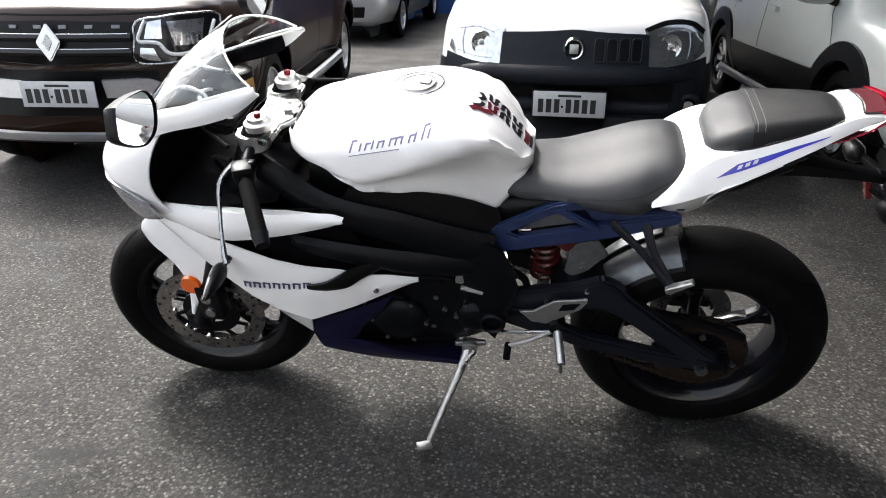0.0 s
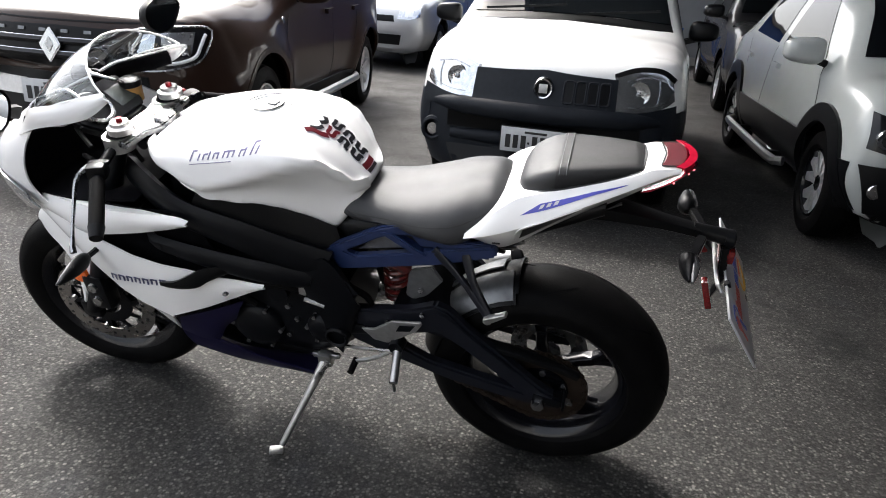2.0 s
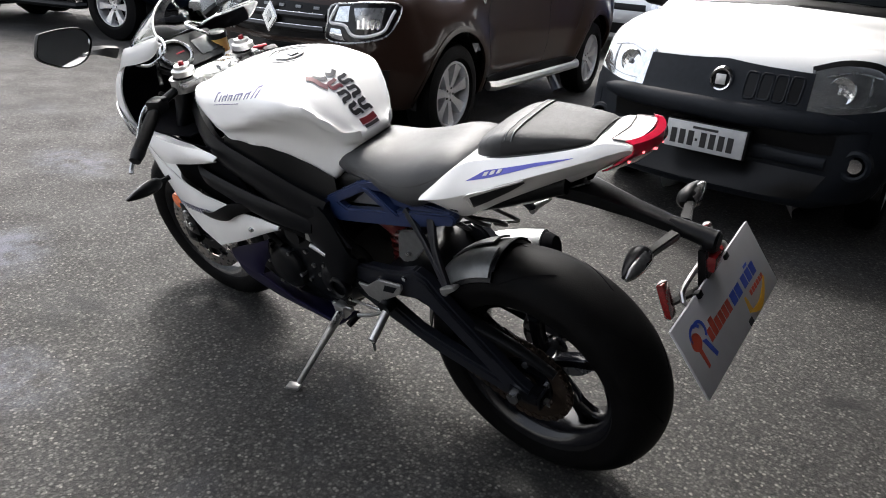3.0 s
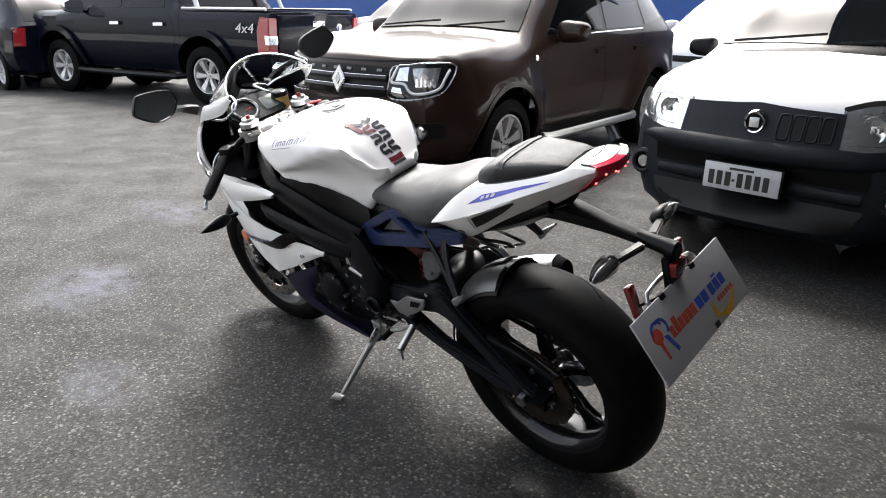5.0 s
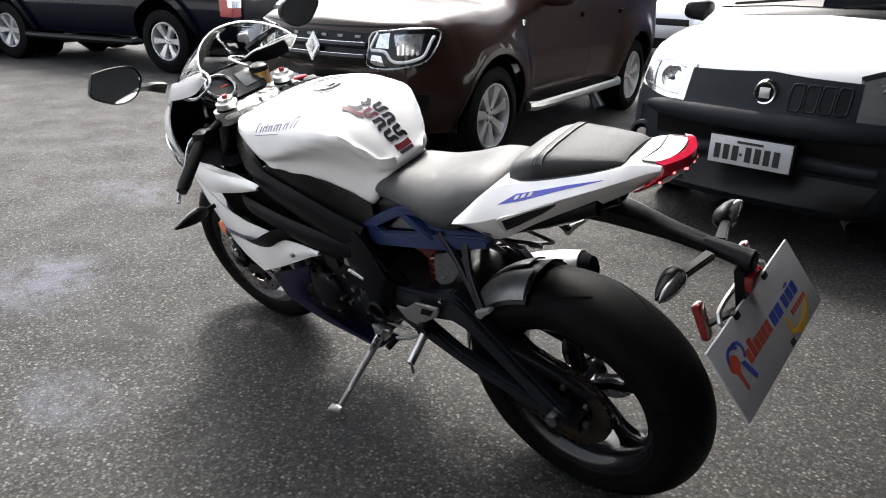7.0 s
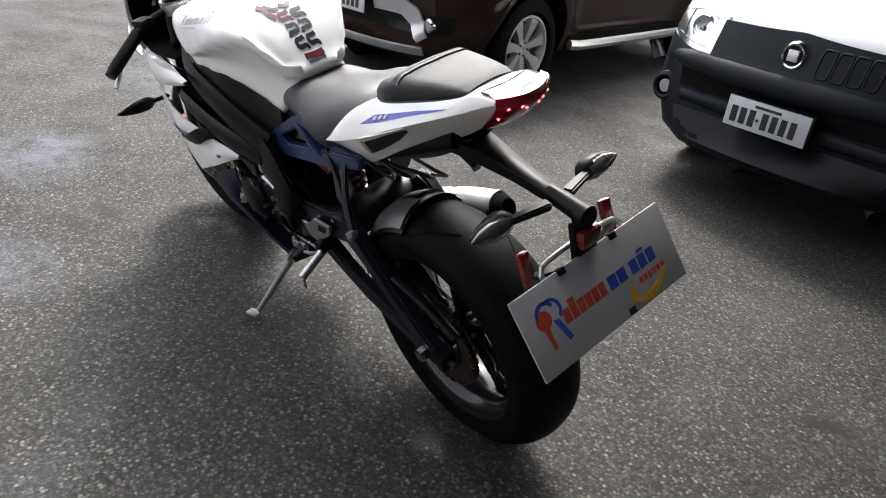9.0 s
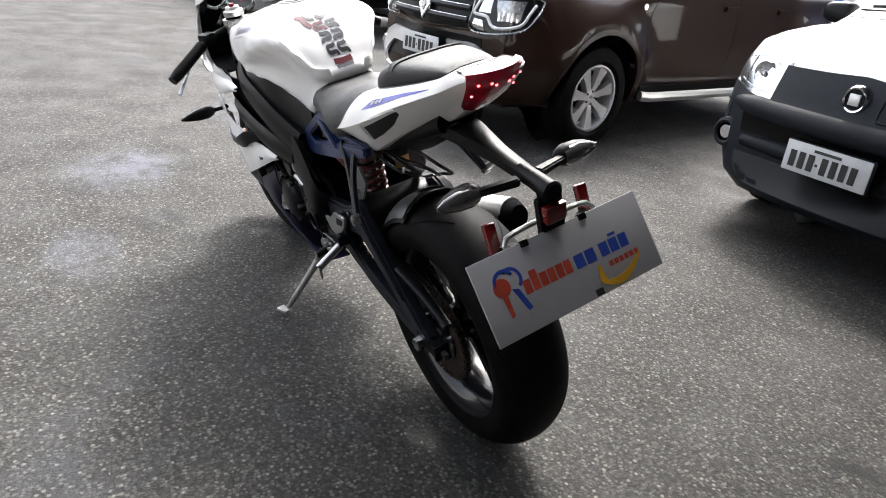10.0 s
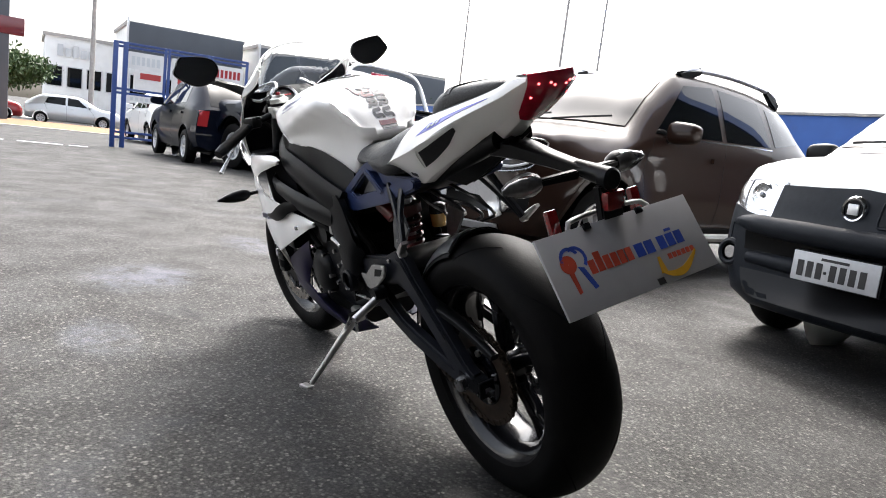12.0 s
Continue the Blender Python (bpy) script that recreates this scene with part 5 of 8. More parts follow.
def motorcycle():
    bike = thing("sport_motorcycle", "white sport motorcycle with blue frame leaning on its side stand", "motorcycle", BIKE)
    P = lambda name, bm, mat, label="", **k: part(name, bm, mat, bike, label, **k)

    # wheels
    rear = bike_wheel(bike, "rear_wheel", (0.631, 0, 0.315), 0.315, 0.090, 0.214, 0, True)
    front = bike_wheel(bike, "front_wheel", (-0.690, 0, 0.300), 0.299, 0.060, 0.214, 5, False)
    for s in (-1, 1):
        part("brake_disc", ring_disc(0.112, 0.152, s * 0.062, 0.0022), DISC, front, "drilled steel brake disc")
        part("disc_carrier", ring_disc(0.045, 0.080, s * 0.060, 0.003), MATT, front)
        for k in range(30):
            a, r = 2 * math.pi * k / 30, (0.120, 0.132, 0.144)[k % 3]
            part("disc_hole", revolve([(-0.0004, 0.0005), (-0.0004, 0.0052), (0.0004, 0.0052), (0.0004, 0.0005)], 8, "y", (r * math.cos(a), s * 0.0648, r * math.sin(a))), INK, front)
        for k in range(10):
            a = 2 * math.pi * k / 10
            part("disc_bobbin", revolve([(-0.006, 0.0005), (-0.006, 0.008), (0.006, 0.008), (0.006, 0.0005)], 10, "y", (0.109 * math.cos(a), s * 0.062, 0.109 * math.sin(a))), STEEL, front)
            part("carrier_arm", bar((0.074 * math.cos(a), s * 0.061, 0.074 * math.sin(a)), (0.108 * math.cos(a + 0.12), s * 0.061, 0.108 * math.sin(a + 0.12)), 0.005, 0.011), MATT, front)
    part("brake_disc", ring_disc(0.06, 0.105, 0.07, 0.002), STEEL, rear)
    teeth = []
    for k in range(94):
        a = math.pi * 2 * k / 94
        r = 0.116 if k % 2 else 0.109
        teeth.append((r * math.cos(a), r * math.sin(a)))
    part("sprocket", slab(teeth, -0.080, -0.074), SPROCKET, rear, "oily brown steel rear sprocket")
    part("sprocket_carrier", revolve([(-0.083, 0.03), (-0.083, 0.070), (-0.06, 0.075), (-0.05, 0.04)], 28), ALLOYD, rear)
    for k in range(5):
        a = 2 * math.pi * k / 5 + 0.3
        part("sprocket_nut", revolve([(-0.090, 0.0005), (-0.090, 0.008), (-0.08, 0.009), (-0.08, 0.0005)], 6, "y", (0.058 * math.cos(a), 0, 0.058 * math.sin(a))), STEEL, rear)
    # sparse tread grooves, cut as thin dark bands standing in the tyre's surface
    for wheel, R, half, kk in ((rear, 0.315, 0.090, 9), (front, 0.299, 0.060, 9)):
        for k in range(kk):
            for s in (-1, 1):
                g = []
                for u in np.linspace(0, 1, 10):
                    t = radians(18 + 46 * u) * s
                    y = half * math.sin(t) / math.sin(radians(82))
                    r = R - half * 0.80 * (1 - math.cos(t)) + 0.0006
                    row = []
                    for w in (-0.009, 0.009):
                        a = 2 * math.pi * (k + (0.5 if s > 0 else 0)) / kk + 0.42 * u + w * (1.2 - u)
                        row.append((r * math.cos(a), y, r * math.sin(a)))
                    g.append(row)
                part("tread_groove", fix(skin(np.array(g), 0.001)), LINING, wheel)

    # chain
    links = []
    A, B, ra, rb = np.array([0.631, 0.315]), np.array([0.155, 0.425]), 0.113, 0.040
    d = B - A
    base = math.atan2(d[1], d[0])
    off = math.acos((ra - rb) / np.linalg.norm(d))
    loop = [A + ra * np.array([math.cos(t), math.sin(t)]) for t in np.linspace(base + off, base + 2 * math.pi - off, 60)]
    loop += [B + rb * np.array([math.cos(t), math.sin(t)]) for t in np.linspace(base - off, base + off, 16)]
    loop = poly([tuple(q) for q in loop + loop[:1]], 113)
    for i in range(112):
        a, b = loop[i], loop[i + 1]
        for y in (-0.084, -0.070) if i % 2 else (-0.081, -0.073):
            links.append(bar((a[0], y, a[1]), (b[0], y, b[1]), 0.0025, 0.013))
        links.append(revolve([(-0.0865, 0.0005), (-0.0865, 0.004), (-0.0675, 0.004), (-0.0675, 0.0005)], 6, "y", (a[0], 0, a[1])))
    P("chain", join(*links), SPROCKET, "oiled drive chain", smooth=False)

    # swing arm, both sides, and its bridge
    for s in (-1, 1):
        o0, o1 = (s * 0.098, s * 0.130)
        arm = P("swing_arm", join(
            slab([(0.150, 0.520), (0.300, 0.548), (0.365, 0.578), (0.402, 0.566), (0.440, 0.524), (0.545, 0.438), (0.640, 0.358), (0.672, 0.342), (0.672, 0.296), (0.630, 0.294), (0.545, 0.364), (0.430, 0.454), (0.372, 0.490), (0.300, 0.470), (0.150, 0.440)], o0, o1, 0.007),
            slab([(0.130, 0.470), (0.200, 0.462), (0.262, 0.424), (0.345, 0.382), (0.500, 0.350), (0.610, 0.330), (0.650, 0.322), (0.650, 0.296), (0.600, 0.294), (0.525, 0.304), (0.387, 0.328), (0.260, 0.368), (0.140, 0.412)], s * 0.094, s * 0.126, 0.007)), SWING, "satin dark grey swing arm", angle=30)
        part("arm_rib", slab([(0.372, 0.560), (0.398, 0.554), (0.450, 0.506), (0.575, 0.404), (0.565, 0.394), (0.445, 0.474), (0.385, 0.530)], s * 0.130, s * 0.134, 0.0015), SWING, arm)
        part("axle_block", bar((0.610, s * 0.112, 0.330), (0.692, s * 0.112, 0.318), 0.040, 0.040, 0.9, 0.006), MATT, arm)
        part("axle_nut", revolve([(-0.012, 0.0005), (-0.012, 0.016), (0.008, 0.018), (0.008, 0.0005)], 6, "y", (0.632, s * 0.136, 0.316)), STEEL, arm)
        part("adjuster", bar((0.675, s * 0.112, 0.318), (0.716, s * 0.112, 0.315), 0.012, 0.012), STEEL, arm)
        part("adjuster_plate", box(0.690, 0.698, s * 0.092, s * 0.132, 0.298, 0.338, 0.003), MATT, arm)
        for x, z in ((0.245, 0.505), (0.335, 0.545)):
            part("arm_bolt", revolve([(-0.004, 0.0005), (-0.004, 0.006), (0.004, 0.006)], 10, "y", (x, s * 0.132, z)), STEEL, arm)
    P("swing_arm_bridge", beam([(0.26, 0, 0.50), (0.33, 0, 0.52), (0.37, 0, 0.50)], 0.23, [0.06, 0.08, 0.05], 8), MATT)
    def over_tyre(a0, a1, y0, y1, r0, drop, m=9):
        g = []
        for a in np.linspace(radians(a0), radians(a1), 20):
            row = []
            for t in np.linspace(y0, y1, m):
                r = r0 - drop * abs(t / 0.088) ** 2.6
                row.append((0.631 + r * math.cos(a), t, 0.315 + r * math.sin(a)))
            g.append(row)
        return fix(skin(np.array(g), 0.004, True))
    hug = P("rear_hugger", over_tyre(106, 172, -0.086, 0.086, 0.328, 0.046, 13), BLACKPL, "black plastic hugger over the rear tyre")
    part("hugger_trim", over_tyre(107, 152, -0.082, -0.014, 0.333, 0.046), SHIELD, hug, "satin metal trim on the hugger")
    part("hugger_trim", over_tyre(112, 140, 0.004, 0.060, 0.336, 0.046), SHIELD, hug)
    part("hugger_edge", over_tyre(104.5, 106, -0.070, 0.070, 0.331, 0.046), MATT, hug)
    for s in (-1, 1):
        P("heat_shield", slab([(0.290, 0.626), (0.302, 0.646), (0.350, 0.660), (0.376, 0.622), (0.335, 0.568), (0.300, 0.545), (0.280, 0.560)], s * 0.078, s * 0.086, 0.003), SHIELD, "angular satin metal heat shield")
        P("shield_bolt", revolve([(-0.006, 0.0005), (-0.006, 0.006), (0.006, 0.006)], 10, "y", (0.320, s * 0.088, 0.585)), STEEL)
    for k, pts in enumerate(([(0.42, -0.055, 0.735), (0.46, -0.05, 0.722), (0.50, -0.035, 0.700), (0.50, 0.0, 0.672), (0.46, 0.03, 0.650)], [(0.41, -0.04, 0.730), (0.47, -0.03, 0.705), (0.52, 0.0, 0.690), (0.52, 0.04, 0.655), (0.47, 0.06, 0.63)], [(0.43, 0.0, 0.735), (0.50, 0.01, 0.715), (0.54, 0.03, 0.690), (0.53, 0.07, 0.65), (0.46, 0.08, 0.62)], [(0.40, -0.06, 0.715), (0.44, -0.05, 0.690), (0.47, -0.03, 0.668), (0.42, 0.0, 0.650)])):
        P("wiring_loom", tube(pts, 0.0055 - 0.0006 * k, 18, 7), CARBON, "loop of black glossy wiring under the tail")
    P("chain_guard", beam([(0.22, -0.095, 0.50), (0.40, -0.10, 0.47), (0.60, -0.10, 0.44), (0.72, -0.10, 0.40)], [0.03, 0.035, 0.02], 0.016, 12), BLACKPL)

    # frame spars
    for s in (-1, 1):
        up = [(-0.400, -0.070, 0.842), (-0.300, -0.122, 0.812), (-0.215, -0.146, 0.786), (-0.071, -0.148, 0.758), (0.043, -0.136, 0.720), (0.120, -0.124, 0.694)]
        lo = [(-0.420, -0.070, 0.790), (-0.320, -0.126, 0.766), (-0.229, -0.152, 0.738), (-0.111, -0.156, 0.702), (0.010, -0.146, 0.652), (0.100, -0.130, 0.632)]
        spar = P("frame_spar", ruled(flipped(up, s), flipped(lo, s), 24, 6, 0.010, 0.02), MATT, "satin black aluminium frame spar")
        part("spar_bolt", revolve([(-0.004, 0.0005), (-0.004, 0.006), (0.004, 0.007)], 10, "y", (-0.095, s * 0.166, 0.715)), STEEL, spar)
        duct = P("air_duct", ruled(flipped([(-0.335, -0.160, 0.706), (-0.31, -0.172, 0.692), (-0.138, -0.170, 0.670), (0.018, -0.152, 0.648), (0.075, -0.140, 0.640)], s), flipped([(-0.325, -0.164, 0.676), (-0.262, -0.176, 0.658), (-0.101, -0.174, 0.626), (0.0, -0.156, 0.606), (0.060, -0.144, 0.600)], s), 18, 4, 0.010, 0.016), MATT, "satin black plastic duct")
        part("duct_screw", revolve([(-0.004, 0.0005), (-0.004, 0.005), (0.004, 0.006)], 10, "y", (-0.200, s * 0.184, 0.672)), STEEL, duct)
        P("swing_arm_plate", ruled(flipped([(0.035, -0.140, 0.650), (0.11, -0.138, 0.690), (0.165, -0.135, 0.590), (0.150, -0.130, 0.520)], s), flipped([(0.060, -0.140, 0.560), (0.085, -0.140, 0.500), (0.095, -0.138, 0.430), (0.125, -0.135, 0.385)], s), 14, 5, 0.004, 0.02), MATT)
        P("pivot_facet", fix(([tuple(flipped([q], s)[0]) for q in ((0.062, -0.150, 0.560), (0.118, -0.150, 0.668), (0.150, -0.152, 0.640), (0.178, -0.140, 0.585), (0.150, -0.158, 0.588), (0.085, -0.146, 0.520), (0.165, -0.130, 0.560))], [[0, 1, 4], [1, 2, 4], [2, 3, 4], [0, 4, 5], [4, 3, 6], [4, 6, 5]])), SWING, "black faceted cover over the swing arm pivot", smooth=False)
        P("tank_skirt", ruled(flipped([(-0.19, -0.150, 0.822), (-0.10, -0.146, 0.815), (-0.035, -0.138, 0.812), (0.05, -0.112, 0.780), (0.12, -0.092, 0.742)], s), flipped([(-0.22, -0.145, 0.775), (-0.10, -0.150, 0.745), (-0.02, -0.146, 0.730), (0.06, -0.132, 0.700), (0.15, -0.110, 0.660)], s), 16, 4, 0.003, 0.008), BLACKPL, "matt black side cover under the tank")
        # blue subframe
        y = s * 0.122
        sub = P("subframe", join(
            slab([(0.084, 0.690), (0.240, 0.782), (0.292, 0.799), (0.318, 0.790), (0.332, 0.772), (0.300, 0.772), (0.268, 0.766), (0.236, 0.752), (0.150, 0.700), (0.175, 0.690), (0.300, 0.722), (0.380, 0.745), (0.496, 0.772), (0.510, 0.766), (0.505, 0.748), (0.371, 0.700), (0.140, 0.644), (0.100, 0.646)], s * 0.104, s * 0.126, 0.004),
            slab([(0.240, 0.772), (0.270, 0.776), (0.352, 0.726), (0.334, 0.716)], s * 0.106, s * 0.131, 0.003),
            slab([(0.300, 0.780), (0.335, 0.774), (0.393, 0.767), (0.500, 0.772), (0.490, 0.758), (0.380, 0.742), (0.330, 0.740)], s * 0.100, s * 0.116, 0.003)), BLUEF, "dark blue painted subframe", angle=25)
        part("subframe_window", slab([(0.175, 0.695), (0.240, 0.750), (0.300, 0.722)], s * 0.098, s * 0.102), SHIELD, sub, "grey panel behind the window")
        part("subframe_bolt", revolve([(-0.005, 0.0005), (-0.005, 0.006), (-0.001, 0.010), (0.005, 0.010)] if s < 0 else [(0.005, 0.0005), (0.005, 0.006), (0.001, 0.010), (-0.005, 0.010)], 14, "y", (0.107, s * 0.138, 0.672)), CHROME, sub)
        # passenger peg bracket
        br = P("passenger_bracket", join(beam(flipped([(0.365, -0.118, 0.742), (0.43, -0.14, 0.69), (0.502, -0.172, 0.618)], s), 0.012, [0.020, 0.013, 0.017], 8), beam(flipped([(0.438, -0.118, 0.748), (0.46, -0.145, 0.69), (0.506, -0.172, 0.618)], s), 0.012, [0.022, 0.015, 0.017], 8)), SWING, "black bracket for the passenger footrest")
        part("passenger_peg", beam(flipped([(0.500, -0.178, 0.612), (0.522, -0.184, 0.630), (0.545, -0.188, 0.648)], s), 0.016, [0.018, 0.014, 0.008], 8), ALU, br)
        part("peg_clamp", revolve([(-0.008, 0.0005), (-0.008, 0.010), (0.008, 0.010), (0.008, 0.0005)], 14, "y", (0.503, s * 0.176, 0.612)), ALU, br)
        # rider's footrest
        rs = P("heel_plate", slab([(0.180, 0.482), (0.214, 0.486), (0.262, 0.524), (0.336, 0.536), (0.338, 0.526), (0.322, 0.500), (0.248, 0.446), (0.212, 0.450)], s * 0.142, s * 0.150, 0.002), ALU, "bare aluminium heel plate")
        part("plate_slot", slab([(0.282, 0.516), (0.322, 0.523), (0.308, 0.502), (0.272, 0.494)], s * 0.1504, s * 0.1516), MATT, rs)
        part("rest_bracket", beam(flipped([(0.135, -0.128, 0.455), (0.20, -0.130, 0.462), (0.272, -0.135, 0.440)], s), 0.016, [0.036, 0.024, 0.036], 8), MATT, rs)
        part("footpeg", tube(flipped([(0.272, -0.138, 0.440), (0.287, -0.232, 0.400)], s), 0.011, 2, 10), ALU, rs)
        part("peg_feeler", tube(flipped([(0.286, -0.228, 0.395), (0.288, -0.230, 0.368)], s), 0.004, 2, 6), STEEL, rs)
        part("pivot_boss", revolve([(-0.018, 0.0005), (-0.018, 0.018), (0.014, 0.021), (0.014, 0.0005)], 16, "y", (0.272, s * 0.145, 0.445)), MATT, rs)
    lever = P("gear_lever", tube([(0.272, -0.150, 0.432), (0.215, -0.155, 0.392), (0.160, -0.158, 0.368)], 0.0055, 8, 8), ALU, "bare metal gear lever")
    part("lever_rubber", tube([(0.158, -0.150, 0.366), (0.156, -0.192, 0.358)], 0.009, 2, 10), RUBBER, lever)
    P("gear_rod", tube([(0.262, -0.150, 0.420), (0.12, -0.150, 0.405)], 0.0045, 2, 8), STEEL)

    # engine
    P("crankcase", loft_box([(-0.24, 0.115, 0.34, 0.56), (-0.12, 0.130, 0.315, 0.60), (0.04, 0.132, 0.320, 0.60), (0.13, 0.115, 0.370, 0.56)]), MATT, "black engine crankcase")
    P("cylinder_head", loft_box([(-0.30, 0.120, 0.56, 0.70), (-0.20, 0.130, 0.55, 0.745), (-0.05, 0.128, 0.58, 0.74), (0.04, 0.115, 0.60, 0.70)]), MATT)
    for x, z, r, s, y in ((-0.115, 0.420, 0.072, -1, 0.165), (0.075, 0.445, 0.048, -1, 0.158), (-0.06, 0.42, 0.085, 1, 0.165)):
        cover = P("engine_cover", revolve([(s * y, 0.0005), (s * y, r * 0.6), (s * (y - 0.012), r * 0.92), (s * (y - 0.02), r), (s * 0.11, r * 1.05)], 32, "y", (x, 0, z)), MATT, "black cast engine cover")
        for k in range(6):
            a = 2 * math.pi * k / 6
            part("cover_bolt", revolve([(s * (y - 0.008), 0.0005), (s * (y - 0.008), 0.006), (s * (y - 0.03), 0.006)], 8, "y", (x + r * 0.96 * math.cos(a), 0, z + r * 0.96 * math.sin(a))), STEEL, cover)
    P("sprocket_cover_ring", revolve([(-0.166, 0.022), (-0.170, 0.026), (-0.166, 0.032), (-0.15, 0.034)], 24, "y", (0.118, 0, 0.448)), MATT)
    P("clutch_arm", join(bar((0.050, -0.158, 0.625), (0.040, -0.158, 0.570), 0.010, 0.022, 0.9, 0.002), tube([(0.045, -0.163, 0.560), (0.095, -0.160, 0.545)], 0.006, 2, 8)), ALU, "bare metal clutch arm")
    P("starter_cap", revolve([(-0.03, 0.0005), (-0.03, 0.028), (0.03, 0.030), (0.03, 0.0005)], 20, "y", (-0.03, -0.13, 0.56)), MATT)
    for i, (x, z) in enumerate(((-0.02, 0.50), (-0.045, 0.535), (0.0, 0.46), (-0.17, 0.485), (-0.205, 0.46), (-0.03, 0.40))):
        P("engine_bolt", revolve([(-0.143, 0.0005), (-0.143, 0.007), (-0.12, 0.008)], 8, "y", (x, 0, z)), STEEL)
    for pts in ([(-0.20, -0.13, 0.66), (-0.10, -0.165, 0.60), (0.02, -0.155, 0.58), (0.07, -0.14, 0.52)], [(-0.24, -0.13, 0.60), (-0.16, -0.15, 0.54), (-0.10, -0.15, 0.50)], [(0.10, -0.10, 0.63), (0.15, -0.13, 0.60), (0.19, -0.11, 0.55), (0.20, -0.10, 0.48)]):
        P("hose", tube(pts, 0.009, 14, 8), RUBBER, "black rubber hose")
    P("belly_pan", loft_box([(-0.335, 0.10, 0.285, 0.42), (-0.20, 0.105, 0.262, 0.38), (0.02, 0.085, 0.258, 0.34)]), BLACKPL, "black belly pan")
    P("radiator", box(-0.43, -0.36, -0.15, 0.15, 0.44, 0.70, 0.01), BLACKPL, "black radiator")
    P("airbox", loft_box([(-0.30, 0.09, 0.72, 0.86), (-0.10, 0.10, 0.70, 0.80), (0.10, 0.085, 0.66, 0.74)]), BLACKPL)
    P("undertray", loft_box([(0.12, 0.085, 0.66, 0.76), (0.30, 0.090, 0.69, 0.78), (0.50, 0.080, 0.745, 0.80), (0.72, 0.05, 0.84, 0.88)]), BLACKPL, "black plastic tray under the seat")
    # rear shock
    coil = [(0.235 + 0.031 * math.cos(t), -0.010 + 0.031 * math.sin(t), 0.480 + 0.150 * t / (14 * math.pi)) for t in np.linspace(0, 14 * math.pi, 150)]
    shock = P("rear_shock", tube([(0.235, -0.01, 0.43), (0.235, -0.01, 0.67)], 0.016, 2, 12), STEEL, "rear shock absorber")
    part("spring", tube(coil, 0.0065, 150, 7, False), SPRING, shock, "red coil spring")
    part("spring_collar", revolve([(0.63, 0.012), (0.63, 0.040), (0.655, 0.040), (0.655, 0.012)], 20, "z", (0.235, -0.01, 0)), SPRING, shock)
    part("shock_reservoir", tube([(0.285, -0.075, 0.640), (0.250, -0.090, 0.675)], 0.020, 2, 14), SPRING, shock, "red shock reservoir")
    pot = P("fluid_pot", revolve([(0.575, 0.0005), (0.575, 0.020), (0.612, 0.022), (0.612, 0.0005)], 20, "z", (0.250, 0.075, 0)), GOLD, "amber brake fluid pot")
    part("pot_cap", revolve([(0.612, 0.0005), (0.612, 0.024), (0.634, 0.024), (0.638, 0.018), (0.638, 0.0005)], 20, "z", (0.250, 0.075, 0)), BLACKPL, pot)
    # silencer on the right flank
    sil = P("silencer", tube([(0.08, 0.150, 0.33), (0.20, 0.180, 0.368), (0.36, 0.222, 0.414), (0.49, 0.246, 0.446)], [0.036, 0.046, 0.047, 0.042], 18, 20), STEEL, "brushed steel silencer")
    part("silencer_tip", tube([(0.486, 0.245, 0.445), (0.512, 0.250, 0.452), (0.522, 0.252, 0.455)], [0.043, 0.041, 0.030], 6, 20), LINING, sil, "dark open end of the silencer")
    part("silencer_guard", tube([(0.36, 0.222, 0.424), (0.44, 0.238, 0.443), (0.492, 0.247, 0.456)], [0.040, 0.043, 0.040], 8, 20), ALU, sil)

    # tank
    def tank_half(zb, yb, zc, yc, zt):
        return [(0, zb), (yb * 0.6, zb), (yb, zb + 0.004), (yb + 0.22 * (yc - yb) - 0.006, zb + 0.5 * (zc - zb)), (yc - 0.010, zc - 0.012), (yc, zc), (yc * 0.965, zc + 0.022), (yc * 0.88, zc + 0.56 * (zt - zc)), (yc * 0.58, zt - 0.12 * (zt - zc)), (0, zt)]
    rows = [
        (-0.338, 0.880, 0.045, 0.888, 0.055, 0.898), (-0.318, 0.878, 0.100, 0.893, 0.112, 0.915), (-0.28, 0.876, 0.142, 0.892, 0.152, 0.936), (-0.24, 0.866, 0.158, 0.884, 0.168, 0.953),
        (-0.20, 0.842, 0.165, 0.866, 0.177, 0.966), (-0.155, 0.817, 0.166, 0.858, 0.182, 0.978), (-0.08, 0.808, 0.152, 0.880, 0.182, 0.989), (-0.02, 0.800, 0.138, 0.902, 0.178, 0.991),
        (0.04, 0.778, 0.118, 0.919, 0.166, 0.982), (0.08, 0.758, 0.104, 0.922, 0.150, 0.962), (0.115, 0.737, 0.094, 0.914, 0.128, 0.935), (0.15, 0.772, 0.085, 0.880, 0.105, 0.900), (0.178, 0.815, 0.068, 0.845, 0.078, 0.866), (0.194, 0.836, 0.045, 0.842, 0.05, 0.850)]
    tg = loft_x([(r[0], tank_half(*r[1:])) for r in rows], 64, 34)
    tank = P("fuel_tank", fix(closed_skin(tg)), BIKE_WHITE, "white painted fuel tank with knee recesses", angle=60)
    tv, tf = closed_skin(tg)
    tb = BVHTree.FromPolygons([tuple(v) for v in tv], tf)
    cap = part("filler_cap", drape(tb, [(-0.055 + 0.036 * math.cos(t), 0.036 * math.sin(t)) for t in np.linspace(math.pi, 0, 14)], [(-0.055 + 0.036 * math.cos(t), -0.036 * math.sin(t)) for t in np.linspace(math.pi, 0, 14)], "top", 14, 6, 0.004, 0.006, False), BIKE_WHITE, tank, "white filler cap")
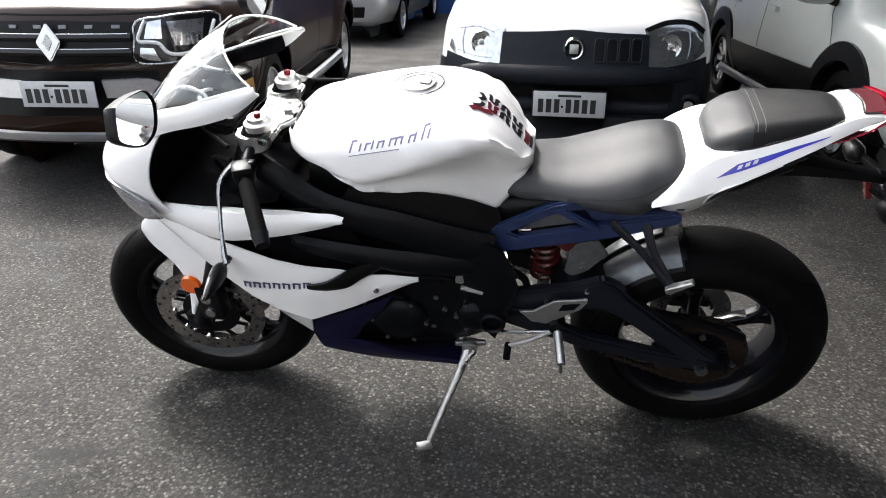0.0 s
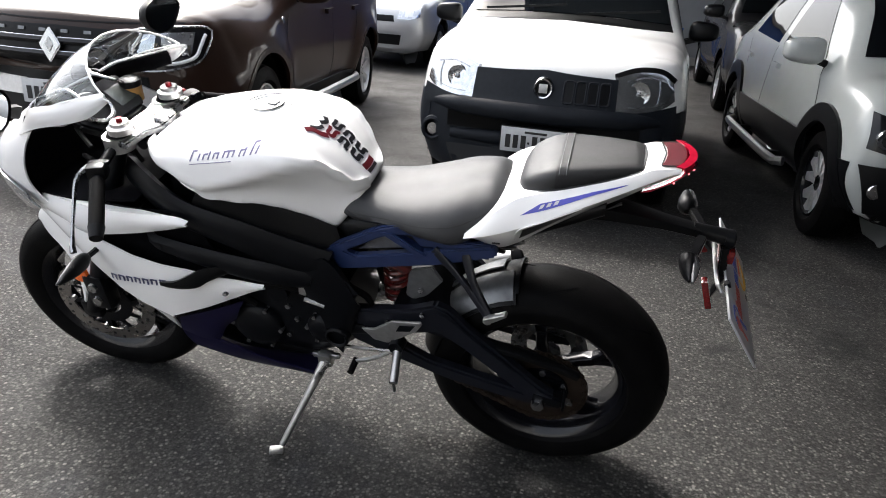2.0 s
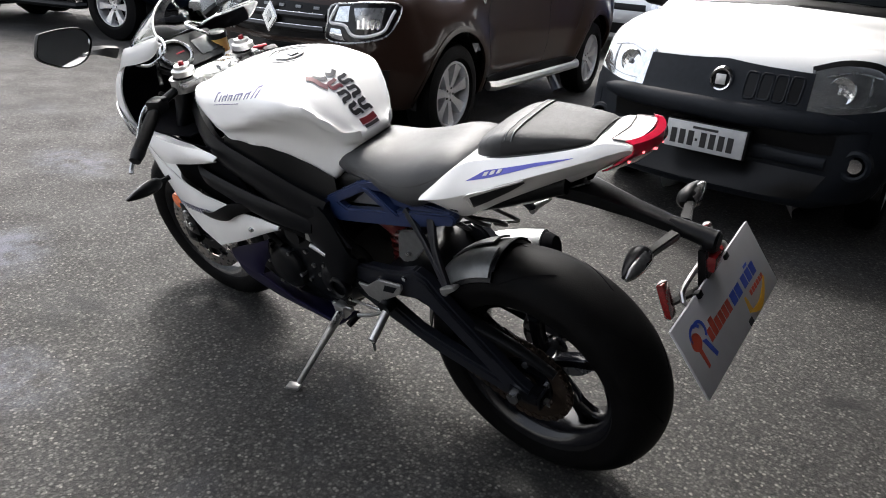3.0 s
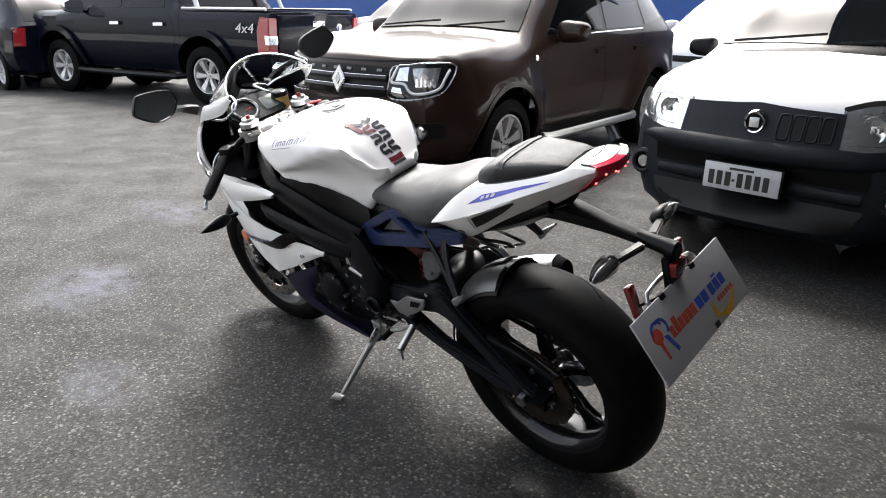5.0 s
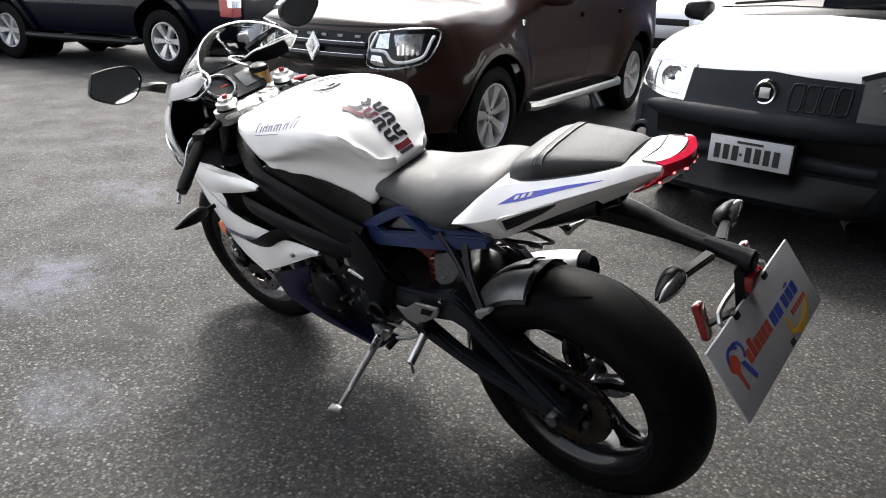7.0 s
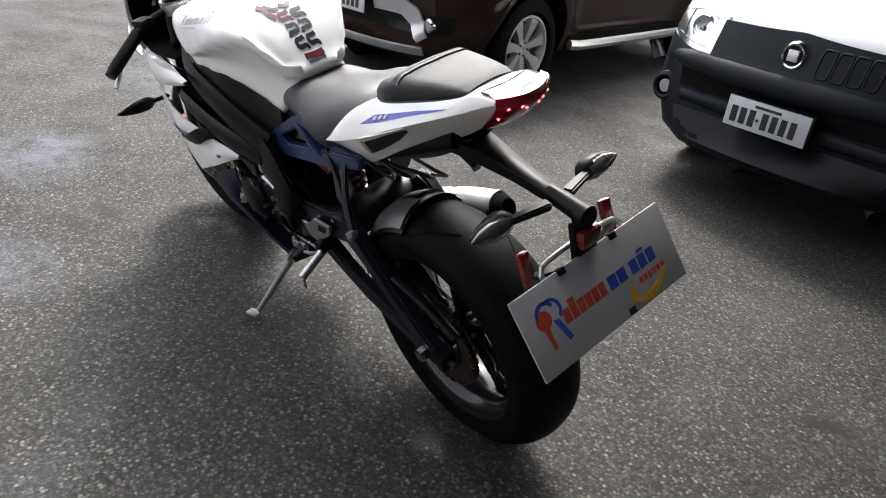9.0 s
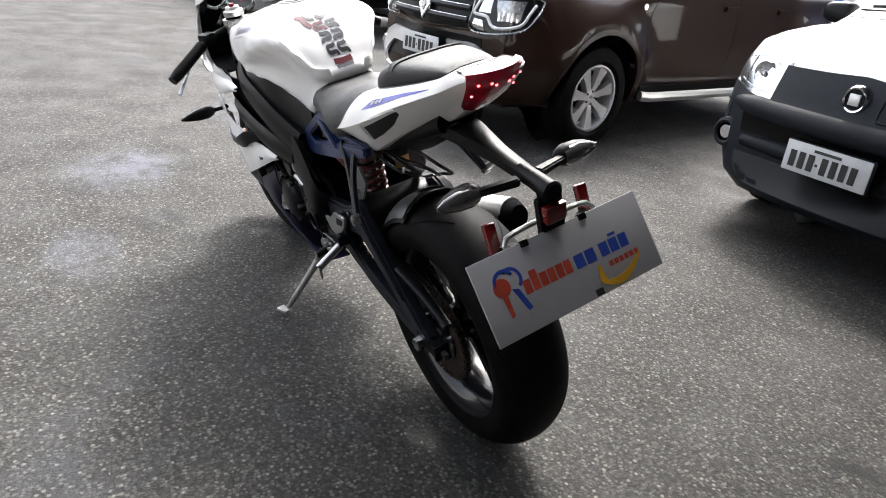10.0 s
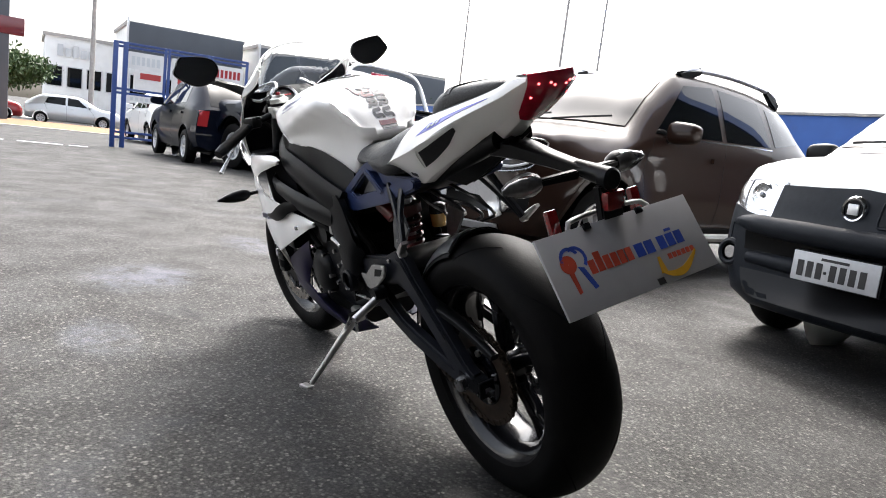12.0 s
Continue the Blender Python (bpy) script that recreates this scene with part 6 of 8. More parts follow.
    for r, w in ((0.055, 0.003), (0.038, 0.0025)):
        ring = [(-0.055 + r * math.cos(t), r * math.sin(t)) for t in np.linspace(0, 2 * math.pi, 40)]
        part("cap_ring", drape(tb, ring, [(-0.055 + (r - w) * math.cos(t), (r - w) * math.sin(t)) for t in np.linspace(0, 2 * math.pi, 40)], "top", 40, 2, 0.0055, 0.002), CARBON, tank)
    part("cap_lock", drape(tb, [(-0.052, -0.010), (-0.030, -0.014)], [(-0.052, 0.010), (-0.026, 0.006)], "top", 4, 3, 0.0075, 0.003), CARBON, cap)
    # tank side script, left as plain slanted strokes
    for s in ("front", "back"):
        for k, (u, tall) in enumerate(((0.0, 0.020), (0.020, 0.013), (0.032, 0.012), (0.046, 0.015), (0.058, 0.012), (0.069, 0.012), (0.083, 0.013), (0.095, 0.013), (0.107, 0.013), (0.123, 0.012), (0.134, 0.014), (0.149, 0.020), (0.161, 0.013))):
            x, z = -0.176 + u, 0.915 + 0.23 * u
            part("script_bar", drape(tb, [(x, z), (x + tall * 0.3, z + tall)], [(x + 0.0032, z + 0.0007), (x + 0.0032 + tall * 0.3, z + tall + 0.0007)], s, 4, 2, 0.0012, 0.001), DECALG, tank)
            if k in (0, 2, 4, 6, 7, 9, 11):
                part("script_bar", drape(tb, [(x + tall * 0.3, z + tall - 0.0026), (x + tall * 0.3 + 0.011, z + tall)], [(x + tall * 0.3, z + tall), (x + tall * 0.3 + 0.011, z + tall + 0.0026)], s, 3, 2, 0.0012, 0.001), DECALG, tank)
        part("script_line", drape(tb, [(-0.176, 0.908), (-0.070, 0.931)], [(-0.176, 0.9095), (-0.070, 0.9325)], s, 12, 2, 0.0012, 0.001), DECALG, tank)
    # tank pad: bent dark strips with pale rims over the rear of the tank
    pad = [([(0.062, -0.062), (0.074, -0.050), (0.090, -0.046), (0.102, -0.036)], 0.012, STICKR), ([(0.066, -0.046), (0.080, -0.034), (0.084, -0.020)], 0.008, CARBON), ([(0.076, -0.014), (0.084, 0.0), (0.076, 0.014)], 0.009, CARBON)]
    for k in range(3):
        x, w = 0.097 + 0.026 * k, 0.030 - 0.002 * k
        for sg in (-1, 1):
            q = lambda f: sg * (0.004 + (w - 0.004) * (f if (k + (sg > 0)) % 2 else 1 - f))
            pad.append(([(x - 0.002, q(1)), (x, q(0.6)), (x, q(0.12)), (x + 0.006, q(0.0)), (x + 0.012, q(0.12)), (x + 0.012, q(0.9)), (x + 0.018, q(1.0))], 0.0072, STICKR if (k, sg) == (0, -1) else CARBON))
    pad += [([(0.176, -0.024), (0.178, 0.0), (0.176, 0.024)], 0.010, STICKR), ([(0.186, -0.022), (0.187, 0.0), (0.186, 0.022)], 0.006, CARBON)]
    for line, w, mt in pad:
        part("tank_pad_rim", strip_on(tb, line, w + 0.0035, "top", 22, 0.0016, 0.001), SIGNW, tank)
        part("tank_pad_strip", strip_on(tb, line, w, "top", 22, 0.0030, 0.001), mt, tank, "dark sticker strip")

    # seats and tail
    seat = loft_x([(x, [(0, zb), (yb * 0.8, zb), (yb, zb + 0.012), (yb * 0.97, zb + 0.45 * (zt - zb)), (yb * 0.80, zt - 0.20 * (zt - zb)), (yb * 0.45, zt), (0, zt)]) for x, zb, yb, zt in (
        (0.118, 0.775, 0.060, 0.800), (0.135, 0.772, 0.085, 0.812), (0.18, 0.770, 0.104, 0.824), (0.26, 0.776, 0.118, 0.828), (0.33, 0.773, 0.138, 0.844), (0.40, 0.770, 0.146, 0.870), (0.44, 0.782, 0.137, 0.882), (0.475, 0.810, 0.124, 0.886), (0.50, 0.838, 0.104, 0.880), (0.514, 0.852, 0.066, 0.868))], 46, 24)
    rider = P("rider_seat", fix(closed_skin(seat)), SEAT, "grey vinyl rider seat", angle=60)
    rv, rf = closed_skin(seat)
    rtb = BVHTree.FromPolygons([tuple(v) for v in rv], rf)
    for s in ("front", "back"):
        part("seat_seam", strip_on(rtb, [(0.150, 0.792), (0.26, 0.800), (0.34, 0.808), (0.42, 0.826), (0.485, 0.858)], 0.0022, s, 26, 0.0008, 0.001), SEATD, rider)
    trows = ((0.438, 0.800, 0.110, 0.800, 0.150, 0.806, 0.138, 0.812, 0.812), (0.470, 0.765, 0.100, 0.767, 0.153, 0.818, 0.136, 0.842, 0.842), (0.505, 0.752, 0.097, 0.757, 0.150, 0.829, 0.125, 0.876, 0.878), (0.545, 0.772, 0.098, 0.777, 0.143, 0.844, 0.112, 0.903, 0.903), (0.60, 0.803, 0.080, 0.811, 0.134, 0.869, 0.100, 0.918, 0.918),
             (0.66, 0.830, 0.062, 0.845, 0.120, 0.896, 0.089, 0.933, 0.933), (0.72, 0.856, 0.044, 0.877, 0.100, 0.920, 0.076, 0.948, 0.948), (0.77, 0.889, 0.036, 0.906, 0.079, 0.939, 0.064, 0.963, 0.966), (0.792, 0.906, 0.036, 0.920, 0.071, 0.948, 0.060, 0.973, 0.978), (0.806, 0.918, 0.037, 0.929, 0.0670, 0.955, 0.0580, 0.976, 0.982), (0.830, 0.940, 0.041, 0.947, 0.0605, 0.966, 0.0560, 0.979, 0.982), (0.849, 0.958, 0.044, 0.961, 0.0575, 0.973, 0.0550, 0.979, 0.981))
    tail_sec = lambda x, zb, yl, zl, ym, zm, yu, zu, zc: (x, [(0, zb), (yl * 0.55, zb + 0.002), (yl, zl), (ym, zm), (yu, zu), (yu * 0.5, zc), (0, zc)])
    tail_g = loft_sharp([tail_sec(*q) for q in trows], 60, 0.002)
    tail = P("tail_fairing", fix(closed_skin(tail_g)), BIKE_WHITE, "white tail fairing with a sharp crease", angle=28)
    sv, sf = closed_skin(tail_g)
    ttb = BVHTree.FromPolygons([tuple(v) for v in sv], sf)
    for s in ("front", "back"):
        part("blue_flash", drape(ttb, [(0.552, 0.872), (0.60, 0.888), (0.68, 0.920), (0.752, 0.944)], [(0.590, 0.898), (0.62, 0.907), (0.69, 0.929), (0.755, 0.946)], s, 16, 4, 0.0015, 0.0012), BLUEG, tail, "blue flash")
        for k in range(3):
            part("flash_mark", drape(ttb, [(0.588 + 0.014 * k, 0.889 + 0.005 * k), (0.596 + 0.014 * k, 0.892 + 0.005 * k)], [(0.591 + 0.014 * k, 0.896 + 0.005 * k), (0.599 + 0.014 * k, 0.899 + 0.005 * k)], s, 4, 2, 0.0032, 0.0012), SIGNW, tail)
        part("tail_vent", drape(ttb, [(0.552, 0.802), (0.580, 0.818), (0.63, 0.852), (0.668, 0.884)], [(0.560, 0.838), (0.59, 0.852), (0.64, 0.877), (0.670, 0.892)], s, 14, 4, 0.0015, 0.0012), INK, tail, "black air vent")
        part("vent_lip", strip_on(ttb, [(0.546, 0.800), (0.556, 0.842), (0.61, 0.868), (0.674, 0.896)], 0.005, s, 24, 0.003, 0.003), BIKE_WHITE, tail)
        part("tail_bolt", drape(ttb, [(0.494, 0.780), (0.510, 0.776)], [(0.496, 0.787), (0.512, 0.783)], s, 4, 3, 0.002, 0.002), INK, tail)
    pillion = lambda rows, n: loft_sharp([(x, [(0, zb), (yb * 0.9, zb), (yb, zb + 0.003), (yb * 0.97, zb + 0.62 * (zt - zb)), (yb * 0.84, zt - 0.004), (yb * 0.4, zt), (0, zt)]) for x, zb, yb, zt in rows], n, 0.008)
    pill = pillion(((0.612, 0.914, 0.0935, 0.9655), (0.64, 0.924, 0.089, 0.970), (0.70, 0.939, 0.076, 0.976), (0.745, 0.951, 0.064, 0.979), (0.766, 0.957, 0.058, 0.979), (0.779, 0.962, 0.051, 0.976)), 30)
    pill_front = pillion(((0.536, 0.894, 0.050, 0.914), (0.548, 0.898, 0.078, 0.932), (0.568, 0.904, 0.090, 0.946), (0.592, 0.911, 0.094, 0.958), (0.614, 0.914, 0.0925, 0.964)), 18)
    pil = P("pillion_seat", fix(closed_skin(pill)), SEATD, "dark grip vinyl pillion seat with a strap", angle=40)
    pv, pf = closed_skin(pill)
    ptb = BVHTree.FromPolygons([tuple(v) for v in pv], pf)
    n = 24
    part("front_cover", fix(closed_skin(pill_front)), SEAT, pil, "lighter grey smooth vinyl front", angle=40)
    ys = np.linspace(-0.088, 0.088, n)
    part("strap", drape(ptb, [(0.6145, y) for y in ys], [(0.634, y * 0.97) for y in ys], "top", n, 4, 0.0025, 0.003), SEATD, pil, "stitched seat strap")
    for d in (0.002, 0.016):
        part("stitching", drape(ptb, [(0.6155 + d, y * 0.985) for y in ys], [(0.6168 + d, y * 0.985) for y in ys], "top", n, 2, 0.0034, 0.001), SHIELD, pil, "pale stitched seam")
    edge = [(x, -yb - 0.001, z) for x, z, yb in ((0.550, 0.903, 0.080), (0.568, 0.907, 0.091), (0.60, 0.917, 0.095), (0.64, 0.927, 0.090), (0.70, 0.942, 0.077), (0.745, 0.954, 0.065), (0.766, 0.960, 0.059), (0.780, 0.967, 0.050))]
    part("seat_piping", tube(edge + [(0.783, 0.0, 0.973)] + [(x, -y, z) for x, y, z in edge[::-1]], 0.0026, 60, 6), INK, pil)
    # tail lamp: one bowed red lens wrapping from the top edge down under the tail
    lens_rows = ((0.783, 0.027, 0.902, 0.004, -0.006), (0.800, 0.041, 0.917, 0.008, -0.010), (0.830, 0.051, 0.944, 0.014, -0.012), (0.850, 0.0565, 0.966, 0.021, -0.007), (0.8545, 0.0580, 0.976, 0.025, -0.002), (0.852, 0.0565, 0.9825, 0.025, 0.0015), (0.838, 0.0550, 0.9840, 0.025, 0.0015))
    lens_g = np.array([[(x + bx * (1 - v * v), w * v, z + bz * (1 - v * v)) for v in np.linspace(-1, 1, 17)] for x, w, z, bx, bz in lens_rows])
    tl = P("tail_lamp", fix(skin(lens_g, 0.003)), REDL, "red lensed tail lamp with bright segments", angle=50)
    lbm = fix(skin(lens_g, 0.003))
    ltb = BVHTree.FromBMesh(lbm)
    lbm.free()
    clear_g = np.array([[(x0 + (x1 - x0) * u + 0.010 * (1 - v * v), (w0 + (w1 - w0) * u) * v, z0 + (z1 - z0) * u + 0.0015 * (1 - v * v)) for v in np.linspace(-1, 1, 13)] for u in np.linspace(0, 1, 6) for x0, x1, w0, w1, z0, z1 in ((0.812, 0.848, 0.048, 0.046, 0.9825, 0.9855),)])
    part("clear_cover", fix(skin(clear_g, 0.003)), CLEARL, tl, "pale clear cover on top of the lamp")
    part("cover_seam", tube([(0.842, -0.050, 0.9835), (0.811, -0.0495, 0.9815), (0.820, 0.0, 0.9830), (0.811, 0.0495, 0.9815), (0.842, 0.050, 0.9835)], 0.0018, 30, 6, False), INK, tl)
    for y, z in ((-0.042, 0.966), (-0.022, 0.966), (-0.013, 0.961), (0.013, 0.961), (0.022, 0.966), (0.042, 0.966), (-0.043, 0.942), (0.043, 0.942)):
        spot = ltb.ray_cast(Vector((1.2, y, z)), Vector((-1, 0, 0)))[0]
        if spot:
            pod(tl, "lamp_segment", (spot.x + 0.0004, spot.y, spot.z), (0.004, 0.006, 0.0046), (0, 0, 0), GLOWRED)
    for s in (-1, 1):
        P("undertail_panel", ruled(flipped([(0.545, -0.060, 0.766), (0.62, -0.052, 0.800), (0.70, -0.036, 0.842), (0.75, -0.026, 0.866)], s), flipped([(0.545, -0.01, 0.742), (0.62, -0.01, 0.776), (0.70, -0.008, 0.824), (0.75, -0.006, 0.858)], s), 10, 4, 0.0, 0.003), BLACKPL, "black plastic panel under the tail")
    # number plate hanger
    hang = P("plate_hanger", join(beam([(0.640, 0, 0.836), (0.73, 0, 0.836), (0.82, 0, 0.824), (0.94, 0, 0.806)], [0.090, 0.062, 0.036, 0.028], [0.030, 0.036, 0.026, 0.022], 18)), BLACKPL, "black plastic number plate hanger")
    part("hanger_tube", tube([(0.905, 0, 0.812), (0.985, 0, 0.801)], [0.015, 0.0185], 2, 20), BLACKPL, hang)
    part("hanger_collar", revolve([(0.972, 0.0005), (0.972, 0.0205), (0.990, 0.0205), (0.994, 0.016), (0.994, 0.0005)], 20, "x", (0, 0, 0.799)), MATT, hang)
    part("lamp_block", box(0.968, 1.000, -0.022, 0.022, 0.746, 0.780, 0.006), REFLECT, hang, "red plate lamp block")
    part("hanger_stem", bar((0.975, 0, 0.79), (0.985, 0, 0.70), 0.05, 0.018, 1, 0.003), BLACKPL, hang)
    for s in (-1, 1):
        part("reflector", pose_box(0.948, s * 0.100, 0.724, 0.014, 0.022, 0.072, -18), REFLECT, hang, "red side reflector")
        part("reflector_arm", bar((0.955, s * 0.095, 0.715), (0.985, s * 0.03, 0.715), 0.010, 0.008), BLACKPL, hang)
        ind = part("rear_indicator", bar((0.925, s * 0.020, 0.806), (0.905, s * 0.095, 0.802), 0.020, 0.016, 0.8, 0.003), BLACKPL, bike, "dark indicator with smoked lens")
        rows = [(0.080, 0.007, 0.006), (0.090, 0.017, 0.016), (0.104, 0.021, 0.022), (0.128, 0.018, 0.021), (0.152, 0.011, 0.014), (0.168, 0.003, 0.004)]
        ring = lambda y, hx, hz, x0: [(x0 + hx * math.cos(t), s * y, 0.801 + hz * math.sin(t)) for t in np.linspace(0, 2 * math.pi, 14, endpoint=False)]
        part("indicator_shell", fix(closed_skin(np.array([ring(y, hx, hz, 0.897) for y, hx, hz in rows]))), BLACKPL, ind)
        part("indicator_lens", fix(closed_skin(np.array([ring(y + 0.004, hx * 0.80, hz * 0.90, 0.904) for y, hx, hz in rows[1:]]))), SMOKE, ind, "smoked indicator lens")
    # the advertising board in place of a number plate
    sg = P("plate_board", box(-0.180, 0.180, -0.0025, 0.0025, -0.0715, 0.0715, 0.001), BOARD, "white plate sized board with orange and blue print")
    sg.matrix_basis = Matrix.Translation((1.026, 0, 0.672)) @ Matrix.Rotation(radians(90), 4, "Z") @ Matrix.Rotation(radians(-33), 4, "X")
    face = lambda name, bm, mat, label="": part(name, bm, mat, sg, label)
    F0, F1 = -0.0031, -0.0020

    def word(x, z, n, w, h, gap, mat, tall=()):
        for k in range(n):
            face("print_bar", box(x + k * (w + gap), x + k * (w + gap) + w, F0, F1, z, z + h * (1.45 if k in tall else 1.0)), mat)
    word(-0.098, -0.012, 6, 0.0140, 0.024, 0.0030, ORANGE, (1,))
    word(0.010, -0.012, 2, 0.0200, 0.024, 0.0040, BLUEPR)
    word(0.066, -0.012, 3, 0.0180, 0.024, 0.0040, BLUEPR)
    face("print_bar", box(0.092, 0.108, F0, F1, 0.016, 0.021), BLUEPR)
    word(0.074, -0.033, 6, 0.0085, 0.010, 0.0030, ORANGE)
    for (cx, cz, r, a0, a1, mt) in ((-0.128, 0.024, 0.021, 20, 200, BLUEPR), (-0.116, 0.022, 0.022, -50, 120, BLUEPR)):
        arc = [(cx + r * math.cos(radians(a)), cz + r * math.sin(radians(a))) for a in np.linspace(a0, a1, 16)]
        inner = [(cx + (r - 0.006) * math.cos(radians(a)), cz + (r - 0.006) * math.sin(radians(a))) for a in np.linspace(a0, a1, 16)]
        face("key_bow", fix(skin(np.array([[(x, F0, z), (u, F0, w)] for (x, z), (u, w) in zip(arc, inner)]), 0.001)), mt)
    face("key_disc", revolve([(F0, 0.0005), (F0, 0.016), (F1, 0.016)], 20, "y", (-0.136, 0, 0.016)), ORANGE)
    face("key_blade", slab([(-0.142, 0.005), (-0.132, 0.005), (-0.132, -0.034), (-0.139, -0.036)], F0, F1), ORANGE)
    face("key_blade", slab([(-0.120, 0.008), (-0.108, 0.004), (-0.096, -0.034), (-0.105, -0.036)], F0, F1), BLUEPR)
    smile = [(0.046 + 0.094 * u, -0.036 - 0.020 * math.sin(math.pi * (0.20 + 0.80 * u)) + 0.006 * u) for u in np.linspace(0, 1, 16)]
    face("yellow_swoosh", fix(skin(np.array([[(x, F0, z), (x, F0, z - 0.003 - 0.011 * math.sin(math.pi * u))] for (x, z), u in zip(smile, np.linspace(0.05, 0.95, 16))]), 0.001)), YELLOW)
    face("yellow_finger", slab([(0.043, -0.052), (0.058, -0.052), (0.055, -0.022), (0.049, -0.022)], F0, F1), YELLOW)
    face("black_mark", box(0.026, 0.042, F0 - 0.0004, F1, -0.0695, -0.058), INK)
    face("board_clip", box(-0.075, -0.060, -0.008, 0.004, 0.062, 0.074, 0.002), MATT)
    face("board_clip", box(0.050, 0.065, -0.008, 0.004, 0.062, 0.074, 0.002), MATT)
    face("plate_frame", tube([(-0.090, 0.010, 0.060), (-0.080, 0.012, 0.088), (0.080, 0.012, 0.088), (0.095, 0.010, 0.060)], 0.005, 16, 8), ALU)

    # side stand
    st = P("side_stand", tube([(0.056, -0.125, 0.320), (0.040, -0.160, 0.275), (-0.034, -0.278, 0.108)], [0.014, 0.010, 0.0085], 12, 10), ALU, "bare aluminium side stand, swung out")
    part("stand_foot", moved(box(-0.026, 0.012, -0.014, 0.014, -0.005, 0.005, 0.003), Matrix.Translation((-0.040, -0.289, 0.098)) @ Matrix.Rotation(radians(-LEAN_DEG), 4, "X") @ Matrix.Rotation(radians(25), 4, "Z")), ALU, st)
    part("stand_pivot", join(box(0.038, 0.078, -0.142, -0.112, 0.298, 0.340, 0.008), bar((0.02, -0.125, 0.325), (0.10, -0.125, 0.335), 0.014, 0.016, 1, 0.003)), ALU, st)
    part("stand_spring", tube([(0.075, -0.150, 0.330), (0.030, -0.170, 0.262)], 0.007, 2, 8), STEEL, st)

    # front fork, bars and cockpit
    for s in (-1, 1):
        y = s * 0.100
        fork = P("fork_leg", tube([(-0.700, s * 0.092, 0.300), (-0.560, s * 0.096, 0.590)], [0.024, 0.030], 6, 16), MATT, "black fork leg")
        part("fork_tube", tube([(-0.585, s * 0.096, 0.540), (-0.395, y, 0.930)], 0.0255, 2, 16), MATT, fork)
        part("fork_cap", revolve([(0.0, 0.030), (0.014, 0.030), (0.018, 0.022), (0.026, 0.020), (0.026, 0.0005)], 24, "z", (-0.388, y, 0.928)), ALU, fork)
        part("fork_adjuster", revolve([(0.0, 0.008), (0.010, 0.007), (0.010, 0.0005)], 12, "z", (-0.386, y, 0.953)), REDAN, fork, "red anodised adjuster")
        part("clip_on_clamp", revolve([(-0.018, 0.034), (0.018, 0.034), (0.018, 0.026), (-0.018, 0.026), (-0.018, 0.034)], 24, "z", (-0.405, y, 0.900)), ALU, fork)
        cal = part("brake_caliper", box(-0.67, -0.605, y - 0.026, y + 0.026, 0.335, 0.455, 0.012), MATT, fork, "black radial brake caliper")
        for k in range(2):
            part("caliper_cap", revolve([(-0.006, 0.0005), (-0.006, 0.014), (0.006, 0.016)], 14, "y", (-0.638, y + s * 0.028, 0.370 + 0.048 * k)), STEEL, cal)
        part("axle_clamp", box(-0.735, -0.675, s * 0.078, s * 0.108, 0.272, 0.330, 0.010), MATT, fork)
        br = part("handlebar", tube(flipped([(-0.405, -0.115, 0.895), (-0.395, -0.20, 0.872), (-0.330, -0.322, 0.818)], s), 0.0115, 10, 10), MATT, bike, "clip on handlebar")
        part("grip", tube(flipped([(-0.385, -0.222, 0.866), (-0.330, -0.322, 0.818)], s), [0.0165, 0.0175, 0.0165], 6, 14), RUBBER, br, "black rubber grip")
        part("bar_end", tube(flipped([(-0.331, -0.320, 0.819), (-0.318, -0.344, 0.807)], s), [0.018, 0.014], 2, 14), MATT, br)
        part("switch_box", pose_box(-0.400, s * 0.195, 0.878, 0.042, 0.044, 0.036, 0, s * -24), BLACKPL, br)
        part("switch_button", pose_box(-0.382, s * 0.182, 0.892, 0.012, 0.014, 0.010, 0, 0), MATT, br)
        lv = part("lever", tube(flipped([(-0.425, -0.170, 0.880), (-0.445, -0.215, 0.862), (-0.440, -0.265, 0.800), (-0.425, -0.315, 0.745), (-0.418, -0.325, 0.735)], s), [0.008, 0.006, 0.0042, 0.0042, 0.007], 16, 8), STEEL, br, "bare metal hand lever")
    P("top_yoke", slab([(-0.445, -0.11), (-0.36, -0.135), (-0.355, -0.06), (-0.335, -0.035), (-0.335, 0.035), (-0.355, 0.06), (-0.36, 0.135), (-0.445, 0.11), (-0.425, 0.04), (-0.425, -0.04)], 0.898, 0.916, 0.004, "z"), STEEL, "bare aluminium top yoke")
    P("steering_nut", revolve([(0.914, 0.020), (0.926, 0.020), (0.928, 0.014), (0.928, 0.0005)], 6, "z", (-0.352, 0, 0)), STEEL)
    P("bottom_yoke", box(-0.50, -0.42, -0.125, 0.125, 0.70, 0.735, 0.012), MATT)
    P("steering_damper", tube([(-0.37, -0.07, 0.88), (-0.37, 0.07, 0.88)], 0.014, 2, 12), MATT)
    res = P("brake_fluid_pot", revolve([(0.905, 0.0005), (0.905, 0.024), (0.945, 0.026), (0.945, 0.0005)], 20, "z", (-0.500, 0.100, 0)), GOLD, "amber brake fluid reservoir")
    part("pot_cap", revolve([(0.945, 0.0005), (0.945, 0.028), (0.960, 0.028), (0.964, 0.020), (0.964, 0.0005)], 20, "z", (-0.500, 0.100, 0)), BLACKPL, res)
    part("master_cylinder", tube([(-0.435, 0.13, 0.895), (-0.425, 0.20, 0.885)], 0.015, 2, 12), REDAN, res)
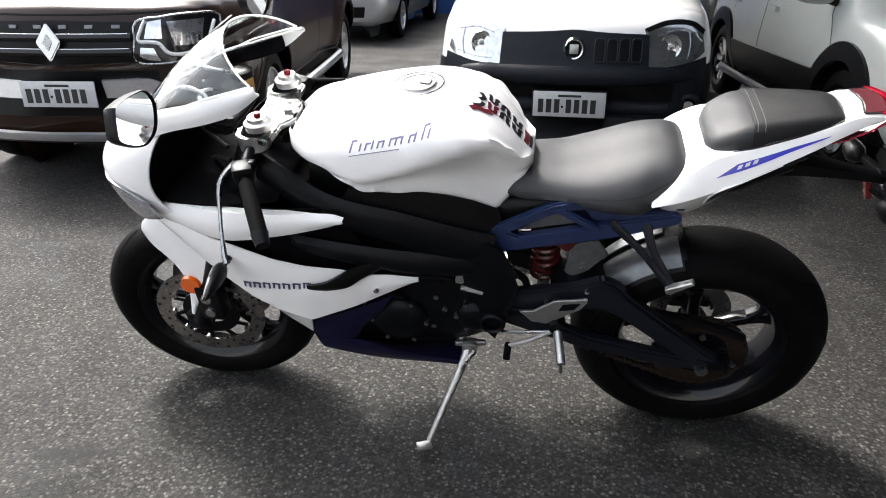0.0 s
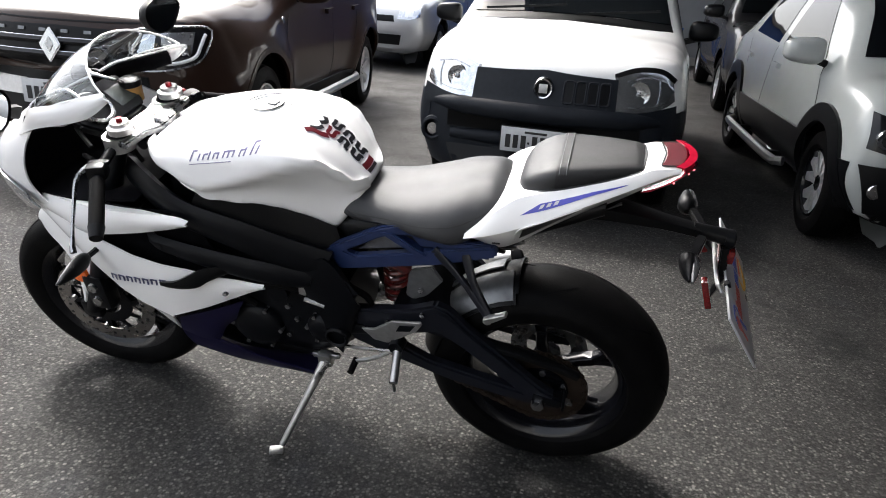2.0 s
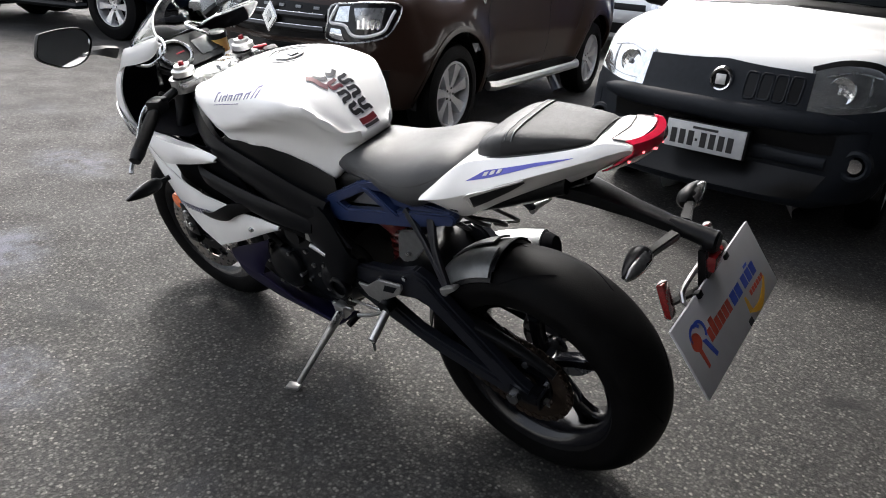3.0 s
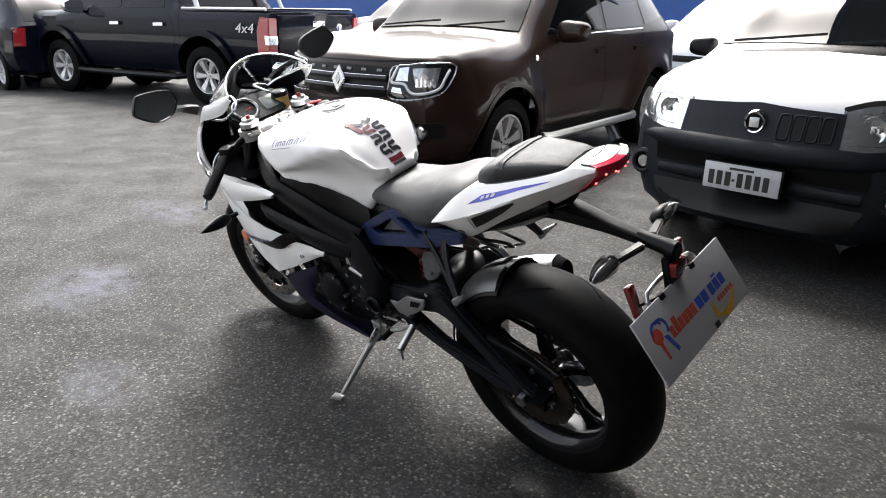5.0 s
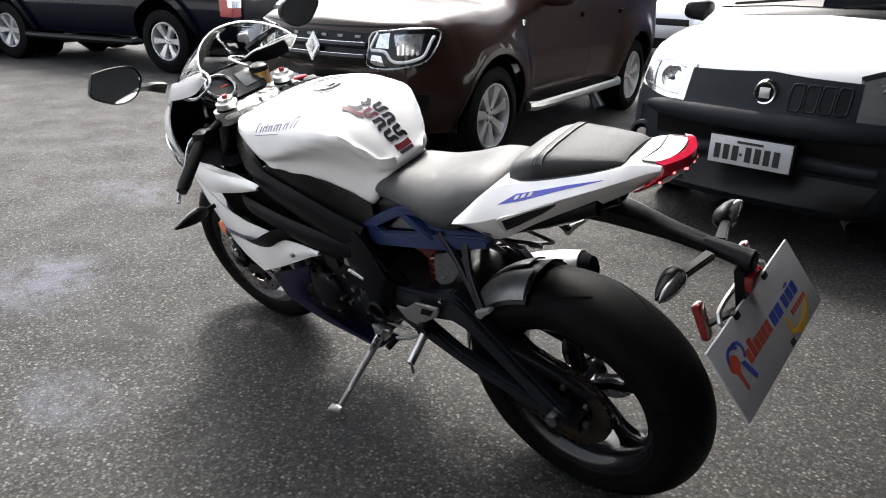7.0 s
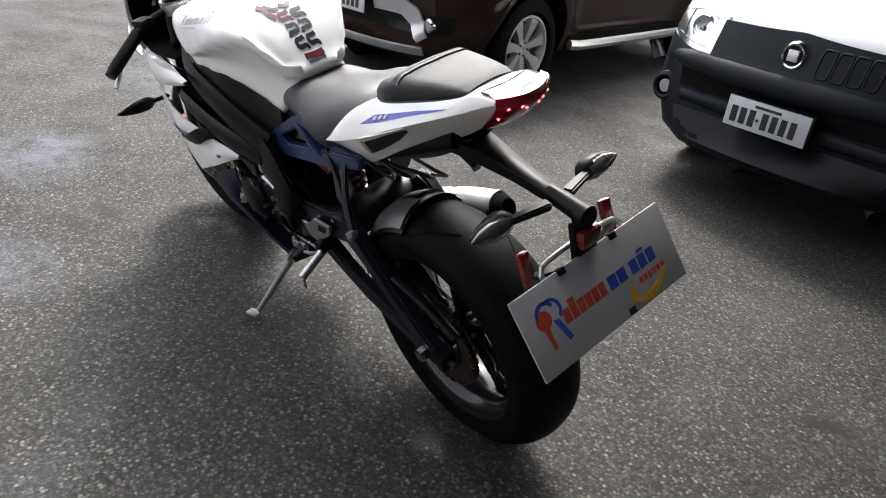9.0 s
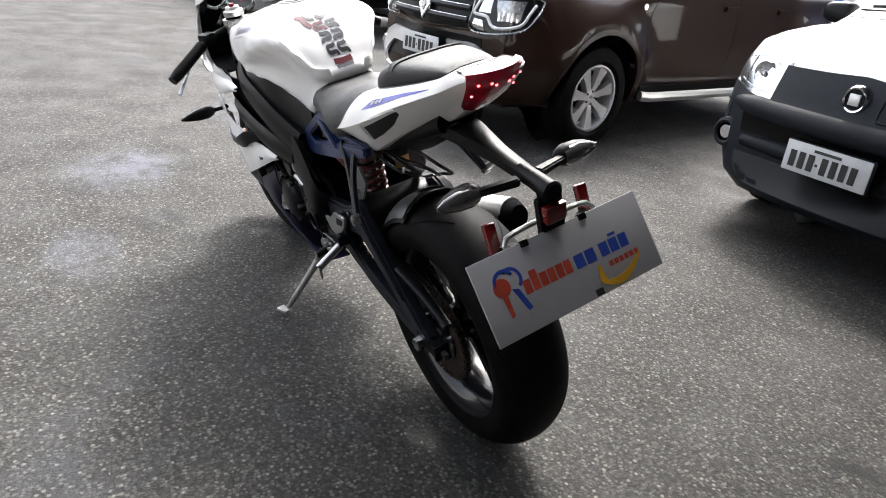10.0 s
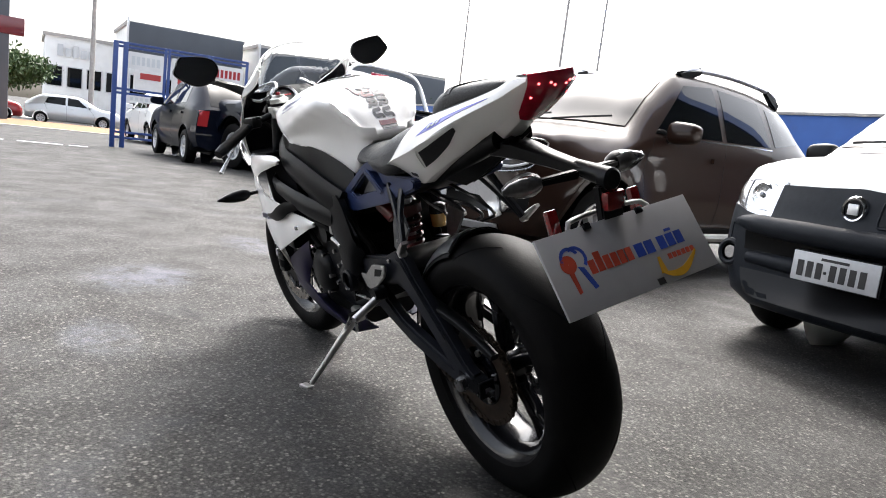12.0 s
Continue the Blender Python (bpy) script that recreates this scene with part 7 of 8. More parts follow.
    for pts in ([(-0.44, -0.16, 0.88), (-0.50, -0.12, 0.86), (-0.52, -0.06, 0.78), (-0.50, -0.05, 0.70)], [(-0.43, 0.15, 0.89), (-0.50, 0.10, 0.84), (-0.53, 0.06, 0.76), (-0.52, 0.05, 0.68)], [(-0.45, -0.14, 0.90), (-0.53, -0.08, 0.92), (-0.52, 0.02, 0.86), (-0.46, 0.02, 0.76)]):
        P("cable", tube(pts, 0.0055, 14, 7), RUBBER, "black control cable")
    dash = P("instrument_panel", slab([(-0.11, 0), (-0.085, 0.055), (0.0, 0.070), (0.10, 0.060), (0.115, 0.0), (0.08, -0.045), (-0.08, -0.045)], -0.014, 0.014, 0.006), BLACKPL, "instrument panel with a round dial")
    dash.matrix_basis = Matrix.Translation((-0.500, 0.0, 0.925)) @ Matrix.Rotation(radians(90), 4, "Z") @ Matrix.Rotation(radians(-52), 4, "X")
    part("dial_rim", revolve([(-0.022, 0.036), (-0.026, 0.041), (-0.022, 0.046), (-0.012, 0.046), (-0.012, 0.036)], 30, "y", (-0.042, 0, 0.012)), STEEL, dash)
    part("dial_face", revolve([(-0.016, 0.0005), (-0.016, 0.037)], 28, "y", (-0.042, 0, 0.012)), MATT, dash)
    part("dial_needle", box(-0.042, -0.016, -0.0175, -0.0165, 0.010, 0.014), REDAN, dash)
    part("display", box(0.022, 0.085, -0.0165, -0.014, -0.020, 0.034, 0.001), SCREEN_GREY, dash)
    for s in (-1, 1):
        P("cockpit_frame", tube(flipped([(-0.60, -0.145, 0.950), (-0.53, -0.115, 0.935), (-0.50, -0.07, 0.965), (-0.56, -0.05, 0.99), (-0.61, -0.10, 0.975), (-0.60, -0.145, 0.950)], s), 0.0045, 24, 8), STEEL, "bright cockpit trim")

    # front mudguard
    g = []
    for a in np.linspace(radians(52), radians(106), 18):
        row = []
        for t in np.linspace(-1, 1, 13):
            r = 0.314 - 0.045 * abs(t) ** 2.4
            row.append((-0.690 + r * math.cos(a), 0.068 * t, 0.300 + r * math.sin(a)))
        g.append(row)
    fen = P("front_mudguard", fix(skin(np.array(g), 0.004, True)), BIKE_WHITE, "white front mudguard", angle=60)
    for s in (-1, 1):
        part("mudguard_blade", ruled(flipped([(-0.782, -0.060, 0.612), (-0.741, -0.070, 0.640), (-0.650, -0.086, 0.618), (-0.590, -0.094, 0.560), (-0.600, -0.100, 0.500), (-0.648, -0.104, 0.430), (-0.700, -0.104, 0.345)], s), flipped([(-0.788, -0.064, 0.588), (-0.768, -0.074, 0.556), (-0.730, -0.086, 0.524), (-0.702, -0.096, 0.492), (-0.690, -0.102, 0.450), (-0.694, -0.106, 0.400), (-0.706, -0.106, 0.338)], s), 22, 5, 0.006, 0.005), BIKE_WHITE, fen)
        rf = P("fork_reflector", revolve([(s * 0.118, 0.001), (s * 0.122, 0.0005), (s * 0.122, 0.026), (s * 0.112, 0.029), (s * 0.112, 0.001)], 24, "y", (-0.676, 0, 0.455)), AMBER, "amber round reflector")

    # fairing
    FX = [-0.82, -0.76, -0.70, -0.62, -0.54, -0.45, -0.35, -0.25, -0.15, -0.05, 0.05]
    FY = [0.060, 0.092, 0.124, 0.156, 0.180, 0.198, 0.207, 0.203, 0.190, 0.174, 0.150]

    def on(x, z, s, inset=0.0):
        y = float(np.interp(x, FX, FY)) - 0.06 * max(0, 0.60 - z) - 0.10 * max(0, z - 0.74) - inset
        return (x, s * y, z)

    for s in (-1, 1):
        wing = P("upper_wing", ruled([on(x, z, s) for x, z in ((-0.690, 0.735), (-0.60, 0.757), (-0.463, 0.766), (-0.332, 0.776), (-0.235, 0.780), (-0.200, 0.768))], [on(x, z, s, -0.004) for x, z in ((-0.685, 0.705), (-0.60, 0.703), (-0.490, 0.690), (-0.360, 0.722), (-0.250, 0.750), (-0.202, 0.763))], 30, 8, 0.008, 0.004), BIKE_WHITE, "white upper side fairing", angle=60)
        P("wing_top", ruled([on(x, z, s) for x, z in ((-0.690, 0.735), (-0.60, 0.757), (-0.463, 0.766), (-0.332, 0.776), (-0.235, 0.780))], [on(x, z, s, d) for x, z, d in ((-0.680, 0.732, 0.045), (-0.60, 0.750, 0.045), (-0.463, 0.758, 0.04), (-0.332, 0.770, 0.025), (-0.240, 0.777, 0.004))], 24, 4, 0.0, 0.004), BIKE_WHITE)
        top = [on(x, z, s, d) for x, z, d in ((-0.690, 0.712, -0.004), (-0.60, 0.702, -0.004), (-0.534, 0.686, -0.004), (-0.472, 0.676, -0.004), (-0.377, 0.650, -0.004), (-0.301, 0.636, -0.004), (-0.219, 0.628, -0.004), (-0.185, 0.613, -0.002), (-0.109, 0.603, 0.002), (-0.052, 0.590, 0.002))]
        foot = [on(x, z, s, d) for x, z, d in ((-0.700, 0.700, 0), (-0.631, 0.655, 0), (-0.566, 0.602, 0), (-0.519, 0.560, 0), (-0.458, 0.514, -0.002), (-0.400, 0.488, -0.006), (-0.316, 0.463, -0.010), (-0.205, 0.513, -0.008), (-0.084, 0.572, 0), (-0.052, 0.583, 0.002))]
        low = P("side_fairing", ruled(top, foot, 48, 8, 0.005, 0.004, True), BIKE_WHITE, "white lower side fairing blade", angle=25)
        part("fairing_lip", ruled(foot[2:7], [(x, s * y, z) for x, y, z in ((-0.560, 0.160, 0.590), (-0.516, 0.166, 0.540), (-0.458, 0.168, 0.489), (-0.404, 0.168, 0.436), (-0.338, 0.168, 0.378))], 18, 4, 0.0, 0.004, True), BIKE_WHITE, low)
        part("fairing_strake", ruled([on(x, z, s, d) for x, z, d in ((-0.300, 0.594, -0.020), (-0.26, 0.604, -0.020), (-0.222, 0.626, -0.018), (-0.184, 0.642, -0.008), (-0.120, 0.644, 0.010))], [on(x, z, s, d) for x, z, d in ((-0.296, 0.588, -0.014), (-0.26, 0.583, -0.014), (-0.21, 0.592, -0.014), (-0.182, 0.610, -0.008), (-0.130, 0.632, 0.010))], 20, 4, 0.004, 0.010), BLACKPL, low, "black strake")
        part("fairing_screw", revolve([(s * 0.012, 0.0005), (s * 0.012, 0.006), (s * 0.002, 0.009), (-s * 0.01, 0.009)], 14, "y", on(-0.148, 0.566, s, -0.004)), CHROME, low)
        for k in range(7):
            x, z = -0.470 + 0.0255 * k, 0.553 + 0.0032 * k
            for dx, w, z0, z1 in ((0.0, 0.005, 0.0, 0.018), (0.0135, 0.005, 0.0, 0.018), (0.0, 0.0185, 0.0145, 0.019)):
                part("script_stroke", ruled([on(x + dx, z + z0, s, -0.0118), on(x + dx + 0.003, z + z1, s, -0.0122)], [on(x + dx + w, z + z0, s, -0.0118), on(x + dx + w + 0.003, z + z1, s, -0.0122)], 3, 2, 0, 0.001), DECALB, low)
        P("inner_fairing", ruled([on(x, z, s, 0.03) for x, z in ((-0.66, 0.72), (-0.5, 0.76), (-0.35, 0.77), (-0.22, 0.775))], [on(x, z, s, 0.045) for x, z in ((-0.52, 0.60), (-0.42, 0.60), (-0.30, 0.58), (-0.15, 0.58))], 12, 4, 0, 0.004), LINING, "black inner fairing")
        P("belly_fairing", ruled([(x, s * y, z) for x, y, z in ((-0.322, 0.178, 0.430), (-0.217, 0.178, 0.480), (-0.121, 0.172, 0.526))], [(x, s * y, z) for x, y, z in ((-0.338, 0.165, 0.368), (-0.252, 0.160, 0.338), (-0.205, 0.158, 0.405), (-0.169, 0.156, 0.440))], 18, 6, 0.004, 0.004), INDIGO, "indigo lower fairing")
        P("belly_strip", ruled([(x, s * y, z) for x, y, z in ((-0.338, 0.165, 0.370), (-0.212, 0.162, 0.350), (-0.12, 0.156, 0.312), (0.037, 0.148, 0.282))], [(x, s * y, z) for x, y, z in ((-0.326, 0.145, 0.296), (-0.22, 0.142, 0.273), (-0.125, 0.138, 0.263), (0.036, 0.132, 0.258))], 18, 6, 0.004, 0.005), INDIGO)
        P("belly_floor", ruled([(x, s * y, z) for x, y, z in ((-0.326, 0.145, 0.294), (-0.22, 0.142, 0.271), (-0.125, 0.138, 0.261), (0.036, 0.132, 0.256))], [(x, s * y, z) for x, y, z in ((-0.326, 0.06, 0.262), (-0.22, 0.06, 0.250), (-0.125, 0.06, 0.246), (0.036, 0.06, 0.246))], 10, 4, 0.0, 0.004), INDIGO)
        root, tip = Vector((-0.492, s * 0.235, 0.638)), Vector((-0.488, s * 0.338, 0.636))
        fi = P("front_indicator", bar(on(-0.485, 0.640, s, 0.01), tuple(root), 0.014, 0.013, 0.9, 0.003), BLACKPL, "dark arrow shaped front indicator")
        rows = [(-0.10, 0.004, 0.006), (0.0, 0.013, 0.016), (0.16, 0.017, 0.021), (0.45, 0.015, 0.019), (0.75, 0.009, 0.012), (1.0, 0.002, 0.003)]
        ring = lambda u, hx, hz, dx: [tuple(root.lerp(tip, u) + Vector((dx + hx * math.cos(t), 0, hz * math.sin(t)))) for t in np.linspace(0, 2 * math.pi, 14, endpoint=False)]
        part("indicator_shell", fix(closed_skin(np.array([ring(*q, 0) for q in rows]))), BLACKPL, fi)
        part("indicator_lens", fix(closed_skin(np.array([ring(u + 0.02, hx * 0.8, hz * 0.9, -0.006) for u, hx, hz in rows[1:]]))), SMOKE, fi, "smoked indicator lens")
        # nose cowl
        P("nose_cowl", cowl(s), BIKE_WHITE, "white nose cowl", angle=60)
        P("cowl_edge", ruled(flipped([(-0.640, -0.105, 0.945), (-0.57, -0.142, 0.984), (-0.48, -0.152, 1.008), (-0.40, -0.152, 1.032), (-0.352, -0.152, 1.046)], s), flipped([(-0.625, -0.155, 0.915), (-0.55, -0.168, 0.950), (-0.47, -0.166, 0.970), (-0.40, -0.160, 0.994), (-0.345, -0.154, 1.036)], s), 20, 5, 0.006, 0.005), BIKE_WHITE, "white rim under the windscreen", angle=60)
        P("cowl_edge_lining", ruled(flipped([(-0.628, -0.098, 0.940), (-0.565, -0.134, 0.978), (-0.48, -0.144, 1.003), (-0.40, -0.146, 1.027)], s), flipped([(-0.612, -0.145, 0.910), (-0.545, -0.158, 0.945), (-0.47, -0.157, 0.965), (-0.40, -0.152, 0.990)], s), 20, 5, 0.004, 0.003), LINING)
        mir = P("mirror", mirror_shell(s), BLACKPL, "black mirror pod on a stalk")
        part("mirror_stalk", beam(flipped([(-0.612, -0.150, 0.975), (-0.600, -0.200, 1.000), (-0.565, -0.255, 1.022)], s), [0.030, 0.022, 0.024], [0.020, 0.014, 0.016], 10), BLACKPL, mir)
        part("mirror_glass", mirror_pane(s), MIRROR, mir)
        P("headlamp", ruled(flipped([(-0.812, -0.070, 0.790), (-0.766, -0.132, 0.796), (-0.700, -0.168, 0.788), (-0.650, -0.182, 0.768)], s), flipped([(-0.776, -0.078, 0.712), (-0.738, -0.126, 0.704), (-0.69, -0.155, 0.706), (-0.635, -0.176, 0.726)], s), 14, 5, 0.006, 0.004), LAMPD, "clear headlamp")
    # dark lining inside the nose
    P("cowl_lining", ruled([(-0.60, -0.145, 0.96), (-0.655, -0.155, 0.86), (-0.66, -0.155, 0.77), (-0.60, -0.150, 0.715)], [(-0.60, 0.145, 0.96), (-0.655, 0.155, 0.86), (-0.66, 0.155, 0.77), (-0.60, 0.150, 0.715)], 12, 8, 0, 0.004), LINING, "black lining of the nose")
    P("cockpit_cover", ruled([(-0.66, -0.15, 0.76), (-0.52, -0.17, 0.765), (-0.36, -0.16, 0.780)], [(-0.66, 0.15, 0.76), (-0.52, 0.17, 0.765), (-0.36, 0.16, 0.780)], 8, 6, 0, 0.004), LINING)
    # windscreen
    n, m = 18, 17
    L = spline([(-0.600, -0.130, 0.952), (-0.50, -0.152, 1.004), (-0.42, -0.152, 1.030), (-0.362, -0.150, 1.046)], n)
    C = spline([(-0.690, 0, 0.930), (-0.605, 0, 1.010), (-0.525, 0, 1.072), (-0.452, 0, 1.112)], n)
    g = np.zeros((n, m, 3))
    for j, t in enumerate(np.linspace(-1, 1, m)):
        q = abs(t)
        k = q ** 1.9
        pt = C * (1 - k) + L * k
        pt = pt.copy()
        pt[:, 1] = np.sign(t) * np.abs(L[:, 1]) * (1 - (1 - q) ** 1.35)
        g[:, j] = pt
    scr = P("windscreen", fix(skin(g, 0.003)), SCREEN, "clear bubble windscreen")
    scr.visible_shadow = False
    part("screen_trim", join(tube(g[:, 0], 0.0026, 18, 6), tube(g[:, -1], 0.0026, 18, 6), tube(g[-1], 0.0026, 17, 6)), BIKE_WHITE, scr)
    return bike


def pose_box(x, y, z, a, b, c, ry=0, rz=0):
    return moved(box(-a / 2, a / 2, -b / 2, b / 2, -c / 2, c / 2, min(a, b, c) * 0.25), pose(x, y, z, 0, ry, rz))


def loft_box(rows):
    """A soft-edged block from (x, half width, bottom, top)."""
    return fix(closed_skin(loft_x([(x, [(0, a), (w * 0.75, a), (w, a + 0.25 * (b - a)), (w, a + 0.7 * (b - a)), (w * 0.75, b), (0, b)]) for x, w, a, b in rows], 20, 16)))


def cowl(s):
    n, m = 22, 14
    A = spline([(-0.690, 0, 0.932), (-0.768, 0, 0.882), (-0.835, 0, 0.812), (-0.825, 0, 0.755), (-0.755, 0, 0.695)], n)
    M = spline(flipped([(-0.650, -0.088, 0.950), (-0.728, -0.112, 0.885), (-0.772, -0.122, 0.815), (-0.760, -0.122, 0.760), (-0.695, -0.118, 0.700)], s), n)
    B = spline(flipped([(-0.560, -0.152, 0.972), (-0.612, -0.172, 0.892), (-0.638, -0.176, 0.815), (-0.625, -0.172, 0.755), (-0.575, -0.168, 0.712)], s), n)
    t = np.linspace(0, 1, m)[None, :, None]
    g = (1 - t) * (1 - 2 * t) * A[:, None] + 4 * t * (1 - t) * M[:, None] + t * (2 * t - 1) * B[:, None]
    return fix(skin(g, 0.004, s > 0))


def mirror_outline(s):
    o = [(-0.104, -0.012), (-0.096, 0.012), (-0.078, 0.046), (-0.062, 0.052), (0.0, 0.054), (0.060, 0.046), (0.084, 0.018), (0.080, -0.010), (0.052, -0.044), (0.010, -0.058), (-0.030, -0.056), (-0.078, -0.034)]
    return [(s * -y * 0.76, z * 0.82) for y, z in o]


def mirror_matrix(s):
    return Matrix.Translation((-0.530, s * 0.306, 1.056)) @ Matrix.Rotation(radians(s * -3), 4, "Z") @ Matrix.Rotation(radians(-6), 4, "Y") @ Matrix.Rotation(radians(s * 8), 4, "X")


def mirror_shell(s):
    out = spline(mirror_outline(s), 40, True)
    g = [[(0.016, y, z) for y, z in out]]
    for d, k in ((0.022, 0.985), (0.010, 1.0), (-0.004, 0.93), (-0.013, 0.72), (-0.017, 0.30)):
        g.append([(d, y * k, z * k) for y, z in out])
    g = np.array(g)
    n, m = g.shape[:2]
    faces = [[i * m + j, i * m + (j + 1) % m, (i + 1) * m + (j + 1) % m, (i + 1) * m + j] for i in range(n - 1) for j in range(m)]
    faces += [[(n - 1) * m + j for j in range(m)]]
    return moved(fix((g.reshape(-1, 3), faces)), mirror_matrix(s))


def mirror_pane(s):
    out = [(y * 0.93, z * 0.93) for y, z in spline(mirror_outline(s), 36, True)]
    return moved(slab(out, 0.015, 0.018, 0, "x"), mirror_matrix(s))


GLOWRED = material("bright_red_segment", (0.9, 0.10, 0.08), 0.15, coat=1.0, spread=0.1, scale=80, glow=(1.0, 0.12, 0.14, 1.1))
SMOKE = material("smoked_lens", (0.10, 0.10, 0.10), 0.08, coat=1.0, metal=0.3, spread=0.2, scale=120)
SCREEN_GREY = material("display_grey", (0.05, 0.055, 0.05), 0.2, coat=0.6, spread=0.05, scale=60)
MIRROR = material("mirror_glass", (0.82, 0.84, 0.85), 0.02, metal=1.0, spread=0.01, scale=5)
motorcycle()


# ---- the lot's walls, gate and the street ----
solo("wall_blue", box(-24, 0.45, 11.6, 11.85, 0, 2.2, 0.01), BLUEW, "blue painted boundary wall of the lot", "wall", kind="structure")
solo("wall_coping", box(-24, 0.45, 11.56, 11.89, 2.2, 2.26, 0.01), CONCRETE, "concrete coping on the blue wall", "wall", kind="structure")
solo("wall_grey", box(0.45, 12.2, 11.6, 11.85, 0, 3.8), GREYW, "grey painted wall at the back of the lot", "wall", kind="structure")
solo("baseboard", box(0.45, 12.0, 11.57, 11.598, 0, 0.14), CONCRETE, "pale skirting along the grey wall", "skirting", kind="structure")
# added out of view, blocks low sky light from the right
solo("wall_east", box(12.0, 12.25, -5.0, 11.6, 0, 4.5), GREYW, "unseen grey wall added to close the side of the lot", "wall", kind="structure")
# added behind the camera: a white reflector that fills the bike's left flank
solo("wall_bounce", box(0.6, 12.0, -5.0, -4.8, 0, 3.2), RENDERW, "unseen white wall added to bounce light onto the bike", "wall", kind="structure")
# also added out of view; kept low to let in sky light
solo("wall_bounce_south", box(-24, 0.6, -9.6, -9.3, 0, 1.5), RENDERW, "unseen white wall added to close the lot and bounce light", "wall", kind="structure")
solo("ceiling", box(-0.5, 12.0, 0.9, 11.6, 3.8, 4.0), ROOFM, "sheet metal canopy roof over the parked cars", "canopy", kind="structure")
fascia = solo("trim_fascia", box(-0.56, -0.50, 0.84, 11.6, 3.55, 4.15), BLUEW, "blue fascia board along the canopy edge", "fascia", kind="structure")
solo("trim_fascia_front", box(-0.50, 2.20, 0.84, 0.90, 3.55, 4.15), BLUEW, "blue fascia board along the canopy front", "fascia", kind="structure")
# added out of view: keeps sky light off the ground at the right
solo("ceiling_shade", box(0.9, 12.0, -4.8, 0.9, 3.0, 3.2), ROOFM, "unseen roof sheet added to shade the right side of the lot", "canopy", kind="structure")


def stool(m):
    ob = thing("plastic_stool", "blue plastic stool standing by the grey wall", "stool", m)
    part("seat", box(-0.16, 0.16, -0.16, 0.16, 0.62, 0.66, 0.01), BLUEW, ob)
    for x in (-1, 1):
        for y in (-1, 1):
            part("leg", bar((x * 0.13, y * 0.13, 0.625), (x * 0.19, y * 0.19, 0), 0.035, 0.035, 0.9, 0.004), BLUEW, ob)
    return ob


stool(pose(1.28, 11.1, 0, 0, 0, 10))


def gate(m, y0, y1, h):
    ob = thing("lot_gate", "blue tubular steel gate with white banners standing open", "gate", m)
    for y in (y0, y0 + 0.20):
        part("post", box(-0.05, 0.05, y - 0.05, y + 0.05, 0, h, 0.006), BLUEM, ob)
    for y in (y0 + 1.02, y0 + 1.10, y0 + 1.95, y0 + 2.03, y1):
        part("upright", box(-0.03, 0.03, y - 0.03, y + 0.03, 0.2, h, 0.004), BLUEM, ob)
    for z in (0.22, 0.34, h * 0.52, h * 0.56, h - 0.10, h - 0.02):
        part("rail", box(-0.025, 0.025, y0, y1, z - 0.025, z + 0.025, 0.003), BLUEM, ob)
    for a, b, z0, z1, mt in ((0.26, 0.98, 0.76, 0.92, PLATE), (1.16, 1.90, 0.76, 0.92, REDP), (2.08, 2.76, 0.76, 0.92, REDP), (0.26, 0.98, 0.45, 0.51, PLATE)):
        banner = part("banner", box(0.03, 0.04, y0 + a, y0 + b, h * z0, h * z1), POSTER, ob, "white banner with plain print bars")
        for k in range(6):
            w = (b - a) / 7
            part("banner_bar", box(0.040, 0.043, y0 + a + w * (k + 0.6), y0 + a + w * (k + 1.25), h * (z0 + 0.25 * (z1 - z0)), h * (z0 + 0.75 * (z1 - z0))), mt, banner)
    return ob


gate(pose(-15.0, 0, slope(-15.0)), 0.50, 3.35, 2.30)
for y0, y1, z0 in ((-1.25, -0.55, 0), (-0.45, -0.15, 0), (-1.75, -1.45, 0)):
    solo("road_mark", box(-12.35, -12.2, y0, y1, 0.004, 0.008), SIGNW, "worn white paint dash on the asphalt", "road marking", kind="structure")
solo("verge", box(-34, -26.2, -60, 14, slope(-27) - 0.5, slope(-27) + 0.03), EARTH, "strip of red earth by the street", "verge", kind="structure")
solo("kerb", box(-26.2, -26.0, -60, 14, slope(-27) - 0.5, slope(-27) + 0.06, 0.02), CONCRETE, "pale concrete kerb", "kerb", kind="structure")
solo("pavement", box(-60, -49, -60, 60, slope(-55) - 1, slope(-49) + 0.1), CONCRETE, "concrete pavement across the street", "pavement", kind="structure")

small_car(pose(-38.2, 3.05, slope(-38.2), 0, 0, 180), "silver_saloon", "silver car parked across the street", SILVERP, length=4.3)
small_car(pose(-40, -1.35, slope(-40), 0, 0, 180), "red_hatchback", "red hatchback parked across the street", REDP)
small_car(pose(-22.6, 2.25, slope(-21), 0, 0, -84), "white_street_car", "white car standing behind the gate", WHITE, length=3.7, wide=0.95)


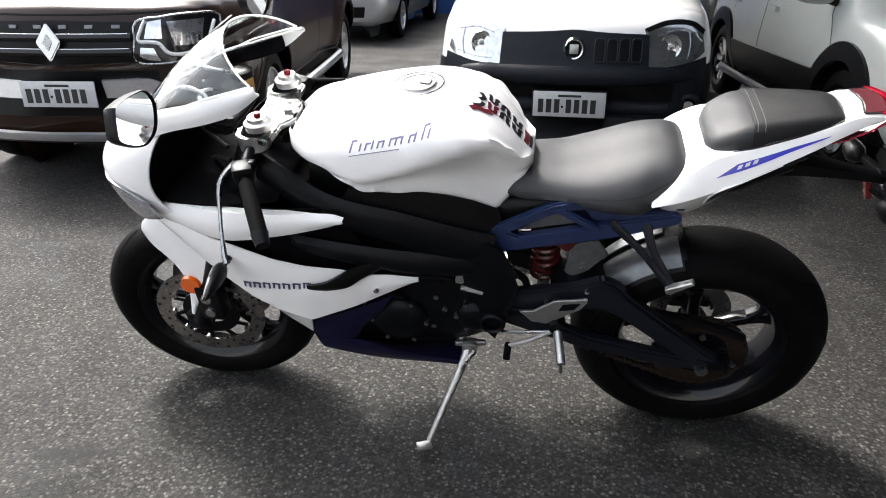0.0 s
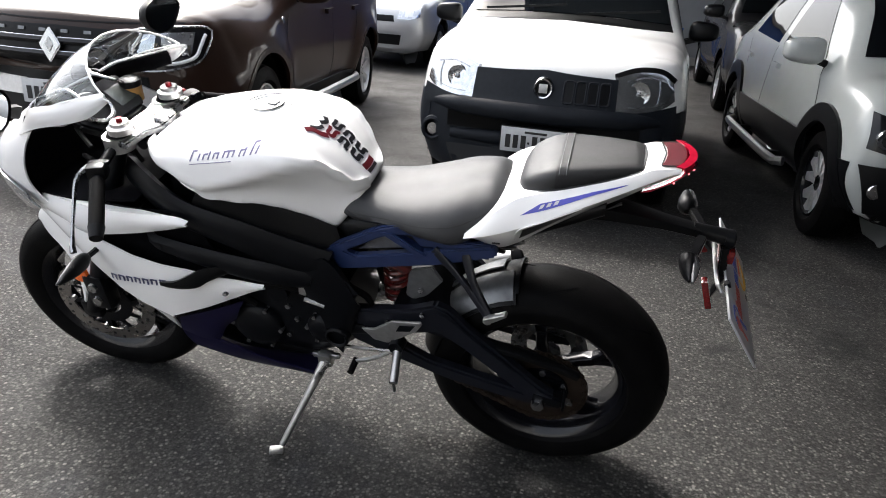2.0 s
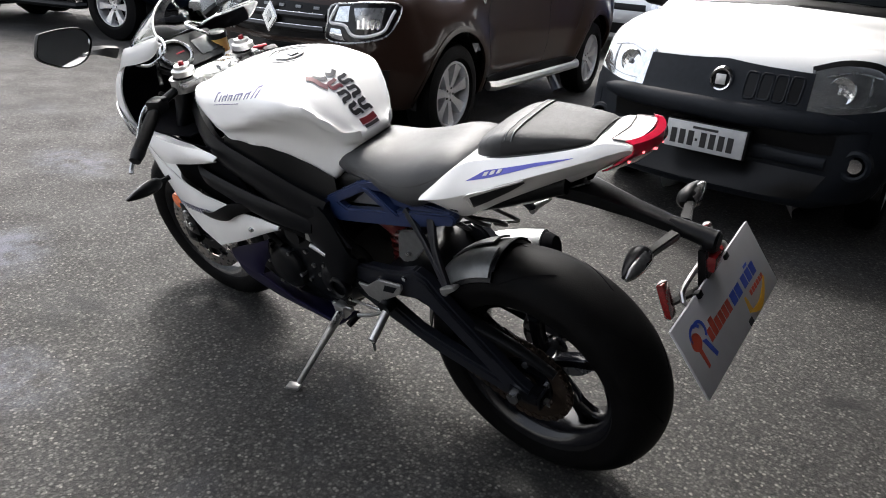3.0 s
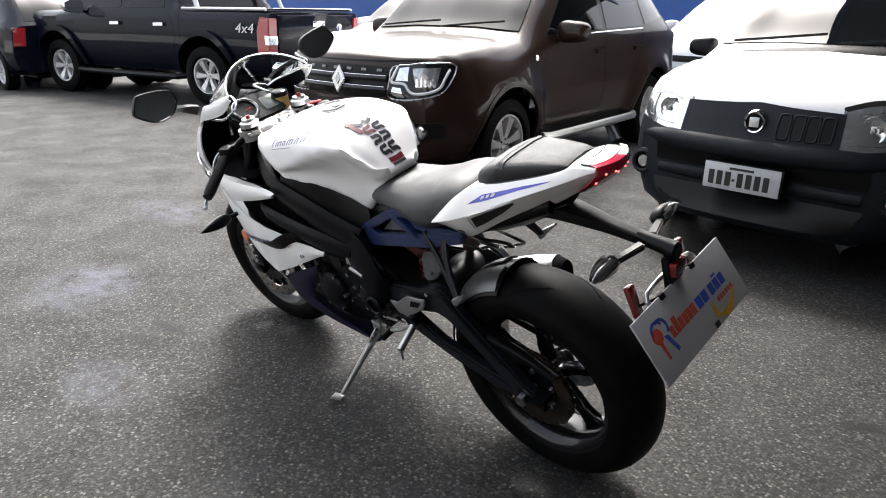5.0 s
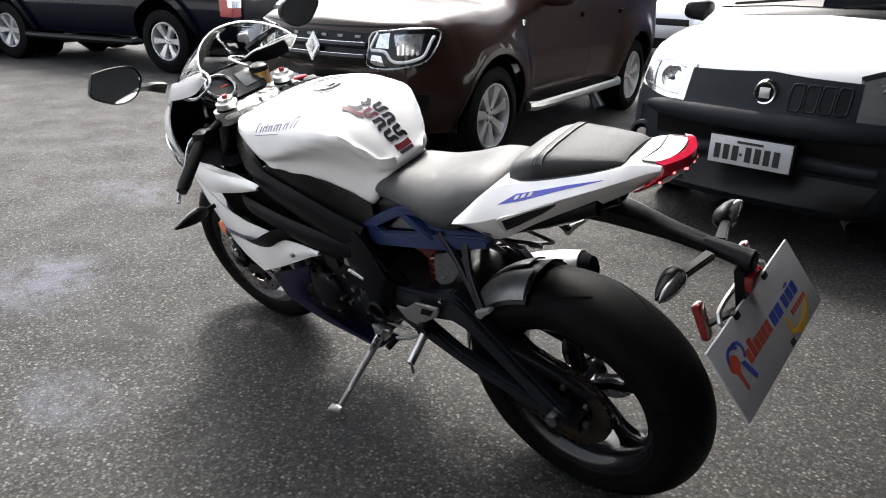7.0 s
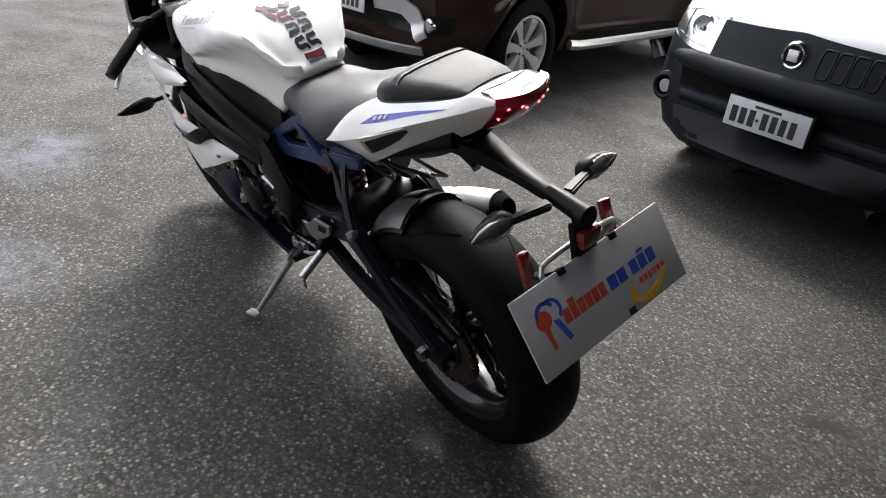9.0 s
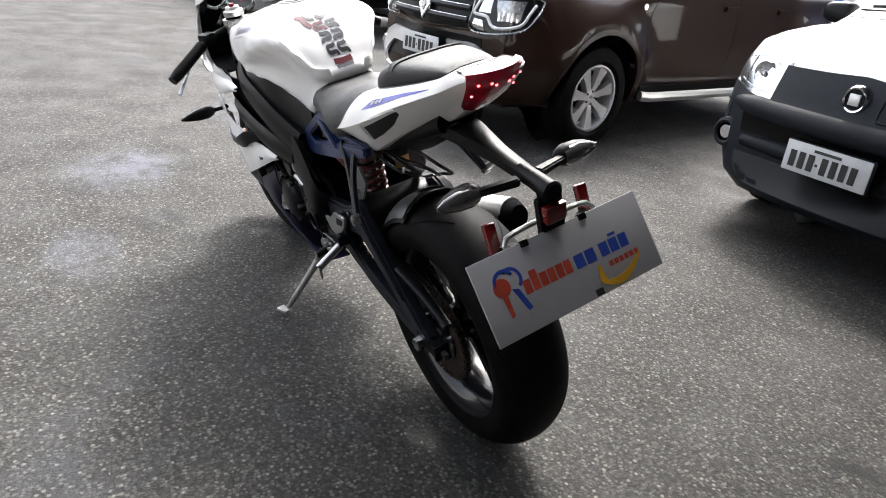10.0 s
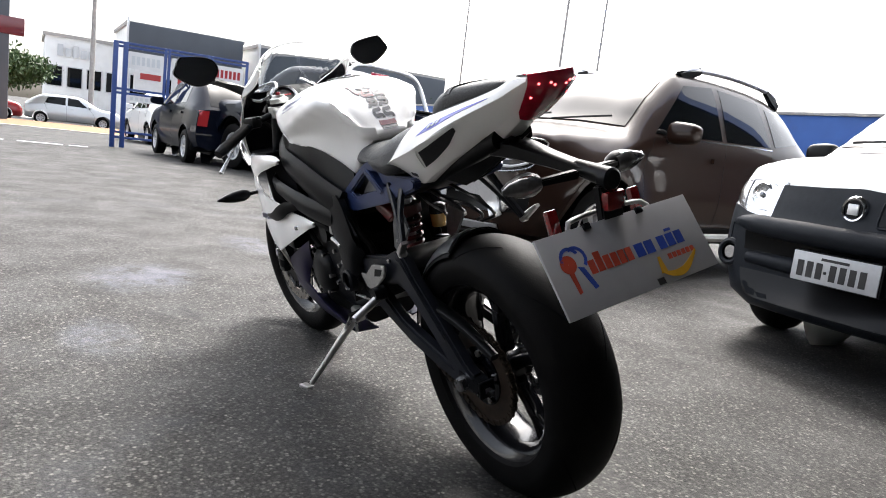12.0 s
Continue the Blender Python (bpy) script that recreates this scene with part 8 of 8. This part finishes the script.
def shop(m, w, h, label, windows_rows, upper=None):
    """A plain street building: x is depth (its face at 0), y along its front."""
    ob = thing("shop_building", label, "building", m)
    part("wall", box(-8, 0, 0, w, 0, h), RENDERW, ob, "white rendered wall")
    part("roof", box(-8.2, 0.15, -0.15, w + 0.15, h, h + 0.25), CONCRETE, ob)
    for z0, z1, n in windows_rows:
        step = w / n
        for k in range(n):
            fr = part("window", box(0.0, 0.06, k * step + step * 0.08, (k + 1) * step - step * 0.08, z0, z1), ALLOY, ob)
            part("pane", box(0.055, 0.075, k * step + step * 0.14, (k + 1) * step - step * 0.14, z0 + 0.08, z1 - 0.08), GLASSD, fr)
    if upper:
        y0, y1, z0, z1 = upper
        part("sign_panel", box(0.05, 0.6, y0, y1, z0, z1, 0.03), PANELD, ob, "slate grey blank sign panel")
        part("panel_rim", box(0.1, 0.62, y0 - 0.12, y0 - 0.003, z0, z1 + 0.3), ALLOY, ob)
    return ob


one = shop(pose(-58, -0.15, slope(-58)), 6.6, 6.2, "white two storey shop building with a band of windows", [(2.55, 4.15, 5), (0.3, 1.2, 2)])
for k in range(5):
    part("lettering_bar", box(0.05, 0.14, 0.8 + 0.52 * k, 0.8 + 0.52 * k + 0.36, 4.85, 5.45 + (0.25 if k in (0, 2) else 0)), PLATE, one)
two = shop(pose(-50, 4.5, slope(-50)), 7.6, 7.0, "white shop with a slate grey sign panel above", [(2.4, 3.8, 4), (0.4, 1.9, 4)], (0.0, 7.55, 5.2, 7.15))
for k in range(3):
    part("poster", box(0.61, 0.66, 0.4 + 2.4 * k, 2.4 + 2.4 * k, 2.6, 4.3), POSTER, two)
    part("poster_bar", box(0.66, 0.68, 0.8 + 2.4 * k, 2.1 + 2.4 * k, 3.5, 3.9), REDP, two)
shop(pose(-48.5, 12.9, slope(-48)), 15.6, 6.8, "long low shop with a slate grey sign panel", [(0.6, 3.0, 7)], (0.0, 15.5, 4.2, 6.8))


def street_pole(x, y, h, r=0.1, arm=True, mat=None):
    ob = thing("street_lamp", "slim grey street lamp pole", "street lamp", pose(x, y, slope(x)))
    part("pole", tube([(0, 0, 0), (0, 0, h)], [r, r * 0.6], 4, 10), mat or CONCRETE, ob)
    if arm:
        part("arm", tube([(0, 0, h - 0.1), (0.5, 0, h + 0.25), (1.6, 0, h + 0.35)], r * 0.5, 10, 8), ALLOY, ob)
        part("lamp_head", box(1.4, 2.0, -0.12, 0.12, h + 0.27, h + 0.40, 0.04), ALLOY, ob)
    return ob


street_pole(-28.9, 18.0, 11, 0.06)
street_pole(-21.1, 18.0, 12, 0.07)
street_pole(-18.8, 18.0, 12, 0.05)
street_pole(-43.5, 2.0, 10, 0.16, False)
post = thing("sign_post", "tall dark post with a small sign box", "sign post", pose(-32.1, -2.05, slope(-32)))
part("post", box(-0.16, 0.16, -0.22, 0.22, 0, 7.5, 0.02), PANELD, post)
part("sign_box", box(-0.2, 0.2, -0.9, 0.75, 3.55, 4.25, 0.03), STICKR, post, "dull purple sign box")


def tree(m, h, spread, label, seed):
    rnd = random.Random(seed)
    ob = thing("tree", label, "tree", m)
    limbs = [tube([(0, 0, 0), (0.05, 0.04, h * 0.3), (0.02, -0.05, h * 0.62)], [0.16, 0.12, 0.07], 8, 8)]
    tips = []
    for k in range(9):
        a = rnd.uniform(0, 6.28)
        e = (spread * rnd.uniform(0.45, 0.9) * math.cos(a), spread * rnd.uniform(0.45, 0.9) * math.sin(a), h * rnd.uniform(0.62, 0.98))
        limbs.append(tube([(0.02, 0, h * rnd.uniform(0.3, 0.55)), (e[0] * 0.5, e[1] * 0.5, e[2] * 0.78), e], [0.05, 0.035, 0.015], 7, 6))
        tips.append(e)
    part("trunk", join(*limbs), BARK, ob)
    verts, faces = [], []
    for k in range(9000):
        c = rnd.choice(tips)
        p = Vector((c[0] + rnd.gauss(0, spread * 0.24), c[1] + rnd.gauss(0, spread * 0.24), c[2] + rnd.gauss(0, h * 0.085)))
        q = Euler((rnd.uniform(0, 6.3), rnd.uniform(0, 6.3), rnd.uniform(0, 6.3))).to_matrix()
        s = rnd.uniform(0.07, 0.15)
        b = len(verts)
        verts += [p + q @ Vector(v) * s for v in ((-1, 0, 0), (0, -0.45, 0.12), (1, 0, 0), (0, 0.45, 0.12))]
        faces.append((b, b + 1, b + 2, b + 3))
    crown = part("crown", fix((verts, faces)), LEAF, ob, "leafy green crown", smooth=False)
    crown["kind"] = "stuff"
    return ob


tree(pose(-37, -2.1, slope(-37)), 3.1, 1.6, "leafy green street tree", 3)
tree(pose(-38.5, -5.4, slope(-38)), 4.2, 2.2, "broad leafy green street tree", 4)
tree(pose(-35.5, 25, slope(-35)), 4.3, 2.4, "leafy tree rising behind the blue wall", 5)
